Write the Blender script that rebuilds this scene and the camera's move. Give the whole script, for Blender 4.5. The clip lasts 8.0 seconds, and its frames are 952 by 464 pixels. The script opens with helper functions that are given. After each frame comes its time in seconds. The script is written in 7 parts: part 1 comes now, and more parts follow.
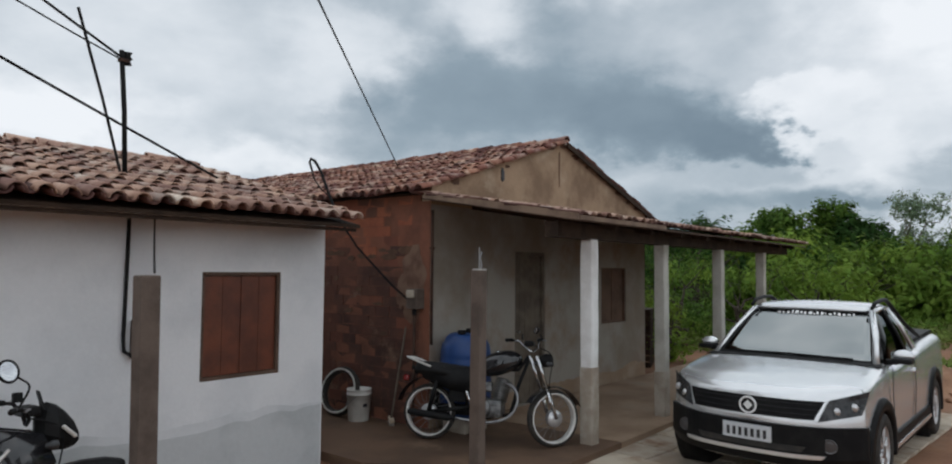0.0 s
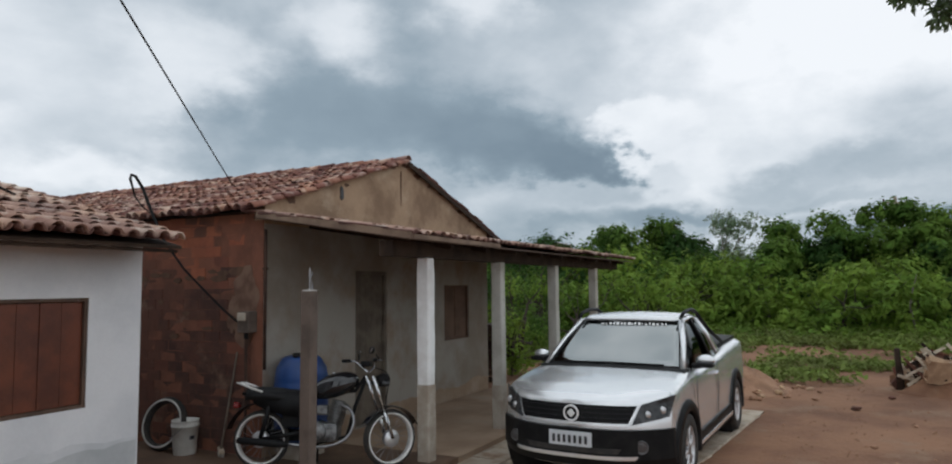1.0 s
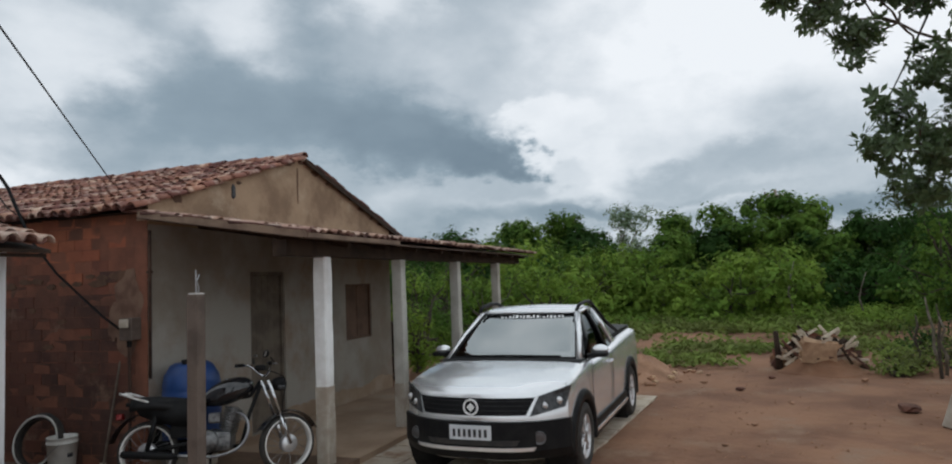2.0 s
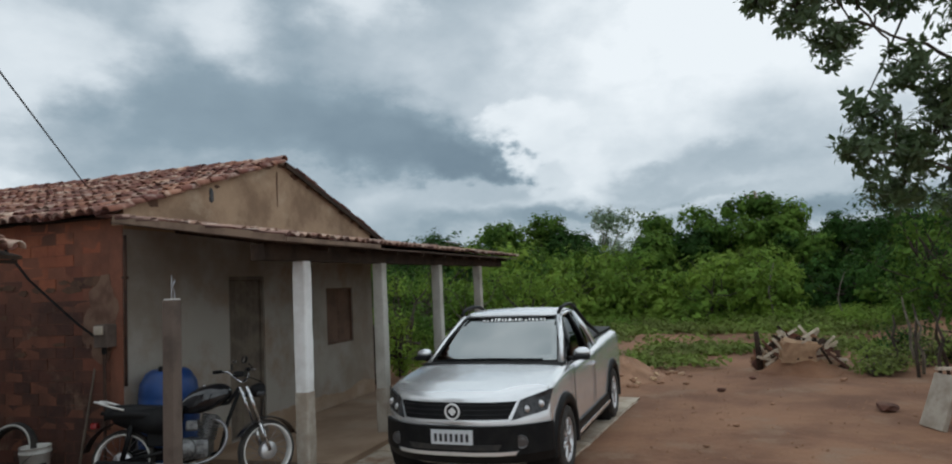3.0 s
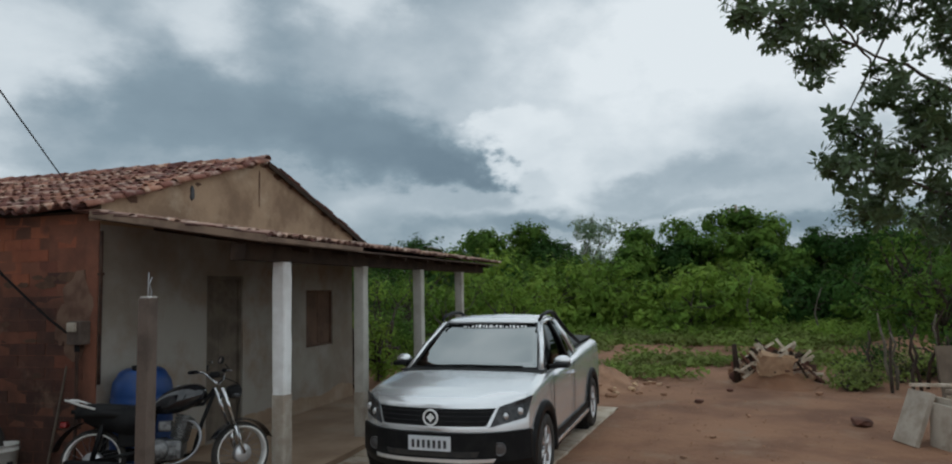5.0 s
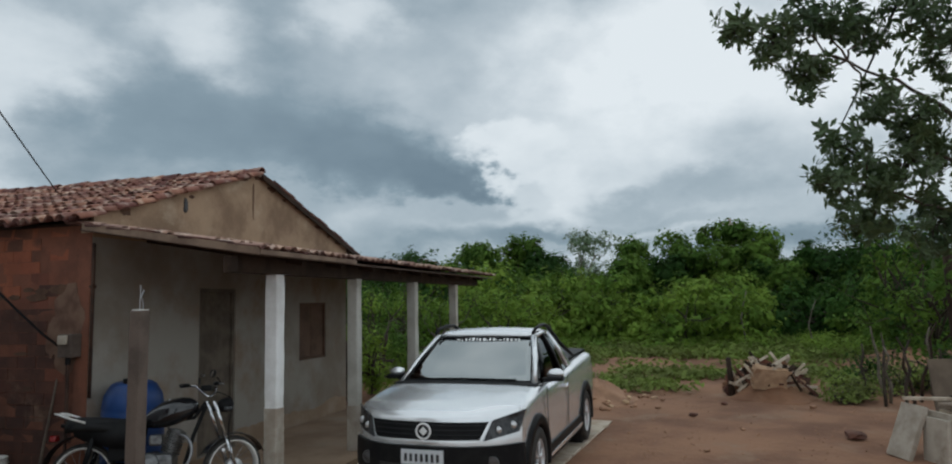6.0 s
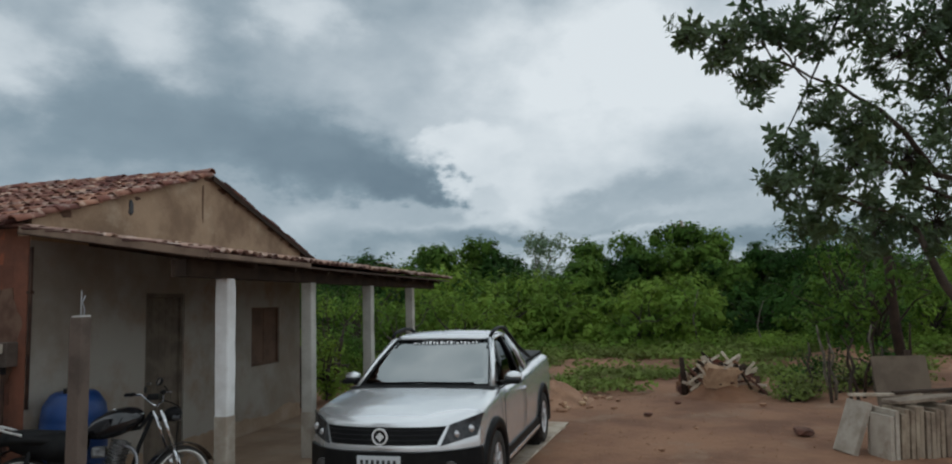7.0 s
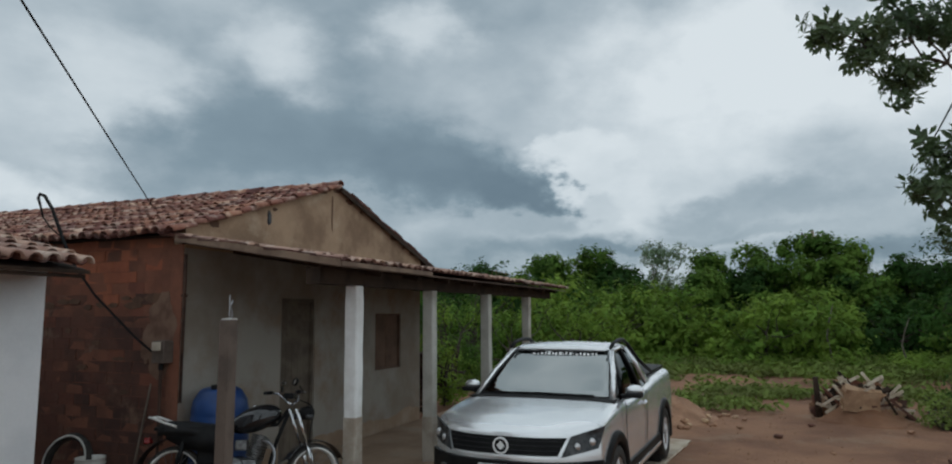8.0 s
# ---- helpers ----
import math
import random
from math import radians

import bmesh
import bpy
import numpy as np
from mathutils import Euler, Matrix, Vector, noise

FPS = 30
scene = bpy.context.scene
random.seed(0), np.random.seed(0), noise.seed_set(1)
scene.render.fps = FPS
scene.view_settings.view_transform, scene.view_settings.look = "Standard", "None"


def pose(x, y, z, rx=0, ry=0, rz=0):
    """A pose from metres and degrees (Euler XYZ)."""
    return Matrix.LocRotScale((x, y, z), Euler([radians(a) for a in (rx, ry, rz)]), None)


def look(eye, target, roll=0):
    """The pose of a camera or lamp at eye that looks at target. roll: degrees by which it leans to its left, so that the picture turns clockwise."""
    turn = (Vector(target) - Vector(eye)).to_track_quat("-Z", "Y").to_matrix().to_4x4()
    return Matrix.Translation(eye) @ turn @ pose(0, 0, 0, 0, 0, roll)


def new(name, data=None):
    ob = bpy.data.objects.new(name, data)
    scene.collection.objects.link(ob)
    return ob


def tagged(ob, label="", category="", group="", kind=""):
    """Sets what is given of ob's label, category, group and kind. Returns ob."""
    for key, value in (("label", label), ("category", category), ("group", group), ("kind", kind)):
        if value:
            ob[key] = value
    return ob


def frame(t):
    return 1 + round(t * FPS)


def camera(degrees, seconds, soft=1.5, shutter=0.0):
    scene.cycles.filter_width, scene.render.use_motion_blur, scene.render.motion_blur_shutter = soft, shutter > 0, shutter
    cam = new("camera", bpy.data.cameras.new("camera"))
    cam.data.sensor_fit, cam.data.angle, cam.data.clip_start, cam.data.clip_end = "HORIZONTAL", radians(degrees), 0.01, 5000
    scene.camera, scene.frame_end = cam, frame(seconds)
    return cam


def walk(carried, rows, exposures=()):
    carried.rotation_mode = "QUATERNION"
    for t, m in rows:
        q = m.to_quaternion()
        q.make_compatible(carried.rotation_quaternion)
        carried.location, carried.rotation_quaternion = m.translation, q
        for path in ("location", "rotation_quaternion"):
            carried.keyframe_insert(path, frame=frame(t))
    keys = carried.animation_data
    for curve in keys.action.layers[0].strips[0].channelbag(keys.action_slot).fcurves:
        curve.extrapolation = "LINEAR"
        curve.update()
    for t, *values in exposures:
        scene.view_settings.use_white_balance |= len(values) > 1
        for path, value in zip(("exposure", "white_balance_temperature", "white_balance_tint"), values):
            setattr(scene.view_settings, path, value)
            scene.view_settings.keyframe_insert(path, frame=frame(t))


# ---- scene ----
cam = camera(69.9, 8.0, soft=2.0)
PATH = [
    (0, (-1.143, 0.018, 1.876), (0.401, 1.283, 1.986), 0.5),
    (0.5, (-1.078, -0.101, 1.876), (0.588, 0.994, 2.031), -0.1),
    (1, (-1.058, -0.184, 1.887), (0.713, 0.73, 2.048), -0.7),
    (1.5, (-1.031, -0.239, 1.884), (0.816, 0.513, 2.033), -1.4),
    (3, (-0.96, -0.276, 1.89), (0.936, 0.344, 2.04), -2.7),
    (3.5, (-0.958, -0.258, 1.888), (0.935, 0.365, 2.058), -1.8),
    (4, (-0.958, -0.266, 1.879), (0.933, 0.366, 2.033), -1.9),
    (4.5, (-0.94, -0.252, 1.881), (0.968, 0.329, 2.031), -1.5),
    (6, (-0.945, -0.276, 1.887), (0.966, 0.278, 2.09), -1.2),
    (6.5, (-0.892, -0.262, 1.884), (1.054, 0.155, 2.082), -1.2),
    (7, (-0.893, -0.252, 1.886), (1.049, 0.177, 2.094), -1.7),
    (7.5, (-0.917, -0.237, 1.882), (0.98, 0.357, 2.1), -1.3),
    (8, (-0.949, -0.189, 1.903), (0.893, 0.553, 2.142), -0.4),
]
EXPOSURES = [(0.0, 0.12, 6400, 10), (1.0, 0.17, 6400, 10), (1.5, 0.13, 6400, 10), (3.0, 0.12, 6300, 7), (3.5, -0.05, 6250, 6), (4.5, -0.05, 6250, 6), (6.0, -0.03, 6250, 6), (6.5, -0.10, 6250, 6), (7.0, -0.11, 6250, 6), (8.0, -0.15, 6200, 5)]
walk(cam, [(t, look(eye, target, roll)) for t, eye, target, roll in PATH], EXPOSURES)

# ---- world, sun, exposure ----
SUN_AZ, SUN_EL = radians(216), radians(62)
world = bpy.data.worlds.new("overcast_sky")
scene.world = world
world.use_nodes = True
wt = world.node_tree
wt.nodes.clear()


def wnode(kind, **props):
    n = wt.nodes.new(kind)
    for key, value in props.items():
        n.inputs[key.replace("_", " ")].default_value = value
    return n


def wmath(op, a, b=None, c=None, clamp=False):
    n = wt.nodes.new("ShaderNodeMath")
    n.operation, n.use_clamp = op, clamp
    for i, v in enumerate((a, b, c)):
        if v is None:
            continue
        if isinstance(v, (int, float)):
            n.inputs[i].default_value = v
        else:
            wt.links.new(v, n.inputs[i])
    return n.outputs[0]


def wvec(op, a, b):
    n = wt.nodes.new("ShaderNodeVectorMath")
    n.operation = op
    for i, v in enumerate((a, b)):
        if isinstance(v, tuple):
            n.inputs[i].default_value = v
        else:
            wt.links.new(v, n.inputs[i])
    return n


tc = wt.nodes.new("ShaderNodeTexCoord")
squash = wvec("MULTIPLY", tc.outputs["Generated"], (1.0, 1.0, 1.7)).outputs[0]
split = wt.nodes.new("ShaderNodeSeparateXYZ")
wt.links.new(tc.outputs["Generated"], split.inputs[0])
bearing = wmath("MULTIPLY", wmath("ARCTAN2", split.outputs["Y"], split.outputs["X"]), 57.2958)
height = wmath("MULTIPLY", wmath("ARCSINE", split.outputs["Z"]), 57.2958)
spot0 = wt.nodes.new("ShaderNodeCombineXYZ")
wt.links.new(bearing, spot0.inputs["X"])
wt.links.new(height, spot0.inputs["Y"])
warp_n = wnode("ShaderNodeTexNoise", Scale=7.0, Detail=6.0, Roughness=0.56)
wt.links.new(squash, warp_n.inputs["Vector"])
warp = wvec("MULTIPLY", wvec("SUBTRACT", warp_n.outputs["Color"], (0.5, 0.5, 0.5)).outputs[0], (15.0, 8.0, 0.0)).outputs[0]
spot = wvec("ADD", spot0.outputs[0], warp).outputs[0]
big = wnode("ShaderNodeTexNoise", Scale=1.9, Detail=9.0, Roughness=0.52)
wt.links.new(squash, big.inputs["Vector"])
value = wmath("MULTIPLY_ADD", big.outputs["Fac"], 1.5, -0.12)
# cloud masses, far ones first: bearing, height, half-width, half-height in degrees, lightness, softness of the edge
CLOUDS = [(60, 14, 26, 10, 0.72, 0.9), (67, 17, 9, 5, 0.82, 0.9), (72, 11, 10, 5, 1.05, 0.8), (59, 8.2, 8, 2.6, 0.98, 0.8),
          (50.5, 16.3, 6.5, 5, 0.84, 0.7), (39, 20.5, 7, 4, 0.80, 0.8), (26, 23, 6, 3.5, 0.80, 0.8), (20, 18.8, 8, 4, 0.66, 0.9),
          (48, 11.3, 7, 3.2, 0.42, 0.9), (41, 14.0, 9, 4.4, 0.30, 0.8), (32, 13.4, 9, 4.8, 0.20, 0.8), (25, 12.2, 8, 4.4, 0.13, 0.7),
          (20, 10.5, 6, 2.9, 0.06, 0.7), (17.2, 10.0, 2.8, 1.2, 0.06, 0.7), (29, 8.0, 5, 1.6, 0.52, 0.8), (18.5, 7.6, 5, 1.2, 0.58, 0.6),
          (6, 11, 7, 3.6, 0.80, 0.8), (11.0, 11.2, 4.8, 3.6, 0.90, 0.5), (13.4, 12.8, 3.8, 2.6, 0.95, 0.35), (13.4, 9.0, 2.6, 1.6, 0.82, 0.6),
          (0, 19, 15, 9, 1.12, 0.9), (-16, 18, 12, 8, 1.1, 0.9), (-4, 8.6, 8, 2.0, 0.52, 0.9), (3, 7.8, 7, 1.4, 0.54, 0.9),
          (0, 6.5, 12, 0.9, 0.54, 0.8), (11, 5.0, 9, 1.6, 0.26, 0.9), (-8, 4.4, 12, 1.8, 0.22, 0.9), (22, 4.8, 7, 1.7, 0.36, 0.9)]
for az, el, wide, tall, light, soft_edge in CLOUDS:
    off = wvec("SUBTRACT", spot, (az, el, 0.0)).outputs[0]
    dist = wvec("LENGTH", wvec("MULTIPLY", off, (1 / wide, 1 / tall, 0.0)).outputs[0], (0.0, 0.0, 0.0)).outputs["Value"]
    m = wt.nodes.new("ShaderNodeMapRange")
    m.interpolation_type = "SMOOTHSTEP"
    m.inputs["From Min"].default_value, m.inputs["From Max"].default_value = 1.15, 1.15 * (1 - soft_edge)
    wt.links.new(dist, m.inputs["Value"])
    value = wmath("MULTIPLY_ADD", m.outputs["Result"], wmath("SUBTRACT", light, value), value)
fine = wnode("ShaderNodeTexNoise", Scale=8.0, Detail=7.0, Roughness=0.55)
wt.links.new(squash, fine.inputs["Vector"])
value = wmath("ADD", value, wmath("MULTIPLY_ADD", fine.outputs["Fac"], 0.36, -0.18))
ramp = wt.nodes.new("ShaderNodeValToRGB")
cr = ramp.color_ramp
cr.elements[0].position, cr.elements[0].color = 0.0, (0.165, 0.222, 0.272, 1)
cr.elements[1].position, cr.elements[1].color = 1.0, (0.85, 0.875, 0.90, 1)
for p, col in ((0.35, (0.265, 0.335, 0.39, 1)), (0.6, (0.45, 0.51, 0.56, 1)), (0.8, (0.65, 0.695, 0.735, 1))):
    el_ = cr.elements.new(p)
    el_.color = col
wt.links.new(value, ramp.inputs["Fac"])
sky = wt.nodes.new("ShaderNodeTexSky")
sky.sky_type, sky.sun_disc, sky.sun_elevation, sky.sun_rotation = "NISHITA", False, SUN_EL, SUN_AZ
bg_sky, bg_cloud, mixw, outw = wnode("ShaderNodeBackground", Strength=0.06), wnode("ShaderNodeBackground", Strength=1.0), wt.nodes.new("ShaderNodeMixShader"), wt.nodes.new("ShaderNodeOutputWorld")
mixw.inputs[0].default_value = 0.93
wt.links.new(sky.outputs[0], bg_sky.inputs["Color"])
wt.links.new(ramp.outputs["Color"], bg_cloud.inputs["Color"])
wt.links.new(bg_sky.outputs[0], mixw.inputs[1])
wt.links.new(bg_cloud.outputs[0], mixw.inputs[2])
wt.links.new(mixw.outputs[0], outw.inputs["Surface"])

sun = new("sun", bpy.data.lights.new("sun", "SUN"))
sun.data.energy, sun.data.angle, sun.data.color = 0.84, radians(174), (1.0, 0.97, 0.93)
sun.matrix_world = look((0, 0, 30), (30 * math.sin(SUN_AZ) * math.cos(SUN_EL) * -1, 30 * math.cos(SUN_AZ) * math.cos(SUN_EL) * -1, 30 - 30 * math.sin(SUN_EL)))

# ---- materials ----
def material(name, base, second=None, rough=0.85, metal=0.0, scale=6.0, fine=60.0, bump=0.25, bump_scale=None, spread=0.5, random_v=0.0, stain=None, coat=0.0, spec=0.5, ramp=(0.38, 0.66), depth=0.01):
    """Two scales of variation between base and second, fine grain, relief, an optional third stain colour and a spread per piece."""
    mat = bpy.data.materials.new(name)
    mat.use_nodes = True
    t = mat.node_tree
    b = t.nodes["Principled BSDF"]
    b.inputs["Roughness"].default_value, b.inputs["Metallic"].default_value = rough, metal
    b.inputs["Specular IOR Level"].default_value, b.inputs["Coat Weight"].default_value = spec, coat
    geo = t.nodes.new("ShaderNodeNewGeometry")
    second = second or tuple(c * 0.7 for c in base)

    def tex(s, detail=5.0, rgh=0.6):
        n = t.nodes.new("ShaderNodeTexNoise")
        n.inputs["Scale"].default_value, n.inputs["Detail"].default_value, n.inputs["Roughness"].default_value = s, detail, rgh
        t.links.new(geo.outputs["Position"], n.inputs["Vector"])
        return n.outputs["Fac"]

    def fit01(v, lo, hi):
        m = t.nodes.new("ShaderNodeMapRange")
        m.interpolation_type = "SMOOTHSTEP"
        m.inputs["From Min"].default_value, m.inputs["From Max"].default_value = lo, hi
        t.links.new(v, m.inputs["Value"])
        return m.outputs["Result"]

    def mix(f, a, c, mode="MIX"):
        m = t.nodes.new("ShaderNodeMix")
        m.data_type, m.blend_type = "RGBA", mode
        for i, v in ((0, f), (6, a), (7, c)):
            if isinstance(v, (int, float)):
                m.inputs[i].default_value = v
            elif isinstance(v, tuple):
                m.inputs[i].default_value = (*v, 1)
            else:
                t.links.new(v, m.inputs[i])
        return m.outputs[2]

    grain = tex(fine, 3.0)
    col = mix(fit01(tex(scale), *ramp), base, second)
    if stain:
        scol, sscale, lo, hi = stain
        col = mix(fit01(tex(sscale, 7.0, 0.65), lo, hi), col, scol)
    hsv = t.nodes.new("ShaderNodeHueSaturation")
    t.links.new(col, hsv.inputs["Color"])
    m = t.nodes.new("ShaderNodeMath")
    m.operation = "MULTIPLY_ADD"
    m.inputs[1].default_value, m.inputs[2].default_value = spread, 1 - spread / 2
    t.links.new(grain, m.inputs[0])
    val = m.outputs[0]
    if random_v:
        info = t.nodes.new("ShaderNodeObjectInfo")
        add = t.nodes.new("ShaderNodeMath")
        t.links.new(info.outputs["Random"], add.inputs[0])
        t.links.new(geo.outputs["Random Per Island"], add.inputs[1])
        fr = t.nodes.new("ShaderNodeMath")
        fr.operation = "FRACT"
        t.links.new(add.outputs[0], fr.inputs[0])
        r2 = t.nodes.new("ShaderNodeMath")
        r2.operation = "MULTIPLY_ADD"
        r2.inputs[1].default_value, r2.inputs[2].default_value = random_v, 1 - random_v / 2
        t.links.new(fr.outputs[0], r2.inputs[0])
        pr = t.nodes.new("ShaderNodeMath")
        pr.operation = "MULTIPLY"
        t.links.new(val, pr.inputs[0])
        t.links.new(r2.outputs[0], pr.inputs[1])
        val = pr.outputs[0]
        hue = t.nodes.new("ShaderNodeMath")
        hue.operation = "MULTIPLY_ADD"
        hue.inputs[1].default_value, hue.inputs[2].default_value = 0.03 * random_v, 0.5 - 0.015 * random_v
        t.links.new(fr.outputs[0], hue.inputs[0])
        t.links.new(hue.outputs[0], hsv.inputs["Hue"])
    t.links.new(val, hsv.inputs["Value"])
    t.links.new(hsv.outputs["Color"], b.inputs["Base Color"])
    if bump:
        bp = t.nodes.new("ShaderNodeBump")
        bp.inputs["Strength"].default_value, bp.inputs["Distance"].default_value = bump, depth
        t.links.new(tex(bump_scale or fine * 0.5, 6.0), bp.inputs["Height"])
        t.links.new(bp.outputs["Normal"], b.inputs["Normal"])
    return mat


def leaf_material(name, a, c, translucent=0.3, rough=0.8, spec=0.12):
    mat = material(name, a, c, rough=rough, spec=spec, scale=0.55, fine=8, bump=0, spread=0.25, random_v=0.5)
    t = mat.node_tree
    b, out = t.nodes["Principled BSDF"], t.nodes["Material Output"]
    tr, mx = t.nodes.new("ShaderNodeBsdfTranslucent"), t.nodes.new("ShaderNodeMixShader")
    src = b.inputs["Base Color"].links[0].from_socket
    t.links.new(src, tr.inputs["Color"])
    mx.inputs[0].default_value = translucent
    t.links.new(b.outputs[0], mx.inputs[1])
    t.links.new(tr.outputs[0], mx.inputs[2])
    t.links.new(mx.outputs[0], out.inputs["Surface"])
    return mat


def glass_material(name, tint, mirror):
    """Tinted, film-coated vehicle glass: see-through tint plus a strong surface reflection."""
    mat = bpy.data.materials.new(name)
    mat.use_nodes = True
    t = mat.node_tree
    t.nodes.remove(t.nodes["Principled BSDF"])
    tr, gl, mx, fr = t.nodes.new("ShaderNodeBsdfTransparent"), t.nodes.new("ShaderNodeBsdfGlossy"), t.nodes.new("ShaderNodeMixShader"), t.nodes.new("ShaderNodeFresnel")
    tr.inputs["Color"].default_value = (*tint, 1)
    gl.inputs["Roughness"].default_value, gl.inputs["Color"].default_value = 0.03, (0.93, 0.98, 0.98, 1)
    fr.inputs["IOR"].default_value = mirror
    t.links.new(fr.outputs[0], mx.inputs[0])
    t.links.new(tr.outputs[0], mx.inputs[1])
    t.links.new(gl.outputs[0], mx.inputs[2])
    t.links.new(mx.outputs[0], t.nodes["Material Output"].inputs["Surface"])
    return mat


M_DIRT = material("red_dirt", (0.285, 0.145, 0.080), (0.160, 0.073, 0.039), rough=0.95, scale=0.55, fine=45, bump=0.6, bump_scale=9, spread=0.35, stain=((0.27, 0.17, 0.11), 0.8, 0.52, 0.7), depth=0.03)
M_WHITE = material("limewashed_plaster", (0.74, 0.75, 0.765), (0.64, 0.655, 0.675), rough=0.9, scale=1.3, fine=35, bump=0.35, bump_scale=14, spread=0.1, stain=((0.44, 0.44, 0.44), 1.1, 0.58, 0.82))
# porch wall: dust, and a base darkened to carry the porch roof's shade
M_WHITE_PORCH = material("shaded_porch_limewash", (0.345, 0.318, 0.280), (0.24, 0.203, 0.165), rough=0.9, scale=1.0, fine=35, bump=0.3, bump_scale=14, spread=0.1, stain=((0.25, 0.168, 0.118), 1.2, 0.48, 0.75))
M_SPLASH = material("mud_splashed_plaster", (0.29, 0.205, 0.14), (0.37, 0.285, 0.215), rough=0.95, scale=2.2, fine=35, bump=0.4, bump_scale=12, spread=0.2)
M_FASCIA = material("tan_weathered_board", (0.225, 0.155, 0.108), (0.14, 0.092, 0.065), rough=0.85, scale=3, fine=60, bump=0.25, spread=0.25)
M_CEMENT = material("damp_cement_skirt", (0.53, 0.55, 0.56), (0.43, 0.455, 0.465), rough=0.9, scale=1.6, fine=35, bump=0.35, bump_scale=14, spread=0.12)
M_GABLE = material("brown_weathered_render", (0.39, 0.275, 0.180), (0.225, 0.148, 0.095), rough=0.95, scale=1.7, fine=30, bump=0.4, bump_scale=10, spread=0.2, stain=((0.50, 0.40, 0.29), 1.3, 0.54, 0.76), ramp=(0.34, 0.66))
M_TILE = material("clay_roof_tile", (0.29, 0.128, 0.092), (0.165, 0.068, 0.050), rough=0.88, scale=3.5, fine=50, bump=0.3, spread=0.3, random_v=0.9, stain=((0.50, 0.36, 0.29), 4.5, 0.48, 0.64))
M_TILE_OLD = material("bleached_roof_tile", (0.46, 0.30, 0.235), (0.29, 0.16, 0.12), rough=0.9, scale=3.5, fine=50, bump=0.3, spread=0.3, random_v=0.7, stain=((0.56, 0.47, 0.40), 2.4, 0.48, 0.68))
# channel tiles: darker than the cover tiles
M_TILE_CHANNEL = material("dark_channel_tile", (0.12, 0.046, 0.034), (0.065, 0.029, 0.023), rough=0.85, scale=3.5, fine=50, bump=0.3, spread=0.3, random_v=0.6)
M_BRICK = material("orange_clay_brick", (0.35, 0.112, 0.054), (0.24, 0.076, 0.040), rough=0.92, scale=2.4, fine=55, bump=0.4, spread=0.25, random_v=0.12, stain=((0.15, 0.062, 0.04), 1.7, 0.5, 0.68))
# stain plus the shade of the passage between the houses, in one colour
M_BRICK_DARK = material("stained_shaded_brick", (0.125, 0.050, 0.033), (0.065, 0.032, 0.024), rough=0.92, scale=1.9, fine=55, bump=0.4, spread=0.3, random_v=0.14, stain=((0.20, 0.12, 0.08), 2.5, 0.54, 0.72))
M_MORTAR = material("clay_mortar", (0.22, 0.085, 0.050), (0.12, 0.052, 0.034), rough=0.95, scale=2.0, fine=40, bump=0.4, spread=0.25)
M_RENDER = material("splashed_mortar", (0.195, 0.118, 0.080), (0.115, 0.060, 0.041), rough=0.95, scale=5, fine=40, bump=0.5, bump_scale=12, spread=0.2)
M_FLOOR = material("dusty_cement_floor", (0.37, 0.262, 0.180), (0.26, 0.172, 0.112), rough=0.85, scale=1.2, fine=30, bump=0.3, bump_scale=8, spread=0.2, stain=((0.32, 0.25, 0.18), 1.3, 0.55, 0.75))
M_PAVER = material("pale_flagstone", (0.50, 0.43, 0.345), (0.36, 0.28, 0.205), rough=0.9, scale=2.6, fine=45, bump=0.35, spread=0.2, random_v=0.3, stain=((0.26, 0.155, 0.095), 2.0, 0.52, 0.75))
M_COL_WHITE = material("chalky_column_paint", (0.80, 0.80, 0.79), (0.70, 0.69, 0.67), rough=0.9, scale=4, fine=40, bump=0.35, bump_scale=14, spread=0.12, stain=((0.42, 0.38, 0.33), 3.0, 0.62, 0.85))
M_COL_OLD = material("weathered_column_lime", (0.53, 0.515, 0.465), (0.42, 0.40, 0.35), rough=0.95, scale=3, fine=40, bump=0.4, bump_scale=14, spread=0.15, stain=((0.28, 0.25, 0.20), 2.4, 0.55, 0.8))
M_COL_GREY = material("bare_column_render", (0.46, 0.415, 0.355), (0.33, 0.275, 0.22), rough=0.95, scale=4, fine=40, bump=0.4, bump_scale=14, spread=0.18)
M_POST = material("grey_concrete_post", (0.135, 0.102, 0.083), (0.085, 0.064, 0.052), rough=0.92, scale=4, fine=50, bump=0.4, spread=0.25)
M_WOOD_SHUT = material("varnished_red_wood", (0.155, 0.044, 0.020), (0.085, 0.025, 0.013), rough=0.42, scale=3, fine=70, bump=0.15, spread=0.3, random_v=0.14)
M_WOOD_DARK = material("dark_old_timber", (0.052, 0.033, 0.023), (0.03, 0.02, 0.015), spec=0.2, rough=0.85, scale=5, fine=60, bump=0.3, spread=0.3, random_v=0.2)
M_WOOD_DOOR = material("greyed_door_wood", (0.17, 0.138, 0.105), (0.105, 0.083, 0.064), rough=0.8, scale=4, fine=60, bump=0.25, spread=0.2)
M_WOOD_BROWN = material("brown_fascia_timber", (0.11, 0.066, 0.045), (0.07, 0.043, 0.03), rough=0.8, scale=4, fine=60, bump=0.25, spread=0.25)
M_PLANK = material("sun_bleached_plank", (0.60, 0.51, 0.40), (0.40, 0.31, 0.22), rough=0.9, scale=7, fine=70, bump=0.3, spread=0.3, random_v=0.5)
M_SHEET = material("weathered_cement_sheet", (0.175, 0.135, 0.098), (0.125, 0.095, 0.070), rough=0.92, scale=3, fine=50, bump=0.3, spread=0.2)
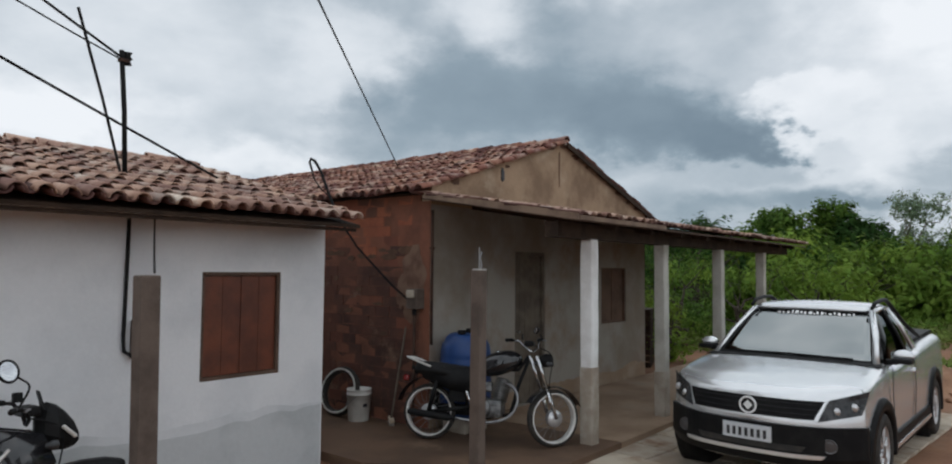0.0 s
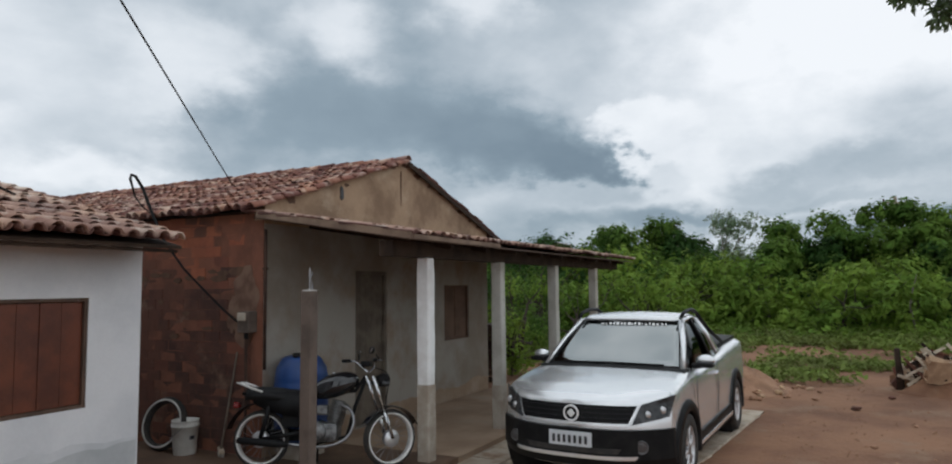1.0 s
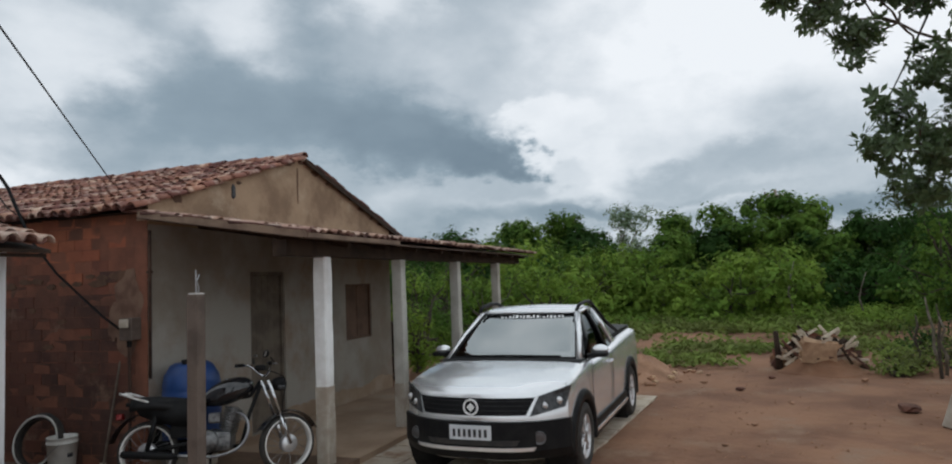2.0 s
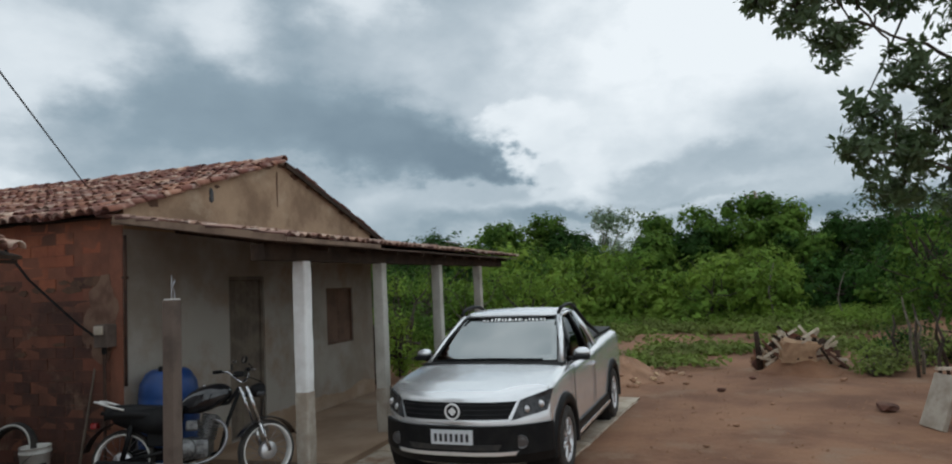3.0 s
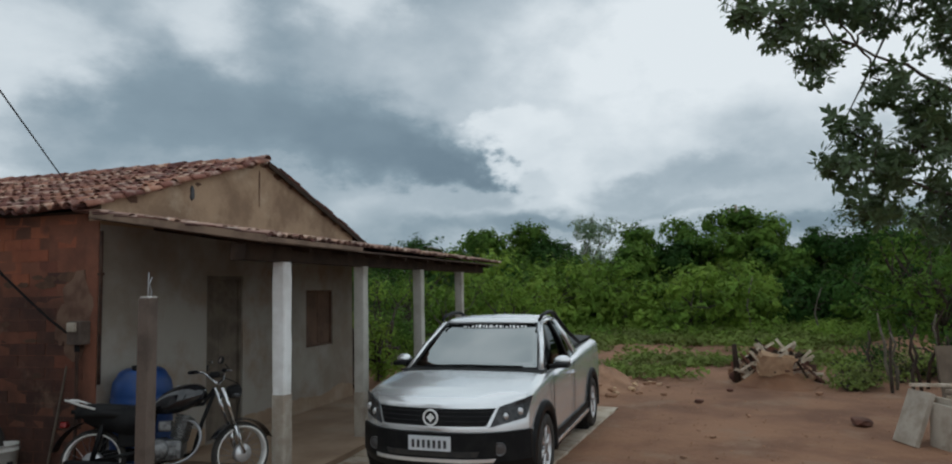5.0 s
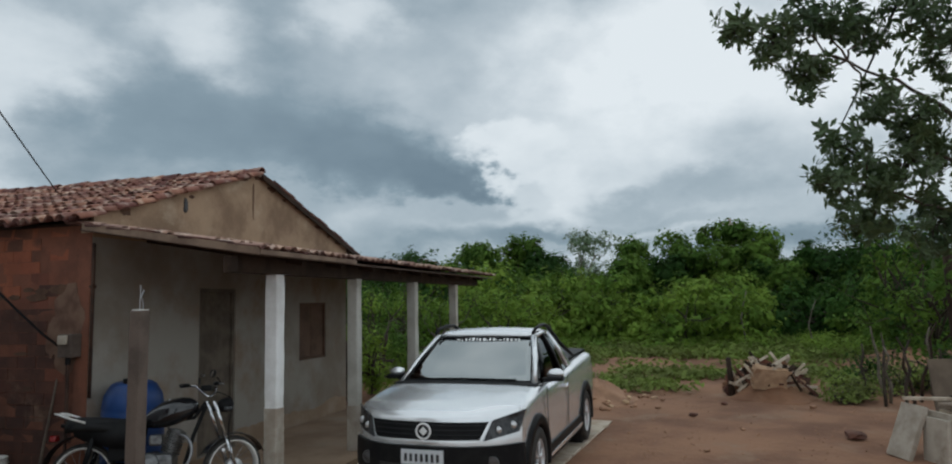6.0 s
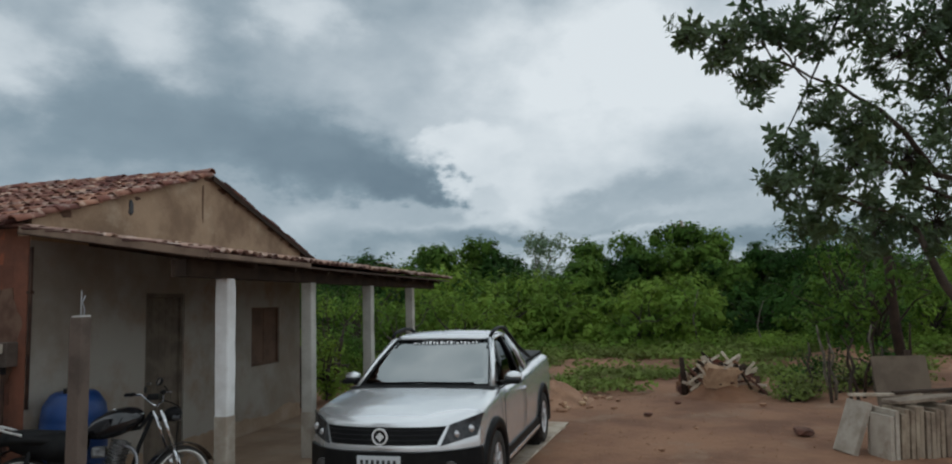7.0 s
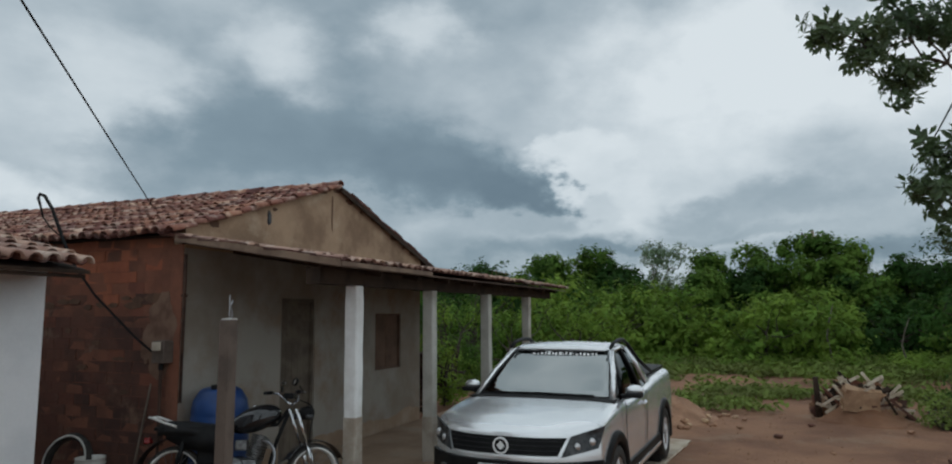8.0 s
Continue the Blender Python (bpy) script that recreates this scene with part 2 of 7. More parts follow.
M_SLAB = material("cast_concrete_slab", (0.46, 0.405, 0.335), (0.33, 0.28, 0.22), rough=0.92, scale=4, fine=50, bump=0.35, spread=0.2, random_v=0.3, stain=((0.22, 0.15, 0.10), 3.0, 0.58, 0.78))
M_SLAB_OLD = material("soil_stained_slab", (0.33, 0.265, 0.195), (0.19, 0.14, 0.10), rough=0.93, scale=4, fine=50, bump=0.4, spread=0.25, random_v=0.35, stain=((0.34, 0.29, 0.23), 3.0, 0.56, 0.76))
M_BLACK = material("black_plastic", (0.009, 0.009, 0.010), (0.014, 0.014, 0.014), spec=0.13, rough=0.5, scale=8, fine=90, bump=0.05, spread=0.2)
M_RUBBER = material("tyre_rubber", (0.022, 0.021, 0.02), (0.045, 0.038, 0.032), rough=0.85, scale=9, fine=60, bump=0.15, spread=0.3)
M_CABLE = material("black_cable", (0.010, 0.010, 0.011), (0.015, 0.015, 0.015), spec=0.15, rough=0.7, bump=0)
M_STEEL = material("galvanised_steel", (0.35, 0.35, 0.36), (0.24, 0.24, 0.25), rough=0.4, metal=0.9, scale=8, fine=60, bump=0.05, spread=0.2)
M_CHROME = material("chrome", (0.75, 0.75, 0.76), (0.6, 0.6, 0.62), rough=0.16, metal=1.0, scale=8, bump=0, spread=0.08)
M_RUST = material("rusty_iron", (0.09, 0.05, 0.035), (0.05, 0.03, 0.024), rough=0.85, metal=0.3, scale=9, fine=60, bump=0.2, spread=0.3)
M_SILVER = material("silver_metallic_paint", (0.86, 0.875, 0.885), (0.81, 0.825, 0.84), rough=0.27, metal=0.70, scale=2, fine=300, bump=0.0, spread=0.06, coat=0.6)
M_ALLOY = material("alloy_wheel", (0.68, 0.68, 0.69), (0.55, 0.55, 0.56), rough=0.35, metal=0.7, scale=8, bump=0, spread=0.1)
M_SHUT_B = material("faded_brown_shutter", (0.15, 0.088, 0.06), (0.10, 0.06, 0.042), rough=0.8, scale=4, fine=60, bump=0.25, spread=0.25)
M_LAMP = material("headlamp_lens", (0.045, 0.047, 0.05), (0.010, 0.010, 0.012), spec=0.25, rough=0.10, metal=0.0, scale=14, fine=40, bump=0.3, bump_scale=18, spread=0.5, coat=0.35)
M_PLATE = material("number_plate_white", (0.62, 0.64, 0.66), (0.55, 0.57, 0.6), rough=0.4, bump=0, spread=0.08)
M_PLATE_INK = material("plate_ink", (0.03, 0.03, 0.035), rough=0.5, bump=0)
M_DECAL = material("white_vinyl", (0.8, 0.8, 0.8), (0.7, 0.7, 0.7), rough=0.5, bump=0, spread=0.05)
M_CEMENT_PALE = material("faded_damp_edge", (0.66, 0.675, 0.69), (0.55, 0.57, 0.585), rough=0.9, scale=1.6, fine=35, bump=0.35, bump_scale=14, spread=0.1)
M_RIMWHITE = material("white_rim_band", (0.72, 0.71, 0.68), (0.55, 0.53, 0.5), rough=0.5, bump=0, spread=0.15)
M_ENGINE = material("cast_alloy", (0.22, 0.22, 0.22), (0.10, 0.10, 0.10), rough=0.45, metal=0.8, scale=18, fine=60, bump=0.2, spread=0.3)
M_TANK = material("black_gloss_paint", (0.010, 0.010, 0.012), (0.014, 0.014, 0.016), rough=0.16, bump=0, spread=0.1, coat=0.6)
M_SEAT = material("black_vinyl_seat", (0.014, 0.014, 0.015), (0.02, 0.02, 0.02), spec=0.25, rough=0.7, bump=0.1, spread=0.2)
M_BLUE = material("blue_drum_plastic", (0.012, 0.055, 0.20), (0.010, 0.04, 0.15), rough=0.45, scale=4, fine=60, bump=0.05, spread=0.15)
M_FOG = material("fog_lamp_glass", (0.10, 0.10, 0.105), (0.06, 0.06, 0.06), rough=0.15, metal=0.4, bump=0, coat=0.5)
M_PAIL = material("white_pail_plastic", (0.62, 0.61, 0.57), (0.50, 0.48, 0.44), rough=0.5, scale=6, fine=60, bump=0.05, spread=0.12)
M_BARK = material("grey_brown_bark", (0.075, 0.057, 0.043), (0.042, 0.032, 0.025), rough=0.95, scale=6, fine=40, bump=0.6, bump_scale=20, spread=0.4)
M_BARK_PALE = material("pale_bark", (0.20, 0.175, 0.135), (0.115, 0.098, 0.075), rough=0.95, scale=6, fine=40, bump=0.5, spread=0.3)
M_LEAF_NEAR = leaf_material("dark_broad_leaf", (0.10, 0.145, 0.062), (0.06, 0.10, 0.046), 0.42, 0.45, 0.5)
M_LEAF_A = leaf_material("mid_green_leaf", (0.128, 0.212, 0.036), (0.075, 0.145, 0.027), 0.34)
M_LEAF_B = leaf_material("yellow_green_leaf", (0.23, 0.335, 0.055), (0.13, 0.22, 0.038), 0.38)
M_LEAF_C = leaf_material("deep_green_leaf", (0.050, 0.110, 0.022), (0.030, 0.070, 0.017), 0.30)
M_LEAF_PALE = leaf_material("grey_green_leaf", (0.25, 0.31, 0.20), (0.16, 0.225, 0.13), 0.3)
M_LEAF_DRY = leaf_material("rusty_dry_leaf", (0.17, 0.105, 0.062), (0.10, 0.075, 0.04), 0.25)
M_GRASS = leaf_material("weed_green", (0.20, 0.27, 0.062), (0.15, 0.175, 0.055), 0.3)
M_BRICK_MID = material("rust_clay_brick", (0.20, 0.072, 0.042), (0.13, 0.050, 0.032), rough=0.92, scale=2.5, fine=55, bump=0.4, spread=0.3, random_v=0.25)
M_CHIP = material("bared_brown_mortar", (0.13, 0.07, 0.043), (0.085, 0.046, 0.03), rough=0.95, scale=6, fine=40, bump=0.5, spread=0.25)
M_RUBBLE = material("pale_rubble", (0.60, 0.42, 0.265), (0.42, 0.275, 0.17), rough=0.95, scale=5, fine=45, bump=0.5, spread=0.3, random_v=0.5)
M_CAR_IN = material("cabin_interior", (0.03, 0.03, 0.031), (0.05, 0.05, 0.05), rough=0.8, bump=0)
M_GLASS = glass_material("windscreen_glass", (0.08, 0.09, 0.09), 4.4)
M_GLASS_SIDE = glass_material("smoked_side_glass", (0.006, 0.007, 0.007), 1.2)

# ---- building helpers ----
def wm(ob):
    m = ob.matrix_basis.copy()
    return wm(ob.parent) @ ob.matrix_parent_inverse @ m if ob.parent else m


def thing(name, m, label, category, group="", kind=""):
    ob = new(name)
    ob.empty_display_size = 0.2
    ob.matrix_basis = m
    return tagged(ob, label, category, group, kind)


def link(name, me, mat, parent=None, label="", placed=False):
    """placed: the mesh is in world places and stays there under its parent."""
    if mat and not me.materials:
        me.materials.append(mat)
    ob = new(name, me)
    if parent:
        ob.parent = parent
        if placed:
            ob.matrix_parent_inverse = wm(parent).inverted()
    return tagged(ob, label)


def part(name, bm, mat, parent=None, label="", placed=False, smooth=False):
    bmesh.ops.recalc_face_normals(bm, faces=bm.faces)
    me = bpy.data.meshes.new(name)
    for f in bm.faces:
        f.smooth = smooth
    bm.to_mesh(me)
    bm.free()
    return link(name, me, mat, parent, label, placed)


def box(a, c, bevel=0.0, bm=None, turn=None, at=None):
    bm = bm or bmesh.new()
    v = bmesh.ops.create_cube(bm, size=1.0)["verts"]
    s, o = Vector(c) - Vector(a), (Vector(a) + Vector(c)) / 2
    for p in v:
        p.co = Vector((p.co.x * s.x, p.co.y * s.y, p.co.z * s.z)) + o
    if bevel:
        es = list({e for p in v for e in p.link_edges})
        r = bmesh.ops.bevel(bm, geom=es, offset=bevel, segments=2, affect="EDGES", profile=0.6)
        v = list({p for f in r["faces"] for p in f.verts} | {p for p in v if p.is_valid})
    if turn is not None:
        bmesh.ops.transform(bm, matrix=turn, verts=[p for p in v if p.is_valid])
    return bm


def rod(p0, p1, r0, r1=None, seg=10, bm=None):
    bm = bm or bmesh.new()
    p0, p1 = Vector(p0), Vector(p1)
    d = p1 - p0
    m = Matrix.Translation((p0 + p1) / 2) @ d.to_track_quat("Z", "Y").to_matrix().to_4x4()
    bmesh.ops.create_cone(bm, cap_ends=True, segments=seg, radius1=r0, radius2=r0 if r1 is None else r1, depth=d.length, matrix=m)
    return bm


def tube(pts, r, seg=8, bm=None, closed=False):
    """A round pipe along points; r is one radius or one per point."""
    bm = bm or bmesh.new()
    pts = [Vector(p) for p in pts]
    n = len(pts)
    rs = r if isinstance(r, (list, tuple)) else [r] * n
    rings, up = [], None
    for i, p in enumerate(pts):
        a, c = (pts[i - 1], pts[(i + 1) % n]) if closed else (pts[max(i - 1, 0)], pts[min(i + 1, n - 1)])
        d = (c - a).normalized()
        if up is None:
            up = d.orthogonal().normalized()
        up = (up - d * up.dot(d)).normalized()
        side = d.cross(up)
        rings.append([bm.verts.new(p + (up * math.cos(k * math.tau / seg) + side * math.sin(k * math.tau / seg)) * rs[i]) for k in range(seg)])
    for i in range(n if closed else n - 1):
        a, c = rings[i], rings[(i + 1) % n]
        for k in range(seg):
            bm.faces.new((a[k], a[(k + 1) % seg], c[(k + 1) % seg], c[k]))
    if not closed:
        bm.faces.new(rings[0][::-1])
        bm.faces.new(rings[-1])
    return bm


def lathe(profile, axis_m=None, seg=24, bm=None, closed=False):
    """Turns (radius, height) points round z; axis_m places it."""
    bm = bm or bmesh.new()
    axis_m = axis_m or Matrix()
    rings = [[bm.verts.new(axis_m @ Vector((r * math.cos(k * math.tau / seg), r * math.sin(k * math.tau / seg), h))) for k in range(seg)] for r, h in profile]
    pairs = list(zip(rings, rings[1:])) + ([(rings[-1], rings[0])] if closed else [])
    for a, c in pairs:
        for k in range(seg):
            bm.faces.new((a[k], a[(k + 1) % seg], c[(k + 1) % seg], c[k]))
    if not closed:
        if profile[0][0] > 1e-4:
            bm.faces.new(rings[0])
        if profile[-1][0] > 1e-4:
            bm.faces.new(rings[-1])
    bmesh.ops.remove_doubles(bm, verts=bm.verts, dist=1e-5)
    return bm


def prism(poly, z0, z1, bm=None):
    bm = bm or bmesh.new()
    lo, hi = [bm.verts.new((x, y, z0)) for x, y in poly], [bm.verts.new((x, y, z1)) for x, y in poly]
    bm.faces.new(lo[::-1])
    bm.faces.new(hi)
    n = len(poly)
    for i in range(n):
        bm.faces.new((lo[i], lo[(i + 1) % n], hi[(i + 1) % n], hi[i]))
    return bm


def slab_grid(rows, thick, bm=None):
    """A curved sheet with thickness from rows of points; thick is the offset to its back."""
    bm = bm or bmesh.new()
    f = [[bm.verts.new(p) for p in r] for r in rows]
    k = [[bm.verts.new(Vector(p) + Vector(thick)) for p in r] for r in rows]
    n, m = len(rows), len(rows[0])
    for i in range(n - 1):
        for j in range(m - 1):
            bm.faces.new((f[i][j], f[i][j + 1], f[i + 1][j + 1], f[i + 1][j]))
            bm.faces.new((k[i][j], k[i + 1][j], k[i + 1][j + 1], k[i][j + 1]))
    rim = [(i, 0) for i in range(n)] + [(n - 1, j) for j in range(1, m)] + [(i, m - 1) for i in range(n - 2, -1, -1)] + [(0, j) for j in range(m - 2, 0, -1)]
    for (a, b), (c, d) in zip(rim, rim[1:] + rim[:1]):
        bm.faces.new((f[a][b], f[c][d], k[c][d], k[a][b]))
    return bm


def sag(a, c, drop, n=14):
    a, c = Vector(a), Vector(c)
    return [a.lerp(c, i / n) - Vector((0, 0, drop * 4 * (i / n) * (1 - i / n))) for i in range(n + 1)]


def rough_box(sx, sy, sz, seed, amount=0.2):
    """A broken lump: a cut, dented box."""
    rnd = random.Random(seed)
    bm = bmesh.new()
    bmesh.ops.create_icosphere(bm, subdivisions=2, radius=0.62)
    for v in bm.verts:
        v.co = Vector((max(-0.5, min(0.5, v.co.x)) * sx, max(-0.5, min(0.5, v.co.y)) * sy, max(-0.5, min(0.5, v.co.z)) * sz)) * (1 + rnd.uniform(-amount, amount) * 0.5)
    return bm

# ---- ground, floors, paving ----
def ground_sheet():
    def axis(lo, hi, step, far):
        inner = list(np.arange(lo, hi + 1e-6, step))
        out, s, x = [], step, hi
        while x < far:
            s *= 1.45
            x += s
            out.append(x)
        left, s, x = [], step, lo
        while x > -far:
            s *= 1.45
            x -= s
            left.append(x)
        return left[::-1] + inner + out
    xs, ys = axis(-4, 36, 0.4, 2500), axis(-18, 18, 0.4, 2500)
    verts = []
    for y in ys:
        for x in xs:
            far = min(max((x - 11.5) / 6, 0), 1)
            open_yard = min(max((0.5 - y) / 2.0, 0), 1) * min(max((x - 3.0) / 2, 0), 1)
            z = -0.012 + 0.16 * far * (noise.noise((x * 0.35, y * 0.35, 0)) + 0.3) + open_yard * 0.035 * noise.noise((x * 1.1, y * 1.1, 3))
            verts.append((x, y, z if abs(x) < 60 and abs(y) < 60 else 0.0))
    n = len(xs)
    faces = [(j * n + i, j * n + i + 1, (j + 1) * n + i + 1, (j + 1) * n + i) for j in range(len(ys) - 1) for i in range(n - 1)]
    me = bpy.data.meshes.new("ground")
    me.from_pydata(verts, [], faces)
    me.polygons.foreach_set("use_smooth", [True] * len(faces))
    tagged(link("ground", me, M_DIRT), "bare red-brown dirt yard running out to scrub", "ground", kind="structure")


ground_sheet()
M_FLOOR_DAMP = material("damp_cement_floor", (0.15, 0.090, 0.056), (0.088, 0.053, 0.034), rough=0.6, scale=1.2, fine=30, bump=0.3, bump_scale=8, spread=0.2, stain=((0.22, 0.145, 0.095), 1.4, 0.56, 0.74))
floor = part("floor", prism([(3.17, 16), (3.17, 4.9), (4.05, 3.42), (5.45, 3.42), (5.45, 5.30), (4.62, 5.30), (4.62, 16)], -0.05, 0.08), M_FLOOR_DAMP)
tagged(floor, "damp dark brown cement floor slab, one low step up", "floor", kind="structure")
floor = part("floor", prism([(5.452, 3.42), (12.9, 3.42), (12.9, 5.30), (5.452, 5.30)], -0.05, 0.082), M_FLOOR)
tagged(floor, "worn dusty tan cement porch floor", "floor", kind="structure")

# ---- walls ----
def wall_mesh(axis, u_cuts, z_cuts, d0, d1, holes=()):
    """A wall with thickness d0..d1 along x ('x') or y ('y'); holes are (u0, u1, z0, z1) that go right through."""
    us = sorted({*u_cuts, *(h[0] for h in holes), *(h[1] for h in holes)})
    zs = sorted({*z_cuts, *(h[2] for h in holes), *(h[3] for h in holes)})
    bm, cache = bmesh.new(), {}

    def v(i, j, d):
        if (i, j, d) not in cache:
            cache[i, j, d] = bm.verts.new((us[i], d, zs[j]) if axis == "x" else (d, us[i], zs[j]))
        return cache[i, j, d]

    def solid(i, j):
        if not (0 <= i < len(us) - 1 and 0 <= j < len(zs) - 1):
            return False
        cu, cz = (us[i] + us[i + 1]) / 2, (zs[j] + zs[j + 1]) / 2
        return not any(h[0] < cu < h[1] and h[2] < cz < h[3] for h in holes)
    for i in range(len(us) - 1):
        for j in range(len(zs) - 1):
            if not solid(i, j):
                continue
            for d in (d0, d1):
                bm.faces.new((v(i, j, d), v(i + 1, j, d), v(i + 1, j + 1, d), v(i, j + 1, d)))
            for (a, c), other in ((((i, j), (i + 1, j)), (i, j - 1)), (((i, j + 1), (i + 1, j + 1)), (i, j + 1)), (((i, j), (i, j + 1)), (i - 1, j)), (((i + 1, j), (i + 1, j + 1)), (i + 1, j))):
                if not solid(*other):
                    bm.faces.new((v(*a, d0), v(*c, d0), v(*c, d1), v(*a, d1)))
    return bm


def gable_prism(poly, d0, d1, axis="x"):
    bm = bmesh.new()
    a = [bm.verts.new((u, d0, z) if axis == "x" else (d0, u, z)) for u, z in poly]
    c = [bm.verts.new((u, d1, z) if axis == "x" else (d1, u, z)) for u, z in poly]
    bm.faces.new(a)
    bm.faces.new(c[::-1])
    n = len(poly)
    for i in range(n):
        bm.faces.new((a[i], c[i], c[(i + 1) % n], a[(i + 1) % n]))
    return bm


def tile_arrays(cover):
    """One half-round clay tile: x across, y up the slope, z out of the roof."""
    seg, length, t = 5, 0.45, 0.014
    vs = []
    for y, r, lift in ((0.0, 0.088, 0.022), (length, 0.068, 0.0)) if cover else ((0.0, 0.070, 0.022), (length, 0.088, 0.0)):
        for rr in (r, r - t):
            for k in range(seg + 1):
                a = math.pi * k / seg
                vs.append((rr * math.cos(a), y, rr * math.sin(a) + 0.05 + lift) if cover else (rr * math.cos(a), y, 0.092 - rr * math.sin(a) + lift))
    m = seg + 1
    fs = []
    for k in range(seg):
        fs += [(k, k + 1, 2 * m + k + 1, 2 * m + k), (m + k, 3 * m + k, 3 * m + k + 1, m + k + 1), (k, m + k, m + k + 1, k + 1), (2 * m + k, 2 * m + k + 1, 3 * m + k + 1, 3 * m + k)]
    fs += [(0, 2 * m, 3 * m, m), (seg, m + seg, 3 * m + seg, 2 * m + seg)]
    return np.array(vs) * 0.74, fs


COVER, CHANNEL = tile_arrays(True), tile_arrays(False)
TILE_MESH = {}


def tile_mesh(kind, mat):
    if (kind, mat.name) not in TILE_MESH:
        vs, fs = COVER if kind else CHANNEL
        me = bpy.data.meshes.new("roof_tile")
        me.from_pydata(vs.tolist(), [], fs)
        me.polygons.foreach_set("use_smooth", [True] * len(fs))
        me.materials.append(mat)
        TILE_MESH[kind, mat.name] = me
    return TILE_MESH[kind, mat.name]


LATE = []          # roof tiles and bricks that are laid at the end of the file


def tile_roof(parent, origin, along, up, cols, rows, mat, near=lambda c, r: False, seed=1, pa=0.152, pu=0.268, sagging=0.02, rise=1.0):
    """Rows of channel and cover tiles. Those for which near() holds become pieces of their own, the rest one joined part."""
    rnd = random.Random(seed)
    o, a, u = Vector(origin), Vector(along).normalized(), Vector(up).normalized()
    n = a.cross(u)
    if n.z < 0:
        a = -a
        o = o - a * (cols * pa)
        n = a.cross(u)
    base = Matrix((a, u, n)).transposed()
    vs, fs, slots, singles, count = [], [], [], [], 0
    for c in range(cols):
        for r in range(rows):
            for kind in (0, 1):
                p = o + a * ((c + 0.5 * kind + 0.25) * pa + rnd.uniform(-0.012, 0.012)) + u * (r * pu + rnd.uniform(-0.025, 0.025)) + n * (rnd.uniform(0, 0.012) + sagging * noise.noise((c * 0.25, r * 0.5, seed)))
                turn = base @ Euler((rnd.uniform(-0.02, 0.02), rnd.uniform(-0.06, 0.06), rnd.uniform(-0.045, 0.045))).to_matrix()
                if near(c, r):
                    singles.append((kind, Matrix.Translation(p) @ turn.to_4x4() @ Matrix.Diagonal((1, 1, rise, 1))))
                else:
                    v0, f0 = COVER if kind else CHANNEL
                    vs.append((v0 * np.array((1, 1, rise))) @ np.array(turn).T + np.array(p))
                    fs += [tuple(i + count for i in f) for f in f0]
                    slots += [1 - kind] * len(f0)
                    count += len(v0)
    if vs:
        me = bpy.data.meshes.new("roof_tiles")
        me.from_pydata(np.vstack(vs).tolist(), [], fs)
        me.polygons.foreach_set("use_smooth", [True] * len(fs))
        me.materials.append(mat)
        me.materials.append(M_TILE_CHANNEL)
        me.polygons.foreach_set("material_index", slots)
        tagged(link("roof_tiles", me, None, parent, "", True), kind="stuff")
    LATE.append((parent, "roof_tile", [(tile_mesh(k, mat if k else M_TILE_CHANNEL), m) for k, m in singles[:300]]))


def ridge_caps(parent, p0, p1, mat, seed=3):
    rnd = random.Random(seed)
    p0, p1 = Vector(p0), Vector(p1)
    d = (p1 - p0).normalized()
    side = d.cross(Vector((0, 0, 1))).normalized()
    base = Matrix((side, d, side.cross(d))).transposed()
    vs, fs, count = [], [], 0
    k = int((p1 - p0).length / 0.28)
    for i in range(k):
        turn = base @ Euler((0.03, rnd.uniform(-0.08, 0.08), rnd.uniform(-0.06, 0.06))).to_matrix()
        v0, f0 = COVER
        vs.append((v0 * np.array((1.25, 1, 1.1))) @ np.array(turn).T + np.array(p0 + d * (i * 0.28) + Vector((0, 0, rnd.uniform(-0.01, 0.012)))))
        fs += [tuple(j + count for j in f) for f in f0]
        count += len(v0)
    me = bpy.data.meshes.new("ridge_tiles")
    me.from_pydata(np.vstack(vs).tolist(), [], fs)
    tagged(link("ridge_tiles", me, mat, parent, "", True), kind="stuff")


def deck(pts, thick=0.03):
    bm = bmesh.new()
    a = [bm.verts.new(p) for p in pts]
    c = [bm.verts.new(Vector(p) - Vector((0, 0, thick))) for p in pts]
    bm.faces.new(a)
    bm.faces.new(c[::-1])
    for i in range(len(pts)):
        bm.faces.new((a[i], c[i], c[(i + 1) % len(pts)], a[(i + 1) % len(pts)]))
    return bm


# ---- the low white house ----
house_a = thing("house", pose(-1.5, 8, 0), "low white limewashed house with a bleached clay tile roof", "house")
Y1, X1 = 5.34, 3.04
WIN_A = (1.79, 2.55, 0.93, 1.836)
part("front_wall", wall_mesh("x", (-6, X1), (-0.05, 2.34), Y1, Y1 + 0.16, [WIN_A]), M_WHITE, house_a, placed=True)
part("end_wall", gable_prism([(Y1 + 0.16, -0.05), (10.5, -0.05), (10.5, 2.34), (7.93, 2.98), (Y1 + 0.16, 2.34)], X1 - 0.16, X1, "y"), M_WHITE, house_a, placed=True)
part("end_wall", gable_prism([(Y1 + 0.16, -0.05), (10.5, -0.05), (10.5, 2.34), (7.93, 2.98), (Y1 + 0.16, 2.34)], -6.0, -5.84, "y"), M_WHITE, house_a, placed=True)
part("back_wall", wall_mesh("x", (-5.84, X1 - 0.16), (-0.05, 2.34), 10.34, 10.5), M_WHITE, house_a, placed=True)


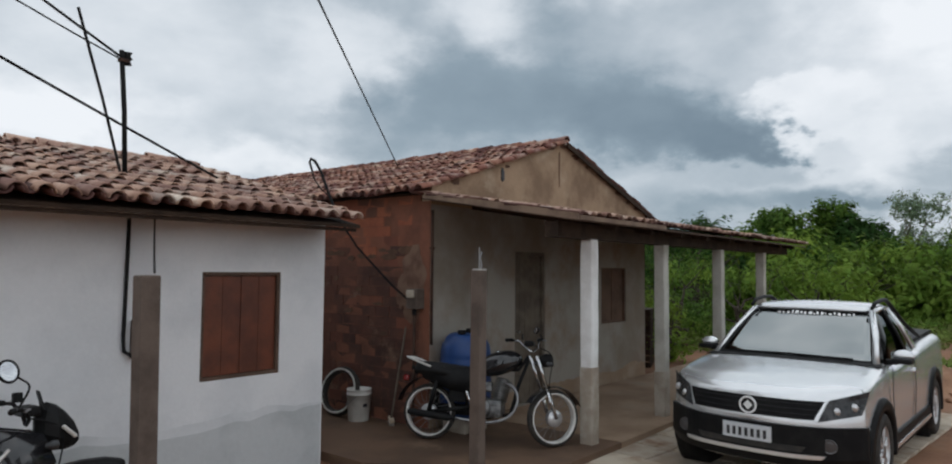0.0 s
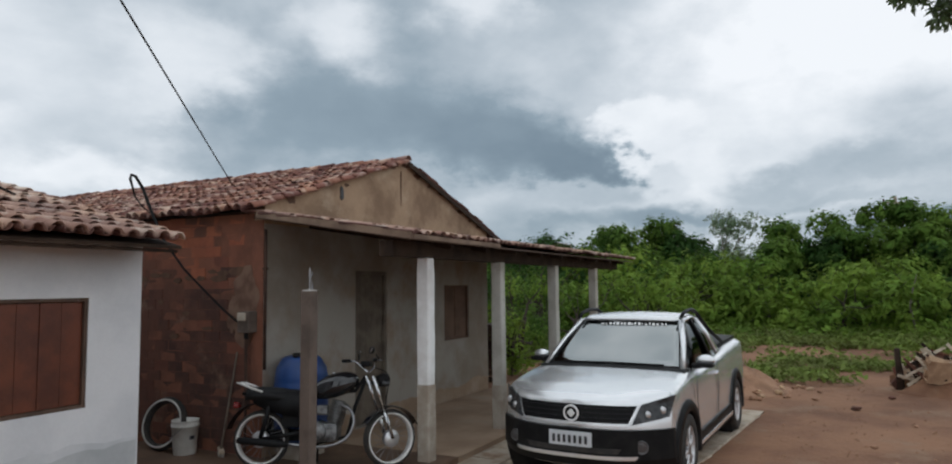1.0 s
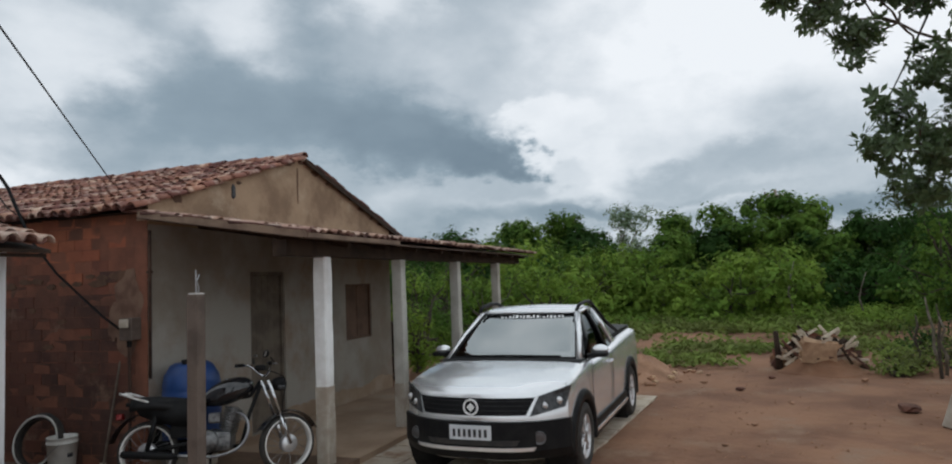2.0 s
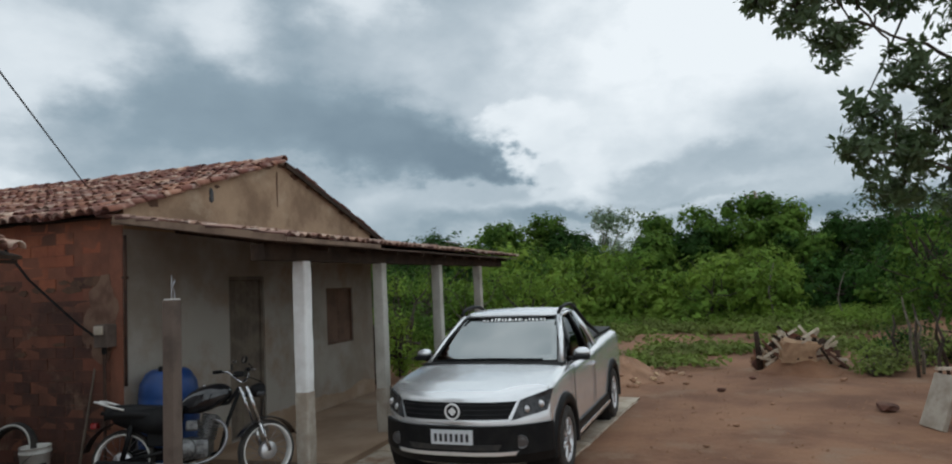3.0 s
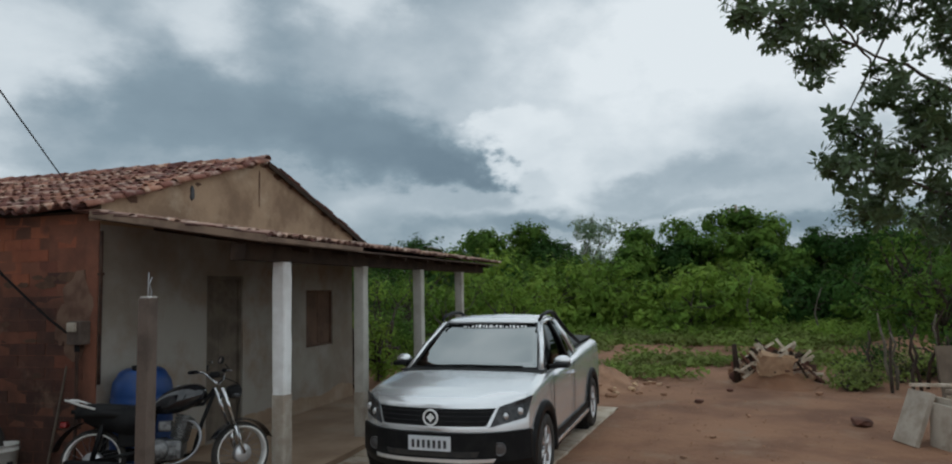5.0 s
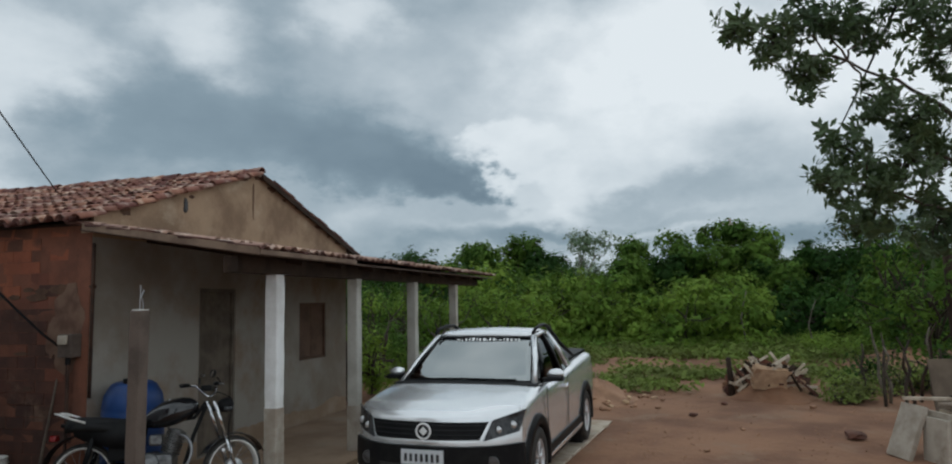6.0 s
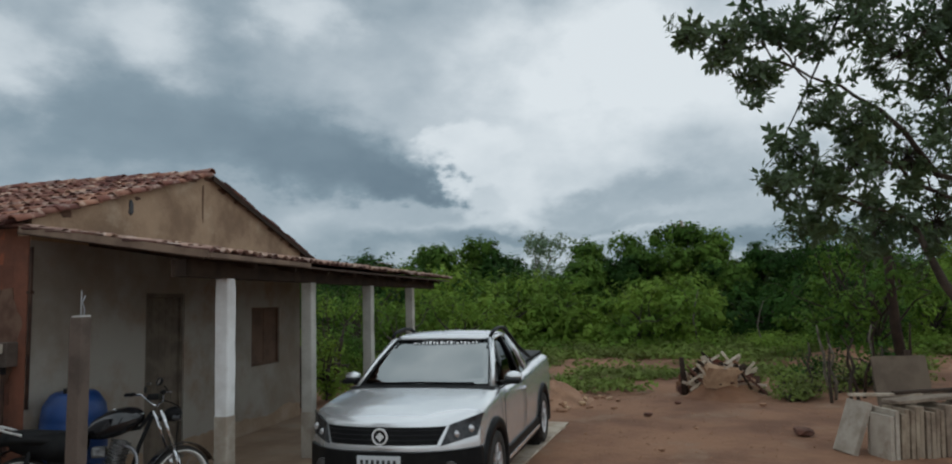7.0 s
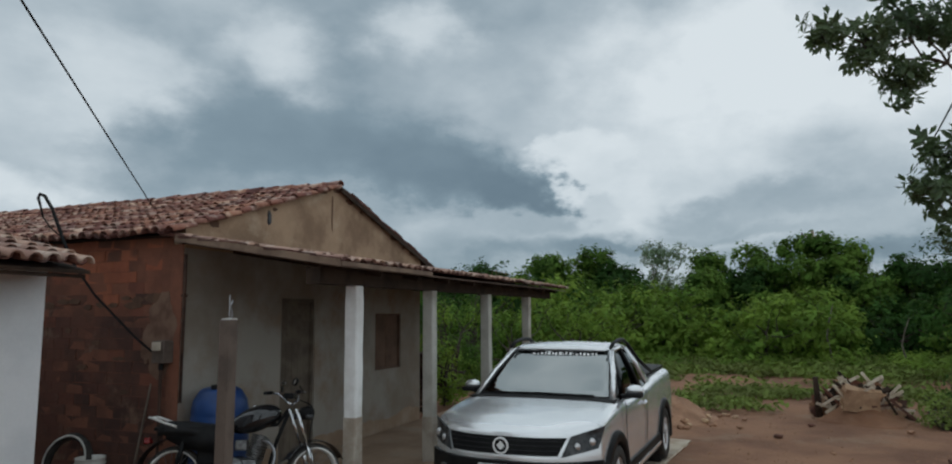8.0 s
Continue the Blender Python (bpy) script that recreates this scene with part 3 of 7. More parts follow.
def skirt(x0, x1, y, z0, top, seed):
    bm, n = bmesh.new(), 60
    rows = [[], []]
    for i in range(n + 1):
        x = x0 + (x1 - x0) * i / n
        z = top + 0.10 * noise.noise((x * 0.9, seed, 0)) + 0.035 * noise.noise((x * 5, seed, 2))
        rows[0].append((x, y, z0))
        rows[1].append((x, y, z))
    return slab_grid(rows, (0, 0.004, 0), bm)


part("cement_skirt", skirt(-6, X1 - 0.02, Y1 - 0.005, -0.04, 0.56, 4.0), M_CEMENT, house_a, "damp grey cement band along the foot of the wall", placed=True)
part("faded_edge", skirt(-6, X1 - 0.01, Y1 - 0.003, -0.04, 0.63, 4.25), M_CEMENT_PALE, house_a, placed=True)


def shutter(parent, hole, y, mat, boards=4, label=""):
    """A boarded timber shutter, closed in its opening: frame, upright boards, two battens."""
    x0, x1, z0, z1 = hole
    fr = bmesh.new()
    w = 0.03
    for a, c in (((x0, z0), (x0 + w, z1)), ((x1 - w, z0), (x1, z1)), ((x0 + w, z1 - w), (x1 - w, z1)), ((x0 + w, z0), (x1 - w, z0 + w))):
        box((a[0], y - 0.012, a[1]), (c[0], y + 0.06, c[1]), 0.004, fr)
    frame_ob = part("window", fr, M_WOOD_BROWN if mat is M_WOOD_SHUT else M_SHUT_B, parent, label, placed=True)
    step = (x1 - x0 - 2 * w) / boards
    for i in range(boards):
        part("board", box((x0 + w + i * step + 0.002, y + 0.012 + 0.004 * (i % 2), z0 + w + 0.003), (x0 + w + (i + 1) * step - 0.002, y + 0.04, z1 - w - 0.003), 0.004), mat, frame_ob, placed=True)
    return frame_ob


shutter(house_a, WIN_A, Y1 + 0.02, M_WOOD_SHUT, 4, "closed varnished red-brown board shutter")
EA, RA = (4.85, 2.27), (7.93, 3.02)     # eave and ridge: y, z
part("roof_deck", deck([(-6.2, EA[0] + 0.05, EA[1] + 0.012), (3.10, EA[0] + 0.05, EA[1] + 0.012), (3.10, RA[0], RA[1] - 0.01), (-6.2, RA[0], RA[1] - 0.01)]), M_WOOD_DARK, house_a, placed=True)
part("roof_deck", deck([(-6.2, RA[0], RA[1] - 0.01), (3.10, RA[0], RA[1] - 0.01), (3.10, 11.0, EA[1]), (-6.2, 11.0, EA[1])]), M_WOOD_DARK, house_a, placed=True)
ua = Vector((0, RA[0] - EA[0], RA[1] - EA[1]))
tile_roof(house_a, (-6.2, EA[0], EA[1] + 0.012), (1, 0, 0), ua, 61, 12, M_TILE_OLD, lambda c, r: c >= 61 - 12, 11)
tile_roof(house_a, (-6.2, 11.0, EA[1] + 0.012), (1, 0, 0), (0, -(11.0 - RA[0]), RA[1] - EA[1]), 61, 12, M_TILE_OLD, seed=12)
ridge_caps(house_a, (-6.2, RA[0], RA[1] + 0.04), (3.12, RA[0], RA[1] + 0.04), M_TILE_OLD)
# near-black colour stands for the shadow line below the tile ends
part("eave_board", box((-6.2, EA[0] + 0.075, EA[1] - 0.05), (3.08, EA[0] + 0.095, EA[1] - 0.02), 0.004), M_WOOD_DARK, house_a, "dark eave board, the shadow line under the tiles in its colour", placed=True)

# ---- the gabled house ----
house_b = thing("house", pose(7.3, 9, 0), "gabled house, brown rendered gable, white porch wall, bare brick flank", "house")
XL, XR, YG = 4.54, 10.06, 5.34
DOOR_B, WIN_B = (6.18, 6.90, 0.08, 2.12), (8.50, 9.34, 1.03, 1.92)
part("porch_wall", wall_mesh("x", (XL + 0.004, XR), (0.0, 2.62), YG, YG + 0.16, [DOOR_B, WIN_B]), M_WHITE_PORCH, house_b, "white limewashed wall, dusty, porch shade in its colour", placed=True)
part("gable_wall", gable_prism([(XL + 0.004, 2.62), (XR, 2.62), (XR, 2.90), (7.38, 3.775), (XL + 0.004, 2.86)], YG - 0.004, YG + 0.15), M_GABLE, house_b, "brown weathered cement gable", placed=True)
part("flank_wall", wall_mesh("y", (YG + 0.16, 16.0), (0.0, 2.76), XL + 0.004, XL + 0.17), M_MORTAR, house_b, "bare brick side wall", placed=True)
part("flank_wall", wall_mesh("y", (YG + 0.16, 16.0), (0.0, 2.78), XR - 0.15, XR), M_RENDER, house_b, placed=True)
part("back_wall", gable_prism([(XL + 0.18, 0), (XR - 0.16, 0), (XR - 0.16, 2.78), (7.38, 3.6), (XL + 0.18, 2.76)], 15.84, 16.0), M_RENDER, house_b, placed=True)
part("corner_pier", box((XL - 0.006, YG + 0.004, 0.0), (XL + 0.018, YG + 0.16, 2.66), 0.006), M_MORTAR, house_b, "rough mortar-smeared corner", placed=True)
# door
fr = bmesh.new()
x0, x1, z0, z1 = DOOR_B
for a, c in (((x0, z0), (x0 + 0.05, z1)), ((x1 - 0.05, z0), (x1, z1)), ((x0 + 0.05, z1 - 0.05), (x1 - 0.05, z1))):
    box((a[0], YG + 0.02, a[1]), (c[0], YG + 0.10, c[1]), 0.004, fr)
door = part("door", fr, M_WOOD_DOOR, house_b, "closed greyed plank door", placed=True)
for i in range(5):
    s = (x1 - x0 - 0.10) / 5
    part("plank", box((x0 + 0.05 + i * s + 0.002, YG + 0.055, z0 + 0.01), (x0 + 0.05 + (i + 1) * s - 0.002, YG + 0.085, z1 - 0.055), 0.004), M_WOOD_DOOR, door, placed=True)
part("door_handle", rod((x0 + 0.12, YG + 0.055, 1.05), (x0 + 0.12, YG + 0.01, 1.05), 0.014), M_STEEL, door, "steel knob", placed=True)
shutter(house_b, WIN_B, YG + 0.03, M_SHUT_B, 4, "closed brown timber shutter")
EB, RB, ER = (4.30, 2.69), (7.38, 3.69), (10.50, 2.70)     # left eave, ridge, right eave: x, z
YB0, YB1 = 5.28, 16.2
ZW = EB[1] + (XL - EB[0]) / (RB[0] - EB[0]) * (RB[1] - EB[1])      # roof height over the flank wall
part("roof_deck", deck([(XL, YG + 0.02, ZW), (RB[0], YG + 0.02, RB[1]), (RB[0], YB1, RB[1]), (XL, YB1, ZW)]), M_WOOD_DARK, house_b, placed=True)
part("roof_deck", deck([(RB[0], YG + 0.02, RB[1]), (ER[0] - 0.05, YG + 0.02, ER[1]), (ER[0] - 0.05, YB1, ER[1]), (RB[0], YB1, RB[1])]), M_WOOD_DARK, house_b, placed=True)
tile_roof(house_b, (EB[0], YB0, EB[1] + 0.012), (0, 1, 0), (RB[0] - EB[0], 0, RB[1] - EB[1]), 72, 12, M_TILE, lambda c, r: c < 12 or c >= 72, 21)
tile_roof(house_b, (ER[0], YB0, ER[1] + 0.012), (0, 1, 0), (RB[0] - ER[0], 0, RB[1] - ER[1]), 72, 12, M_TILE, seed=22)
ridge_caps(house_b, (RB[0], YB0, RB[1] + 0.035), (RB[0], YB1, RB[1] + 0.035), M_TILE)
# dark strip painted in for the underside shadow of the verge tiles
part("verge_board", deck([(RB[0], YB0 - 0.02, RB[1] + 0.06), (ER[0] - 0.01, YB0 - 0.02, ER[1] + 0.06), (ER[0] - 0.01, YB0 + 0.005, ER[1] + 0.06), (RB[0], YB0 + 0.005, RB[1] + 0.06)], 0.075), M_WOOD_DARK, house_b, "dark verge strip standing for the shadow under the tiles", placed=True)
part("hole_in_render", rough_box(0.07, 0.02, 0.16, 5, 0.5), M_PLATE_INK, house_b, "dark hole broken in the gable", placed=True).location = Vector((5.88, YG - 0.006, 3.10))

# broken render along the gable's edges, and a rain streak under the ridge
rnd = random.Random(44)


def gable_chip(x, z, rx, rz, seed):
    bm, n = bmesh.new(), 20
    poly = []
    for k in range(n):
        a = k * math.tau / n
        q = 1 + 0.45 * noise.noise((math.cos(a) * 1.6 + seed, math.sin(a) * 1.6, seed)) + 0.2 * noise.noise((math.cos(a) * 5, math.sin(a) * 5, seed))
        poly.append((x + rx * q * math.cos(a), z + rz * q * math.sin(a)))
    return gable_prism(poly, YG - 0.0075, YG + 0.02)


for i in range(15):
    f = 0.06 + 0.9 * i / 14
    x = XL + 0.1 + (XR - XL - 0.2) * f
    z = (2.80 + (x - XL) / (7.38 - XL) * 0.90 if x < 7.38 else 3.70 - (x - 7.38) / (XR - 7.38) * 0.86) + rnd.uniform(-0.03, 0.04)
    if x < 7.3 and i % 3:
        continue
    part("render_chip", gable_chip(x, z, rnd.uniform(0.04, 0.12), rnd.uniform(0.02, 0.05), i * 1.7), M_CHIP, house_b, placed=True)
part("rain_streak", gable_chip(7.25, 3.38, 0.018, 0.24, 3.3), M_CHIP, house_b, "dark rain streak on the gable", placed=True)

# brick courses of the flank: bare above; stained, with passage shade painted in, below
rnd = random.Random(8)
BRICKS = {}
for mat in (M_BRICK, M_BRICK_MID, M_BRICK_DARK):
    for k in range(3):
        bm = box((-0.0045, -0.1195, -0.0585), (0.03, 0.1195, 0.0585), 0.003)
        for v in bm.verts:
            v.co += Vector((rnd.uniform(-0.003, 0.003), rnd.uniform(-0.004, 0.004), rnd.uniform(-0.003, 0.003)))
        me = bpy.data.meshes.new("brick")
        bm.to_mesh(me)
        bm.free()
        me.materials.append(mat)
        BRICKS[mat.name, k] = me
bricks = []
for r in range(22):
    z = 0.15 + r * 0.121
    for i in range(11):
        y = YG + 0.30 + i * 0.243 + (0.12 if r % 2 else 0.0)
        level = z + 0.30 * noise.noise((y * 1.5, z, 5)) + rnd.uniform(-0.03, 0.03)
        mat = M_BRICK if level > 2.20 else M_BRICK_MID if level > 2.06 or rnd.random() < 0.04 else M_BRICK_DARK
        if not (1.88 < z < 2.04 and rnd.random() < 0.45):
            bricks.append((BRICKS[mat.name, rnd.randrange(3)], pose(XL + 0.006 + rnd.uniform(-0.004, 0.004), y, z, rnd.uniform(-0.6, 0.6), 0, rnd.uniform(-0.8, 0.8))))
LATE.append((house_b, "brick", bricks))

# old mortar left on the bricks: a pale patch by the meter and smears along one course
def smear(y, z, ry, rz, seed, x=XL - 0.012):
    bm, n = bmesh.new(), 26
    rim = []
    for k in range(n):
        a = k * math.tau / n
        q = 1 + 0.30 * noise.noise((math.cos(a) * 1.8 + seed, math.sin(a) * 1.8, seed)) + 0.2 * noise.noise((math.cos(a) * 6, math.sin(a) * 6, seed))
        rim.append((y + ry * q * math.cos(a), z + rz * q * math.sin(a)))
    return prism_x(rim, x, XL + 0.02, bm)


def prism_x(poly, x0, x1, bm):
    lo, hi = [bm.verts.new((x0, y, z)) for y, z in poly], [bm.verts.new((x1, y, z)) for y, z in poly]
    bm.faces.new(lo)
    bm.faces.new(hi[::-1])
    for i in range(len(poly)):
        j = (i + 1) % len(poly)
        bm.faces.new((lo[i], hi[i], hi[j], lo[j]))
    return bm


part("mortar_patch", smear(5.60, 1.80, 0.19, 0.34, 2.6, XL - 0.008), M_RENDER, house_b, "brownish patch of old mortar", placed=True)
for y, z, ry, rz, x in ((5.62, 1.42, 0.13, 0.16, 0.0065), (5.78, 1.62, 0.10, 0.20, 0.0055), (5.70, 2.10, 0.16, 0.05, 0.0060), (6.02, 2.02, 0.14, 0.035, 0.0050)):
    part("mortar_smear", smear(y, z, ry, rz, y * 3 + z, XL - x), M_CHIP if z > 2 else M_RENDER, house_b, placed=True)
rnd = random.Random(19)
for i in range(9):
    part("mortar_smear", smear(5.95 + i * 0.2 + rnd.uniform(-0.05, 0.05), 2.05 + rnd.uniform(-0.05, 0.05), rnd.uniform(0.05, 0.12), rnd.uniform(0.02, 0.045), 5.0 + i, XL - 0.006), M_CHIP, house_b, placed=True)
for y, z, ry, rz in ((6.55, 1.62, 0.07, 0.025), (6.2, 1.45, 0.10, 0.02), (6.75, 1.35, 0.08, 0.03), (6.1, 1.1, 0.06, 0.025), (7.0, 1.75, 0.05, 0.03)):
    part("mortar_smear", smear(y, z, ry, rz, y, XL - 0.005), M_CHIP, house_b, placed=True)

# mud splashed up the foot of the porch wall
for x0, x1 in ((XL + 0.02, DOOR_B[0] - 0.01), (DOOR_B[1] + 0.01, XR - 0.01)):
    rim, n = [], 40
    for k in range(n + 1):
        x = x0 + (x1 - x0) * k / n
        rim.append((x, 0.28 + 0.12 * noise.noise((x * 1.3, 2, 0)) + 0.05 * noise.noise((x * 7, 5, 0))))
    part("mud_splash", gable_prism([(x0, 0.01)] + [(x1, 0.01)] + rim[::-1], YG - 0.004, YG + 0.01), M_SPLASH, house_b, "brown mud splashed along the wall foot", placed=True)

# ---- porch ----
porch = thing("porch", pose(8.5, 4.3, 0.08), "open lean-to porch with clay tiles on whitewashed concrete columns", "porch")
PE, PH = (3.30, 2.362), (5.33, 2.682)      # eave and high edge: y, z
PX0, PX1 = 4.36, 12.75
part("roof_deck", deck([(PX0 + 0.02, PE[0] + 0.04, PE[1]), (PX1 - 0.03, PE[0] + 0.04, PE[1]), (PX1 - 0.03, PH[0], PH[1]), (PX0 + 0.02, PH[0], PH[1])], 0.02), M_WOOD_BROWN, porch, "brown timber underside", placed=True)
tile_roof(porch, (PX0, PE[0], PE[1] + 0.012), (1, 0, 0), (0, PH[0] - PE[0], PH[1] - PE[1]), 55, 8, M_TILE_OLD, lambda c, r: c < 18, 31, rise=0.62)
part("fascia", box((PX0 + 0.01, PE[0] - 0.02, PE[1] - 0.012), (6.3, PE[0] - 0.002, PE[1] + 0.035), 0.004), M_FASCIA, porch, "tan weathered fascia board", placed=True)
part("fascia", deck([(PX0 - 0.022, PE[0] - 0.02, PE[1] + 0.052), (PX0 - 0.003, PE[0] - 0.02, PE[1] + 0.052), (PX0 - 0.003, PH[0] - 0.06, PH[1] + 0.052), (PX0 - 0.022, PH[0] - 0.06, PH[1] + 0.052)], 0.068), M_FASCIA, porch, "tan weathered verge board", placed=True)
part("beam", box((PX0 + 0.1, 3.58, 2.20), (12.4, 3.74, 2.36), 0.01), M_WOOD_DARK, porch, "dark timber beam on the columns", placed=True)
for x in [PX0 + 0.9 + 0.85 * i for i in range(9)]:
    part("rafter", deck([(x, PE[0] + 0.08, PE[1] - 0.022), (x + 0.06, PE[0] + 0.08, PE[1] - 0.022), (x + 0.06, PH[0] - 0.002, PH[1] - 0.022), (x, PH[0] - 0.002, PH[1] - 0.022)], 0.05), M_WOOD_DARK, porch, placed=True)


def column(x, y, grey_to, seed, paint):
    rn = random.Random(seed)
    bm = bmesh.new()
    for (a, c, mat_i) in ((0.0, grey_to, 1), (grey_to, 2.125, 0)):
        rows = 8
        rings = []
        for i in range(rows + 1):
            z = a + (c - a) * i / rows
            h = 0.071 + rn.uniform(-0.003, 0.003) + (0.004 if mat_i else 0)
            ch = 0.012
            rings.append([bm.verts.new((px * 1 + rn.uniform(-0.002, 0.002), py, z)) for px, py in ((-h + ch, -h), (h - ch, -h), (h, -h + ch), (h, h - ch), (h - ch, h), (-h + ch, h), (-h, h - ch), (-h, -h + ch))])
        for p, q in zip(rings, rings[1:]):
            for k in range(8):
                f = bm.faces.new((p[k], p[(k + 1) % 8], q[(k + 1) % 8], q[k]))
                f.material_index = mat_i
        bm.faces.new(rings[0][::-1])
        bm.faces.new(rings[-1])
    ob = part("column", bm, None, porch, "limewashed column with a bare grey foot", placed=True)
    ob.data.materials.append(paint)
    ob.data.materials.append(M_COL_GREY)
    ob.location = Vector((x, y, 0.08))


for i, (x, g) in enumerate(((5.19, 0.79), (6.99, 0.55), (8.99, 0.5), (11.03, 0.5))):
    column(x, 3.655, g, 40 + i, M_COL_OLD if i else M_COL_WHITE)

# ---- free-standing concrete posts ----
def post(x, y, h, lean, label, hook):
    t = thing("concrete_post", pose(x, y, -0.02, lean[0], lean[1], 3), label, "post", "yard posts")
    bm = box((-0.055, -0.05, 0), (0.055, 0.05, h), 0.012)
    part("shaft", bm, M_POST, t)
    if hook:
        part("rebar", tube([(0.0, 0.0, h - 0.02), (0.0, 0.0, h + 0.2)], 0.006, 6), M_STEEL, t, "bent galvanised wire hook")
        part("rebar", tube([(0.03, 0.0, h - 0.01), (0.035, 0, h + 0.06), (0.01, 0, h + 0.11), (0.04, 0, h + 0.16)], 0.006, 6), M_STEEL, t)
        part("cap", box((-0.03, -0.04, h + 0.001), (0.057, 0.05, h + 0.012), 0.003), M_RIMWHITE, t, "pale cement cap")
    return t


post(3.45, 3.75, 1.89, (0, 0.4), "grey concrete post with bent wire on top", True)
post(0.62, 3.75, 1.85, (0, -0.8), "dark grey concrete post, cable at its head", False)

# ---- the silver pickup ----
def smooth_step(x, a, c):
    x = min(max((x - a) / (c - a), 0.0), 1.0)
    return x * x * (3 - 2 * x)


def lerp_table(x, table):
    for (x0, y0), (x1, y1) in zip(table, table[1:]):
        if x <= x1:
            return y0 + (y1 - y0) * min(max((x - x0) / (x1 - x0), 0), 1)
    return table[-1][1]


NOSE = 0.34
TOPZ = [(0.0, 0.83), (0.10, 0.865), (0.30, 0.91), (0.7, 0.965), (1.0, 1.0), (1.15, 1.005), (1.4, 0.985), (2.1, 1.005), (2.8, 1.05), (4.3, 1.10), (4.5, 1.09)]
WHEEL_F, WHEEL_R, TYRE = 0.82, 3.57, 0.325


def nose_at(y, z):
    """How far behind the bumper tip the front lies at half-width y and height z."""
    plan = NOSE * (min(abs(y), 0.86) / 0.82) ** 3.0
    prof = 0.05 * smooth_step(z, 0.60, 0.86) + 0.10 * smooth_step(z, 0.36, 0.20)
    return plan + prof


def half_width(s):
    if s > 4.25:
        return 0.85 - 0.10 * smooth_step(s, 4.25, 4.52)
    return lerp_table(s, [(0.30, 0.815), (0.6, 0.845), (1.0, 0.855), (3.0, 0.86), (4.25, 0.85)])


def pickup():
    car = thing("pickup_truck", pose(4.90, 1.945, 0.02, 0, 0, -2.2), "silver compact pickup with black bumper and wheel-arch trim", "car")
    # body: sections from nose to tail
    secs = []
    for i in range(15):
        w = 0.06 + 0.755 * i / 14
        secs.append((None, w))
    s = 0.34
    while s < 4.5:
        secs.append((s, half_width(s)))
        s += 0.055
    secs += [(4.50, half_width(4.50)), (4.53, half_width(4.52) - 0.04)]
    bm = bmesh.new()
    rings, info = [], []
    for s, w in secs:
        sc = NOSE * (w / 0.82) ** 3.0 if s is None else s
        top = lerp_table(sc, TOPZ)
        prof = [(0.55, 0.25), (0.9, 0.235), (0.975, 0.29)]
        prof += [(0.985 + 0.015 * math.sin(math.pi * k / 9), 0.29 + (top - 0.09 - 0.29) * k / 9) for k in range(1, 10)]
        prof += [(0.975, top - 0.05), (0.945, top - 0.018), (0.88, top), (0.6, top + 0.018 * min(1, w / 0.8)), (0.3, top + 0.028 * min(1, w / 0.8)), (0.0, top + 0.032 * min(1, w / 0.8))]
        half = [(f * w, z) for f, z in prof]
        ring = [(y, z) for y, z in half] + [(-y, z) for y, z in half[-2::-1]]
        row = []
        for y, z in ring:
            x = sc + (nose_at(0, z) * (1 - smooth_step(sc, 0.2, 0.6)) if sc < 0.6 else 0)
            row.append(bm.verts.new((x, y, z)))
        rings.append(row)
    m = len(rings[0])
    for a, c in zip(rings, rings[1:]):
        for k in range(m - 1):
            mid = (a[k].co + c[k + 1].co) / 2
            cut = False
            for hub in (WHEEL_F, WHEEL_R):
                if abs(mid.y) > 0.5 and (mid.x - hub) ** 2 + (mid.z - TYRE) ** 2 < 0.385 ** 2:
                    cut = True
            if not cut:
                bm.faces.new((a[k], a[k + 1], c[k + 1], c[k]))
    bm.faces.new(rings[0])
    bm.faces.new(rings[-1][::-1])
    body = part("body", bm, M_SILVER, car, "silver metallic bodywork, lightly dusty", smooth=True)

    def front_patch(name, corners, off, mat, parent, label="", n=14, thick=0.02):
        """corners: (y, z) lower left, lower right, upper right, upper left, laid on the nose."""
        (ay, az), (by, bz), (cy, cz), (dy, dz) = corners
        rows = []
        for i in range(5):
            v = i / 4
            row = []
            for j in range(n + 1):
                u = j / n
                y = (ay + (by - ay) * u) * (1 - v) + (dy + (cy - dy) * u) * v
                z = (az + (bz - az) * u) * (1 - v) + (dz + (cz - dz) * u) * v
                row.append((nose_at(y, z) - off, y, z))
            rows.append(row)
        return part(name, slab_grid(rows, (thick, 0, 0)), mat, parent, label, smooth=False)

    # grille, lamps and bumper
    grille = front_patch("grille", [(-0.50, 0.655), (0.50, 0.655), (0.565, 0.80), (-0.565, 0.80)], 0.012, M_BLACK, car, "black grille")
    for z in (0.69, 0.73, 0.77):
        e = (z - 0.655) / 0.145 * 0.065
        front_patch("grille_bar", [(-0.49 - e, z - 0.006), (0.49 + e, z - 0.006), (0.49 + e, z + 0.006), (-0.49 - e, z + 0.006)], 0.022, M_BLACK, grille)
    front_patch("grille_trim", [(-0.52, 0.632), (0.52, 0.632), (0.515, 0.652), (-0.515, 0.652)], 0.022, M_SILVER, car, "silver lip under the grille")
    at_badge = Matrix.Translation((nose_at(0, 0.725) - 0.024, 0, 0.725)) @ pose(0, 0, 0, 0, -90, 0)
    badge = part("badge", lathe([(0.0, 0.0), (0.060, 0.0), (0.060, 0.006), (0.0, 0.006)], at_badge, 24), M_BLACK, car, "round badge, pale ring on black", smooth=False)
    part("ring", lathe([(0.058, 0.0), (0.074, 0.0), (0.074, 0.012), (0.066, 0.016), (0.058, 0.012)], at_badge, 28, closed=True), M_DECAL, badge, smooth=True)
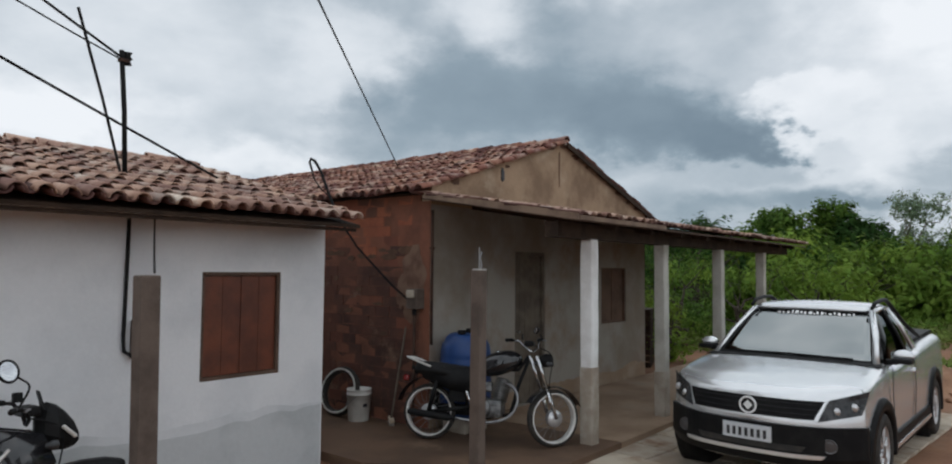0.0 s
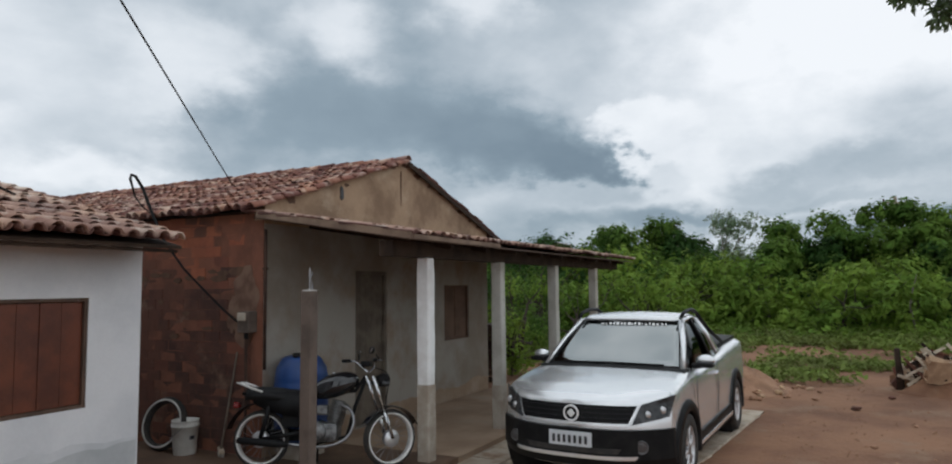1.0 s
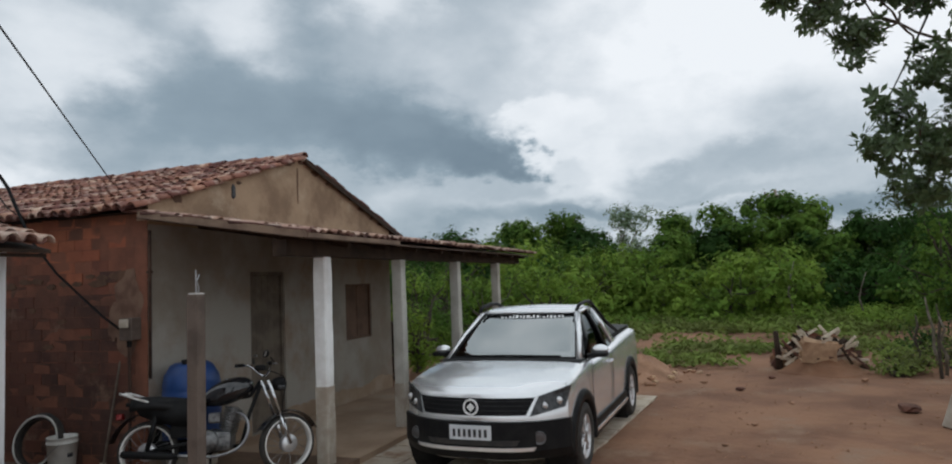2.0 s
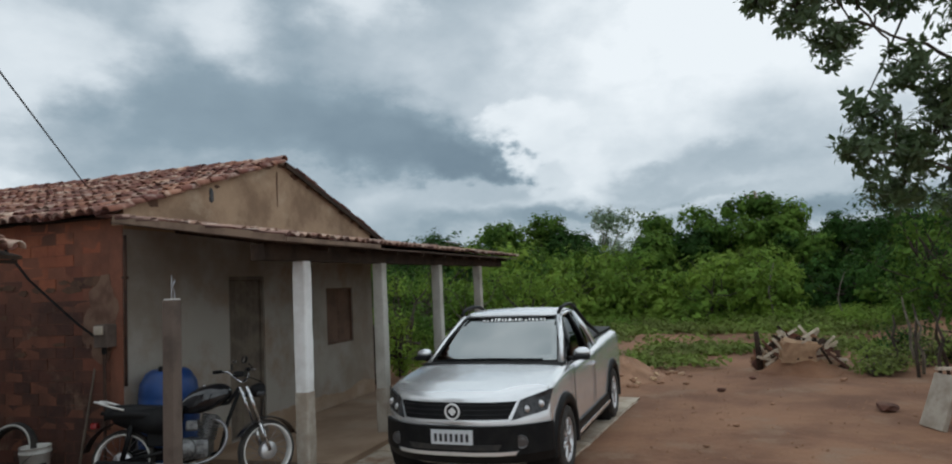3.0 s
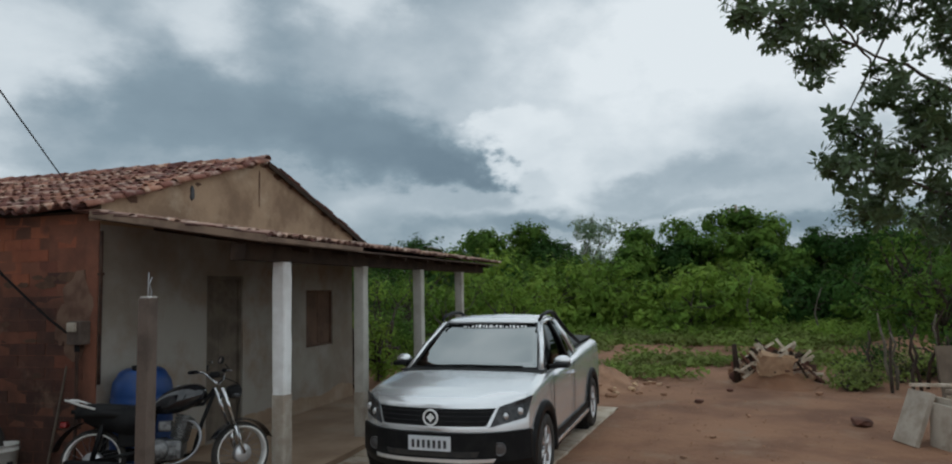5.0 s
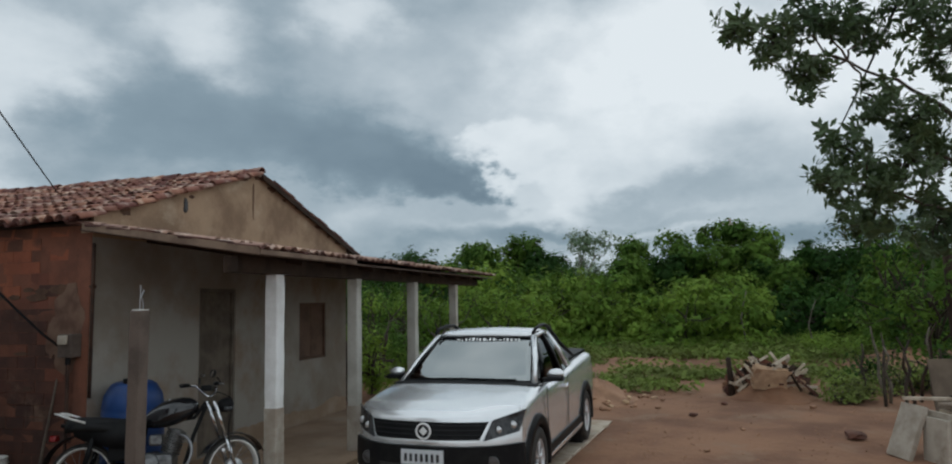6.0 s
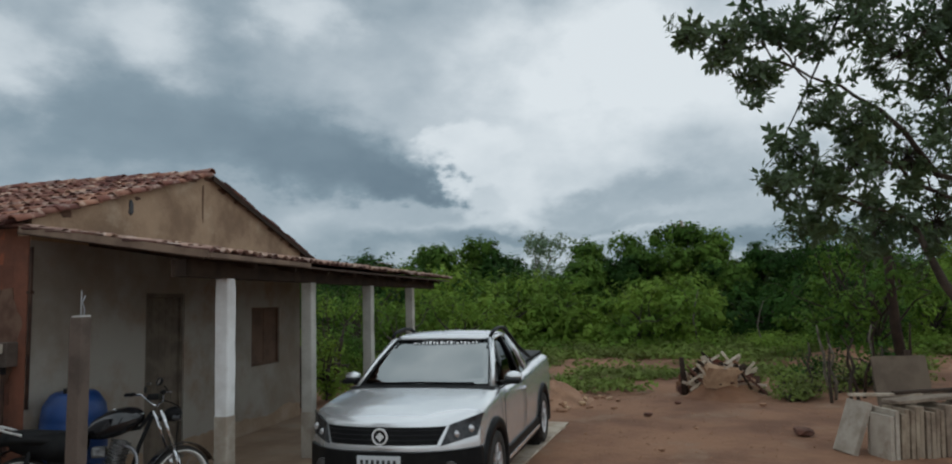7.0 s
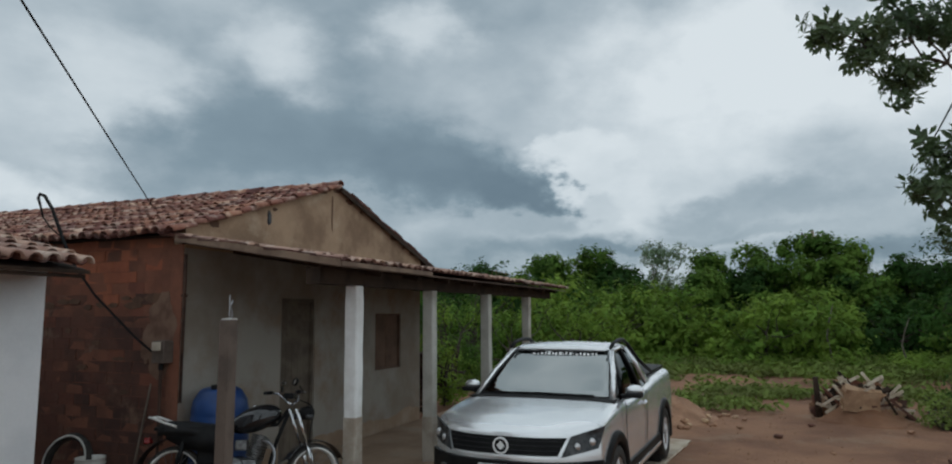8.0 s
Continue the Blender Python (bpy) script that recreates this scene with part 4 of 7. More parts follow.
    part("mark", lathe([(0.0, 0.0), (0.040, 0.0), (0.040, 0.010), (0.026, 0.012), (0.026, 0.009), (0.0, 0.009)], at_badge, 4), M_DECAL, badge)
    for sg in (1, -1):
        pts = [(0.53 * sg, 0.640), (0.80 * sg, 0.700), (0.842 * sg, 0.885), (0.60 * sg, 0.812)]
        lamp = front_patch("headlight", pts, 0.016, M_LAMP, car, "clear wedge headlight")
        for yy in (0.64, 0.75):
            part("reflector", lathe([(0.0, 0.010), (0.018, 0.009), (0.026, 0.0), (0.034, 0.0), (0.034, -0.012)], Matrix.Translation((nose_at(yy, 0.745) - 0.016, yy * sg, 0.725 + (yy - 0.64) * 0.3)) @ pose(0, 0, 0, 0, -90, 0), 16), M_ALLOY, lamp, smooth=True)
        fog = part("fog_lamp", lathe([(0.0, 0.004), (0.040, 0.003), (0.052, 0.0), (0.056, 0.006), (0.060, 0.0), (0.060, -0.03)], Matrix.Translation((nose_at(0.61, 0.46) - 0.045, 0.61 * sg, 0.455)) @ pose(0, 0, 0, 0, -90, -12 * sg), 20), M_FOG, car, "round fog lamp", smooth=True)
    front_patch("bumper", [(-0.845, 0.26), (0.845, 0.26), (0.835, 0.60), (-0.835, 0.60)], 0.035, M_BLACK, car, "black plastic bumper", 36, 0.06)
    front_patch("skid_strip", [(-0.56, 0.345), (0.56, 0.345), (0.585, 0.378), (-0.585, 0.378)], 0.052, M_SILVER, car, "silver strip low on the bumper", 20)
    front_patch("air_intake", [(-0.42, 0.395), (0.42, 0.395), (0.45, 0.44), (-0.45, 0.44)], 0.042, M_RUBBER, car)
    plate = front_patch("number_plate", [(-0.20, 0.445), (0.20, 0.445), (0.20, 0.570), (-0.20, 0.570)], 0.055, M_PLATE, car, "pale number plate")
    for i in range(7):
        y = -0.152 + i * 0.0507
        front_patch("plate_bar", [(y - 0.013, 0.470), (y + 0.013, 0.470), (y + 0.013, 0.538), (y - 0.013, 0.538)], 0.060, M_PLATE_INK, plate, n=2, thick=0.004)
    # black lower cladding, arches, sills
    for sg in (1, -1):
        for hub in (WHEEL_F, WHEEL_R):
            rows = []
            for k in range(21):
                a = math.radians(-18) + math.radians(216) * k / 20
                row = []
                for r, o in ((0.345, 0.004), (0.360, 0.030), (0.430, 0.030), (0.455, 0.004)):
                    x, z = hub + r * math.cos(a), TYRE + r * math.sin(a)
                    w = half_width(max(x, 0.3)) if x > 0.34 else 0.82 * (max(x, 0.02) / NOSE) ** (1 / 3.0)
                    row.append((x, sg * (min(w, half_width(max(x, 0.36))) + o), max(z, 0.235)))
                rows.append(row)
            part("wheel_arch", slab_grid(rows, (0, -0.05 * sg, 0)), M_BLACK, car, "black plastic arch trim", smooth=True)
            part("wheel_well", lathe([(0.40, -0.16), (0.40, 0.12)], Matrix.Translation((hub, 0.70 * sg, TYRE)) @ pose(0, 0, 0, 90, 0, 0), 24), M_BLACK, car, smooth=True)
        part("sill", box((WHEEL_F + 0.40, sg * 0.78 if sg < 0 else 0.78, 0.235), (WHEEL_R - 0.40, sg * 0.875, 0.40), 0.02) if sg > 0 else box((WHEEL_F + 0.40, -0.875, 0.235), (WHEEL_R - 0.40, -0.78, 0.40), 0.02), M_BLACK, car, "black sill trim")
        part("sill_strip", box((WHEEL_F + 0.45, min(sg * 0.872, sg * 0.885), 0.275), (WHEEL_R - 0.45, max(sg * 0.872, sg * 0.885), 0.315), 0.004), M_SILVER, car, "silver sill strip")
    # cabin: base and top outlines (x, half-width, z)
    base = {"wf": (1.24, 0.735, 1.005), "bf": (2.55, 0.745, 1.06), "cf": (3.06, 0.735, 1.075), "rr": (3.12, 0.66, 1.085)}
    top = {"wf": (2.02, 0.575, 1.462), "bf": (2.42, 0.565, 1.515), "cf": (2.76, 0.555, 1.50), "rr": (2.82, 0.52, 1.49)}
    part("cabin_core", slab_grid([[(1.55, y, 1.05), (2.08, y * 0.80, 1.40), (2.70, y * 0.80, 1.40), (2.98, y, 1.05)] for y in (-0.60, -0.2, 0.2, 0.60)], (0, 0, -0.02)), M_CAR_IN, car, "dark seats and headlining")
    # windscreen, bowed
    rows = []
    for i in range(7):
        v = i / 6
        row = []
        for j in range(13):
            u = -1 + 2 * j / 12
            b, t = base["wf"], top["wf"]
            row.append((b[0] + (t[0] - b[0]) * v + 0.11 * u * u * (1 - 0.3 * v) - 0.0, u * ((b[1] + (t[1] - b[1]) * v) - 0.02), b[2] + (t[2] - b[2]) * v + 0.02 * math.sin(math.pi * v) + 0.004))
        rows.append(row)
    screen = part("windscreen", slab_grid(rows, (0.004, 0, -0.005)), M_GLASS, car, "windscreen with a white vinyl strip of letters", smooth=True)
    screen.visible_shadow = False

    def on_screen(u, v, lift):
        b, t = base["wf"], top["wf"]
        return Vector((b[0] + (t[0] - b[0]) * v + 0.11 * u * u * (1 - 0.3 * v) - lift * 0.5, u * ((b[1] + (t[1] - b[1]) * v) - 0.02), b[2] + (t[2] - b[2]) * v + 0.02 * math.sin(math.pi * v) + 0.004 + lift))
    rn = random.Random(3)
    u = -0.73
    while u < 0.46:
        wide, h, mid = rn.uniform(0.018, 0.06), rn.choice((0.03, 0.045, 0.075, 0.06)), 0.90 + rn.uniform(-0.012, 0.012)
        part("decal_bar", slab_grid([[on_screen(u, mid - h / 2, 0.006), on_screen(u + wide, mid - h / 2, 0.006)], [on_screen(u + 0.012, mid + h / 2, 0.006), on_screen(u + wide + 0.012, mid + h / 2, 0.006)]], (0.002, 0, -0.003)), M_DECAL, screen)
        u += wide + rn.uniform(0.012, 0.04)
    # blacked-out edge of the glass, widened on one side to paint a dark reflection
    for strip_pts in ([((-1, v), (-0.935, v)) for v in (0, 0.25, 0.5, 0.75, 1)], [((1, v), (0.90, v)) for v in (0, 0.25, 0.5, 0.75, 1)], [((u, 0), (u, 0.065)) for u in (-0.935, -0.6, -0.2, 0.2, 0.6, 0.90)], [((u, 1), (u, 0.965)) for u in (-0.935, -0.5, 0, 0.5, 0.90)]):
        part("glass_edge", slab_grid([[on_screen(a[0], a[1], 0.003), on_screen(c[0], c[1], 0.003)] for a, c in strip_pts], (0.001, 0, -0.002)), M_BLACK, screen, "black ceramic edge, its wide side also painting a dark reflection")
    part("wiper", tube([on_screen(u, 0.045 + 0.03 * (1 - abs(u)), 0.018) for u in (-0.75, -0.4, 0, 0.35, 0.7)], 0.010, 6), M_BLACK, car, "black wiper")
    part("cowl", slab_grid([[(base["wf"][0] - 0.08 + 0.11 * u * u, u * 0.74, 1.012 + 0.02 * (1 - u * u)) for u in (-1, -0.5, 0, 0.5, 1)], [(base["wf"][0] + 0.05 + 0.11 * u * u, u * 0.74, 1.024 + 0.022 * (1 - u * u)) for u in (-1, -0.5, 0, 0.5, 1)]], (0, 0, -0.012)), M_BLACK, car, "black cowl panel")
    # roof
    rows = []
    for x, w, z in ((2.00, 0.56, 1.470), (2.10, 0.57, 1.502), (2.35, 0.575, 1.522), (2.60, 0.568, 1.522), (2.78, 0.55, 1.500), (2.86, 0.525, 1.472)):
        rows.append([(x + 0.10 * (u * u) * (1 if x < 2.05 else 0.3), u * w, z + 0.028 * (1 - u * u) - (0.022 if abs(u) == 1 else 0)) for u in (-1, -0.85, -0.5, 0, 0.5, 0.85, 1)])
    part("roof", slab_grid(rows, (0, 0, -0.035)), M_SILVER, car, smooth=True)
    for sg in (1, -1):
        def strip(a, c, wa, wc, t=0.035):
            a, c = Vector(a), Vector(c)
            return slab_grid([[a - Vector((wa, 0, 0)), a + Vector((wa, 0, 0))], [a.lerp(c, 0.5) + Vector((-(wa + wc) / 2, 0.014 * sg, 0.01)), a.lerp(c, 0.5) + Vector(((wa + wc) / 2, 0.014 * sg, 0.01))], [c - Vector((wc, 0, 0)), c + Vector((wc, 0, 0))]], (0, -t * sg, 0))
        part("pillar", strip((1.36, 0.725 * sg, 1.0), (2.09, 0.565 * sg, 1.48), 0.045, 0.034, 0.045), M_SILVER, car, smooth=True)
        part("pillar", strip((2.50, 0.765 * sg, 1.0), (2.40, 0.57 * sg, 1.495), 0.030, 0.026), M_BLACK, car, smooth=True)
        part("pillar", strip((3.02, 0.745 * sg, 1.04), (2.74, 0.556 * sg, 1.49), 0.11, 0.06), M_SILVER, car, smooth=True)
        for xs in (((1.44, 2.46), (2.08, 2.37)), ((2.54, 2.92), (2.43, 2.68))):
            (b0, b1), (t0, t1) = xs
            rows = []
            for v in (0, 0.5, 1):
                rows.append([((b0 + (b1 - b0) * u) * (1 - v) + (t0 + (t1 - t0) * u) * v, sg * (0.752 * (1 - v) + 0.560 * v + 0.012 * math.sin(math.pi * v)), 1.01 + 0.465 * v) for u in (0, 0.33, 0.66, 1)])
            g = part("side_window", slab_grid(rows, (0, -0.005 * sg, 0)), M_GLASS_SIDE, car, "smoked side glass", smooth=True)
            g.visible_shadow = False
        part("roof_rail", tube([(2.0, 0.553 * sg, 1.498), (2.12, 0.558 * sg, 1.548), (2.38, 0.562 * sg, 1.574), (2.62, 0.558 * sg, 1.568), (2.84, 0.562 * sg, 1.505), (3.18, 0.62 * sg, 1.30), (3.55, 0.70 * sg, 1.13)], [0.018, 0.021, 0.021, 0.021, 0.022, 0.022, 0.02], 8), M_BLACK, car, "black roof rail running down to the bed", smooth=True)
        # door line, handle, mirror
        part("door_seam", tube([(1.42, sg * 0.862, 1.0), (1.40, sg * 0.868, 0.70), (1.46, sg * 0.866, 0.42)], 0.004, 5), M_BLACK, car)
        part("door_seam", tube([(2.50, sg * 0.862, 1.01), (2.52, sg * 0.868, 0.70), (2.46, sg * 0.866, 0.42)], 0.004, 5), M_BLACK, car)
        part("door_handle", tube([(2.26, sg * 0.862, 0.885), (2.30, sg * 0.892, 0.888), (2.40, sg * 0.892, 0.89), (2.44, sg * 0.862, 0.892)], 0.013, 6), M_SILVER, car, smooth=True)
        bm = bmesh.new()
        bmesh.ops.create_uvsphere(bm, u_segments=16, v_segments=10, radius=1.0)
        for v in bm.verts:
            v.co = Vector((v.co.x * 0.055 + (0.015 if v.co.x > 0 else 0), v.co.y * 0.092, v.co.z * (0.058 if v.co.z > 0 else 0.03)))
        mir = part("side_mirror", bm, M_SILVER, car, "silver door mirror", smooth=True)
        mir.location = Vector((1.62, 0.915 * sg, 1.09))
        part("mirror_foot", box((1.54, 0.74 if sg > 0 else -0.88, 1.01), (1.62, 0.88 if sg > 0 else -0.74, 1.055), 0.012), M_BLACK, car)
        part("mirror_skirt", box((1.50, 0.83 if sg > 0 else -1.0, 1.025), (1.655, 1.0 if sg > 0 else -0.83, 1.075), 0.02), M_BLACK, car)
    part("rear_window", slab_grid([[(3.06 - 0.24 * v, u * (0.62 - 0.12 * v), 1.09 + 0.37 * v) for u in (-1, 0, 1)] for v in (0, 0.5, 1)], (-0.005, 0, 0)), M_GLASS_SIDE, car)
    part("bed_cover", slab_grid([[(x, y, z + 0.035 * (1 - abs(y) / 0.72)) for y in (-0.72, -0.4, 0, 0.4, 0.72)] for x, z in ((2.95, 1.105), (3.6, 1.13), (4.42, 1.14))], (0, 0, -0.03)), M_BLACK, car, "black soft bed cover")
    part("roll_bar", tube([(3.22, -0.66, 1.09), (3.20, -0.60, 1.34), (3.18, -0.5, 1.40), (3.18, 0.5, 1.40), (3.20, 0.60, 1.34), (3.22, 0.66, 1.09)], 0.028, 8), M_BLACK, car, "black roll bar behind the cab", smooth=True)
    part("aerial", rod((2.14, 0.0, 1.55), (2.36, 0.0, 1.70), 0.004, 0.002, 6), M_BLACK, car)
    # the cab sits well forward
    for ob in car.children:
        if ob.name.split(".")[0] in ("windscreen", "wiper", "cowl", "roof", "pillar", "side_window", "roof_rail", "side_mirror", "mirror_foot", "mirror_skirt", "door_seam", "door_handle", "rear_window", "cabin_core", "aerial", "roll_bar"):
            ob.location.x -= 0.20
        if ob.name.split(".")[0] in ("windscreen", "wiper", "cowl", "roof", "pillar", "side_window", "roof_rail", "rear_window", "cabin_core"):
            ob.scale.y = 1.06
    # wheels
    for hub in (WHEEL_F, WHEEL_R):
        for sg in (1, -1):
            m = Matrix.Translation((hub, 0.775 * sg, TYRE)) @ pose(0, 0, 0, -90 * sg, 0, 0)
            w = part("wheel", lathe([(0.06, 0.02), (0.06, 0.075), (0.05, 0.085), (0.0, 0.085)], m, 20), M_STEEL, car, smooth=True)
            part("tyre", lathe([(0.205, -0.09), (0.285, -0.10), (0.315, -0.085), (TYRE, -0.055), (TYRE, 0.055), (0.315, 0.085), (0.285, 0.10), (0.215, 0.092), (0.205, 0.08)], m, 32, closed=True), M_RUBBER, w, "dusty black tyre", smooth=True)
            part("rim", lathe([(0.212, -0.08), (0.214, 0.085), (0.200, 0.088), (0.190, 0.05), (0.188, -0.08)], m, 32, closed=True), M_ALLOY, w, smooth=True)
            part("brake_drum", lathe([(0.0, 0.0), (0.15, 0.0), (0.15, -0.05), (0.0, -0.05)], m, 20), M_RUBBER, w)
            for k in range(6):
                a = k * math.tau / 6 + 0.3
                for da in (-0.13, 0.13):
                    p0, p1 = m @ Vector((0.045 * math.cos(a), 0.045 * math.sin(a), 0.07)), m @ Vector((0.20 * math.cos(a + da), 0.20 * math.sin(a + da), 0.066))
                    part("spoke", rod(p0, p1, 0.015, 0.012, 6), M_ALLOY, w)
    return car


pickup()

# ---- motorcycles ----
def flowing(pts, n=5):
    """A smooth run of points through the given ones."""
    p = [Vector(q) for q in pts]
    p = [p[0] * 2 - p[1]] + p + [p[-1] * 2 - p[-2]]
    out = []
    for a, b, c, d in zip(p, p[1:], p[2:], p[3:]):
        for k in range(n):
            u = k / n
            out.append(0.5 * (2 * b + (c - a) * u + (2 * a - 5 * b + 4 * c - d) * u * u + (3 * b - a - 3 * c + d) * u ** 3))
    return out + [p[-2]]


def motorcycle(m, label, white_rims, rack, steer):
    """x forward, y to the left, z up; rear hub at x 0."""
    mc = thing("motorcycle", m, label, "motorcycle", "parked motorcycles")
    R, WB = 0.288, 1.31

    def wheel(c, turn):
        mm = Matrix.Translation(c) @ turn @ pose(0, 0, 0, 90, 0, 0)
        w = part("wheel", lathe([(0.0, 0.055), (0.03, 0.055), (0.062, 0.04), (0.062, -0.04), (0.03, -0.055), (0.0, -0.055)], mm, 20), M_ENGINE, mc, smooth=True)
        part("tyre", lathe([(0.235, -0.034), (0.258, -0.044), (0.278, -0.036), (R, 0.0), (0.278, 0.036), (0.258, 0.044), (0.235, 0.034)], mm, 40, closed=True), M_RUBBER, w, smooth=True)
        part("rim", lathe([(0.232, -0.030), (0.238, -0.044), (0.250, -0.0465), (0.250, 0.0465), (0.238, 0.044), (0.232, 0.030)], mm, 40, closed=True), M_RIMWHITE if white_rims else M_STEEL, w, "white-banded rim" if white_rims else "", smooth=True)
        for k in range(18):
            a = k * math.tau / 18
            side = 0.03 if k % 2 else -0.03
            part("spoke", rod(mm @ Vector((0.055 * math.cos(a + 0.5), 0.055 * math.sin(a + 0.5), side)), mm @ Vector((0.230 * math.cos(a), 0.230 * math.sin(a), 0.0)), 0.0022, seg=4), M_STEEL, w)
        return w
    st = Matrix.Rotation(radians(steer), 4, "Z")
    wheel((0, 0, R), Matrix())
    wheel((WB, 0, R), st)
    pivot = Matrix.Translation((WB, 0, R)) @ st
    for sg in (1, -1):
        part("fork_leg", tube([pivot @ Vector((0.0, 0.075 * sg, 0.0)), pivot @ Vector((-0.10, 0.075 * sg, 0.26))], 0.021, 10), M_CHROME if white_rims else M_BLACK, mc, smooth=True)
        part("fork_tube", tube([pivot @ Vector((-0.10, 0.075 * sg, 0.26)), pivot @ Vector((-0.235, 0.075 * sg, 0.62))], 0.016, 10), M_CHROME if white_rims else M_BLACK, mc, smooth=True)
        part("shock_absorber", tube([(0.02, 0.10 * sg, R + 0.02), (0.10, 0.10 * sg, R + 0.36)], 0.024, 8), M_BLACK, mc, smooth=True)
        part("handlebar", tube([pivot @ Vector((-0.25, 0.02 * sg, 0.66)), pivot @ Vector((-0.25, 0.13 * sg, 0.70)), pivot @ Vector((-0.29, 0.22 * sg, 0.77)), pivot @ Vector((-0.36, 0.36 * sg, 0.775))], 0.011, 8), M_CHROME if white_rims else M_BLACK, mc, smooth=True)
        part("grip", tube([pivot @ Vector((-0.335, 0.28 * sg, 0.776)), pivot @ Vector((-0.365, 0.385 * sg, 0.775))], 0.018, 8), M_BLACK, mc, smooth=True)
        part("lever", tube([pivot @ Vector((-0.30, 0.23 * sg, 0.775)), pivot @ Vector((-0.27, 0.30 * sg, 0.775)), pivot @ Vector((-0.30, 0.38 * sg, 0.77))], 0.006, 6), M_STEEL, mc)
        if sg < 0:
            top = 0.86 if white_rims else 0.985
            mir = part("mirror_stem", tube(flowing([pivot @ Vector((-0.31, 0.23 * sg, 0.785)), pivot @ Vector((-0.27, 0.27 * sg, top - 0.09)), pivot @ Vector((-0.33, 0.31 * sg, top - 0.03))]), 0.006, 6), M_BLACK, mc)
            at = pivot @ Matrix.Translation((-0.38, 0.33 * sg, top + 0.005)) @ (pose(0, 0, 0, 0, -78, 0) if white_rims else pose(0, 0, 0, 72, 0, 25)) @ Matrix.Diagonal((0.6, 0.7, 1, 1) if white_rims else (1.0, 1.15, 1, 1))
            part("mirror", lathe([(0.0, 0.004), (0.048, 0.004), (0.050, 0.012), (0.058, 0.012), (0.060, 0.0), (0.05, -0.012), (0.0, -0.016)], at, 20), M_BLACK, mir, smooth=True)
            part("mirror_glass", lathe([(0.0, 0.008), (0.047, 0.008), (0.047, 0.005), (0.0, 0.005)], at, 20), M_CHROME, mir)
        else:
            part("reservoir", box(pivot @ Vector((-0.30, 0.15, 0.78)), pivot @ Vector((-0.25, 0.20, 0.84)), 0.01), M_BLACK, mc)
        part("indicator", lathe([(0.0, -0.05), (0.02, -0.045), (0.03, -0.01), (0.028, 0.02), (0.0, 0.028)], pivot @ Matrix.Translation((-0.13, 0.17 * sg, 0.545)) @ pose(0, 0, 0, 0, 90, 0), 12), M_LAMP, mc, smooth=True)
        part("footrest", rod((0.62, 0.08 * sg, 0.285), (0.62, 0.30 * sg, 0.285), 0.014, seg=8), M_RUBBER, mc)
        part("side_panel", slab_grid([[(0.06, 0.110 * sg, 0.58), (0.24, 0.130 * sg, 0.53), (0.46, 0.120 * sg, 0.50)], [(-0.06, 0.11 * sg, 0.64), (0.26, 0.140 * sg, 0.62), (0.50, 0.125 * sg, 0.62)], [(-0.12, 0.10 * sg, 0.745), (0.28, 0.125 * sg, 0.76), (0.52, 0.10 * sg, 0.76)]], (0, -0.02 * sg, 0)), M_BLACK, mc, smooth=True)
    part("headlight", lathe([(0.0, 0.075), (0.06, 0.068), (0.085, 0.045), (0.09, 0.02), (0.07, -0.06), (0.03, -0.09), (0.0, -0.09)], pivot @ Matrix.Translation((-0.095, 0, 0.575)) @ pose(0, 0, 0, 0, 86, 0) @ Matrix.Scale(0.8, 4), 24), M_BLACK, mc, "round headlight in a black shell", smooth=True)
    part("headlight_lens", lathe([(0.0, 0.022), (0.05, 0.016), (0.078, 0.0), (0.0, -0.004)], pivot @ Matrix.Translation((-0.036, 0, 0.578)) @ pose(0, 0, 0, 0, 86, 0) @ Matrix.Scale(0.8, 4), 24), M_LAMP, mc, smooth=True)
    part("instrument_cluster", box((WB - 0.30, -0.10, 1.0), (WB - 0.20, 0.10, 1.06), 0.02), M_BLACK, mc)
    part("front_mudguard", slab_grid([[tuple(pivot @ Vector((0.325 * math.cos(a), y, 0.325 * math.sin(a) - 0.012 * (abs(y) > 0.04)))) for y in (-0.062, -0.045, 0, 0.045, 0.062)] for a in [radians(25 + 12.5 * k) for k in range(11)]], (0, 0, -0.006)), M_TANK, mc, smooth=True)
    part("rear_mudguard", slab_grid([[(0.35 * math.cos(a), y, R + 0.35 * math.sin(a) + 0.02) for y in (-0.075, -0.05, 0, 0.05, 0.075)] for a in [radians(70 + 12 * k) for k in range(9)]], (0, 0, -0.006)), M_BLACK, mc, smooth=True)
    part("tail_light", box((-0.30, -0.05, 0.60), (-0.24, 0.05, 0.66), 0.015), material("red_lens", (0.25, 0.01, 0.01), rough=0.2, bump=0), mc, "red tail light")
    # tank and seat as stretched, waisted shells
    bm = bmesh.new()
    bmesh.ops.create_uvsphere(bm, u_segments=24, v_segments=14, radius=1.0)
    for v in bm.verts:
        x, y, z = v.co
        y *= 0.145 * (1.0 - 0.42 * smooth_step(-x, -0.2, 1.0))
        z = z * 0.13 if z > 0 else z * 0.10
        v.co = Vector((0.74 + x * 0.25, y, 0.80 + z * 1.1 + 0.06 * x))
    part("fuel_tank", bm, M_TANK, mc, "glossy black fuel tank", smooth=True)
    part("tank_cap", lathe([(0.0, 0.015), (0.035, 0.012), (0.04, 0.0)], Matrix.Translation((0.74, 0, 0.93)), 16), M_CHROME, mc, smooth=True)
    rows = []
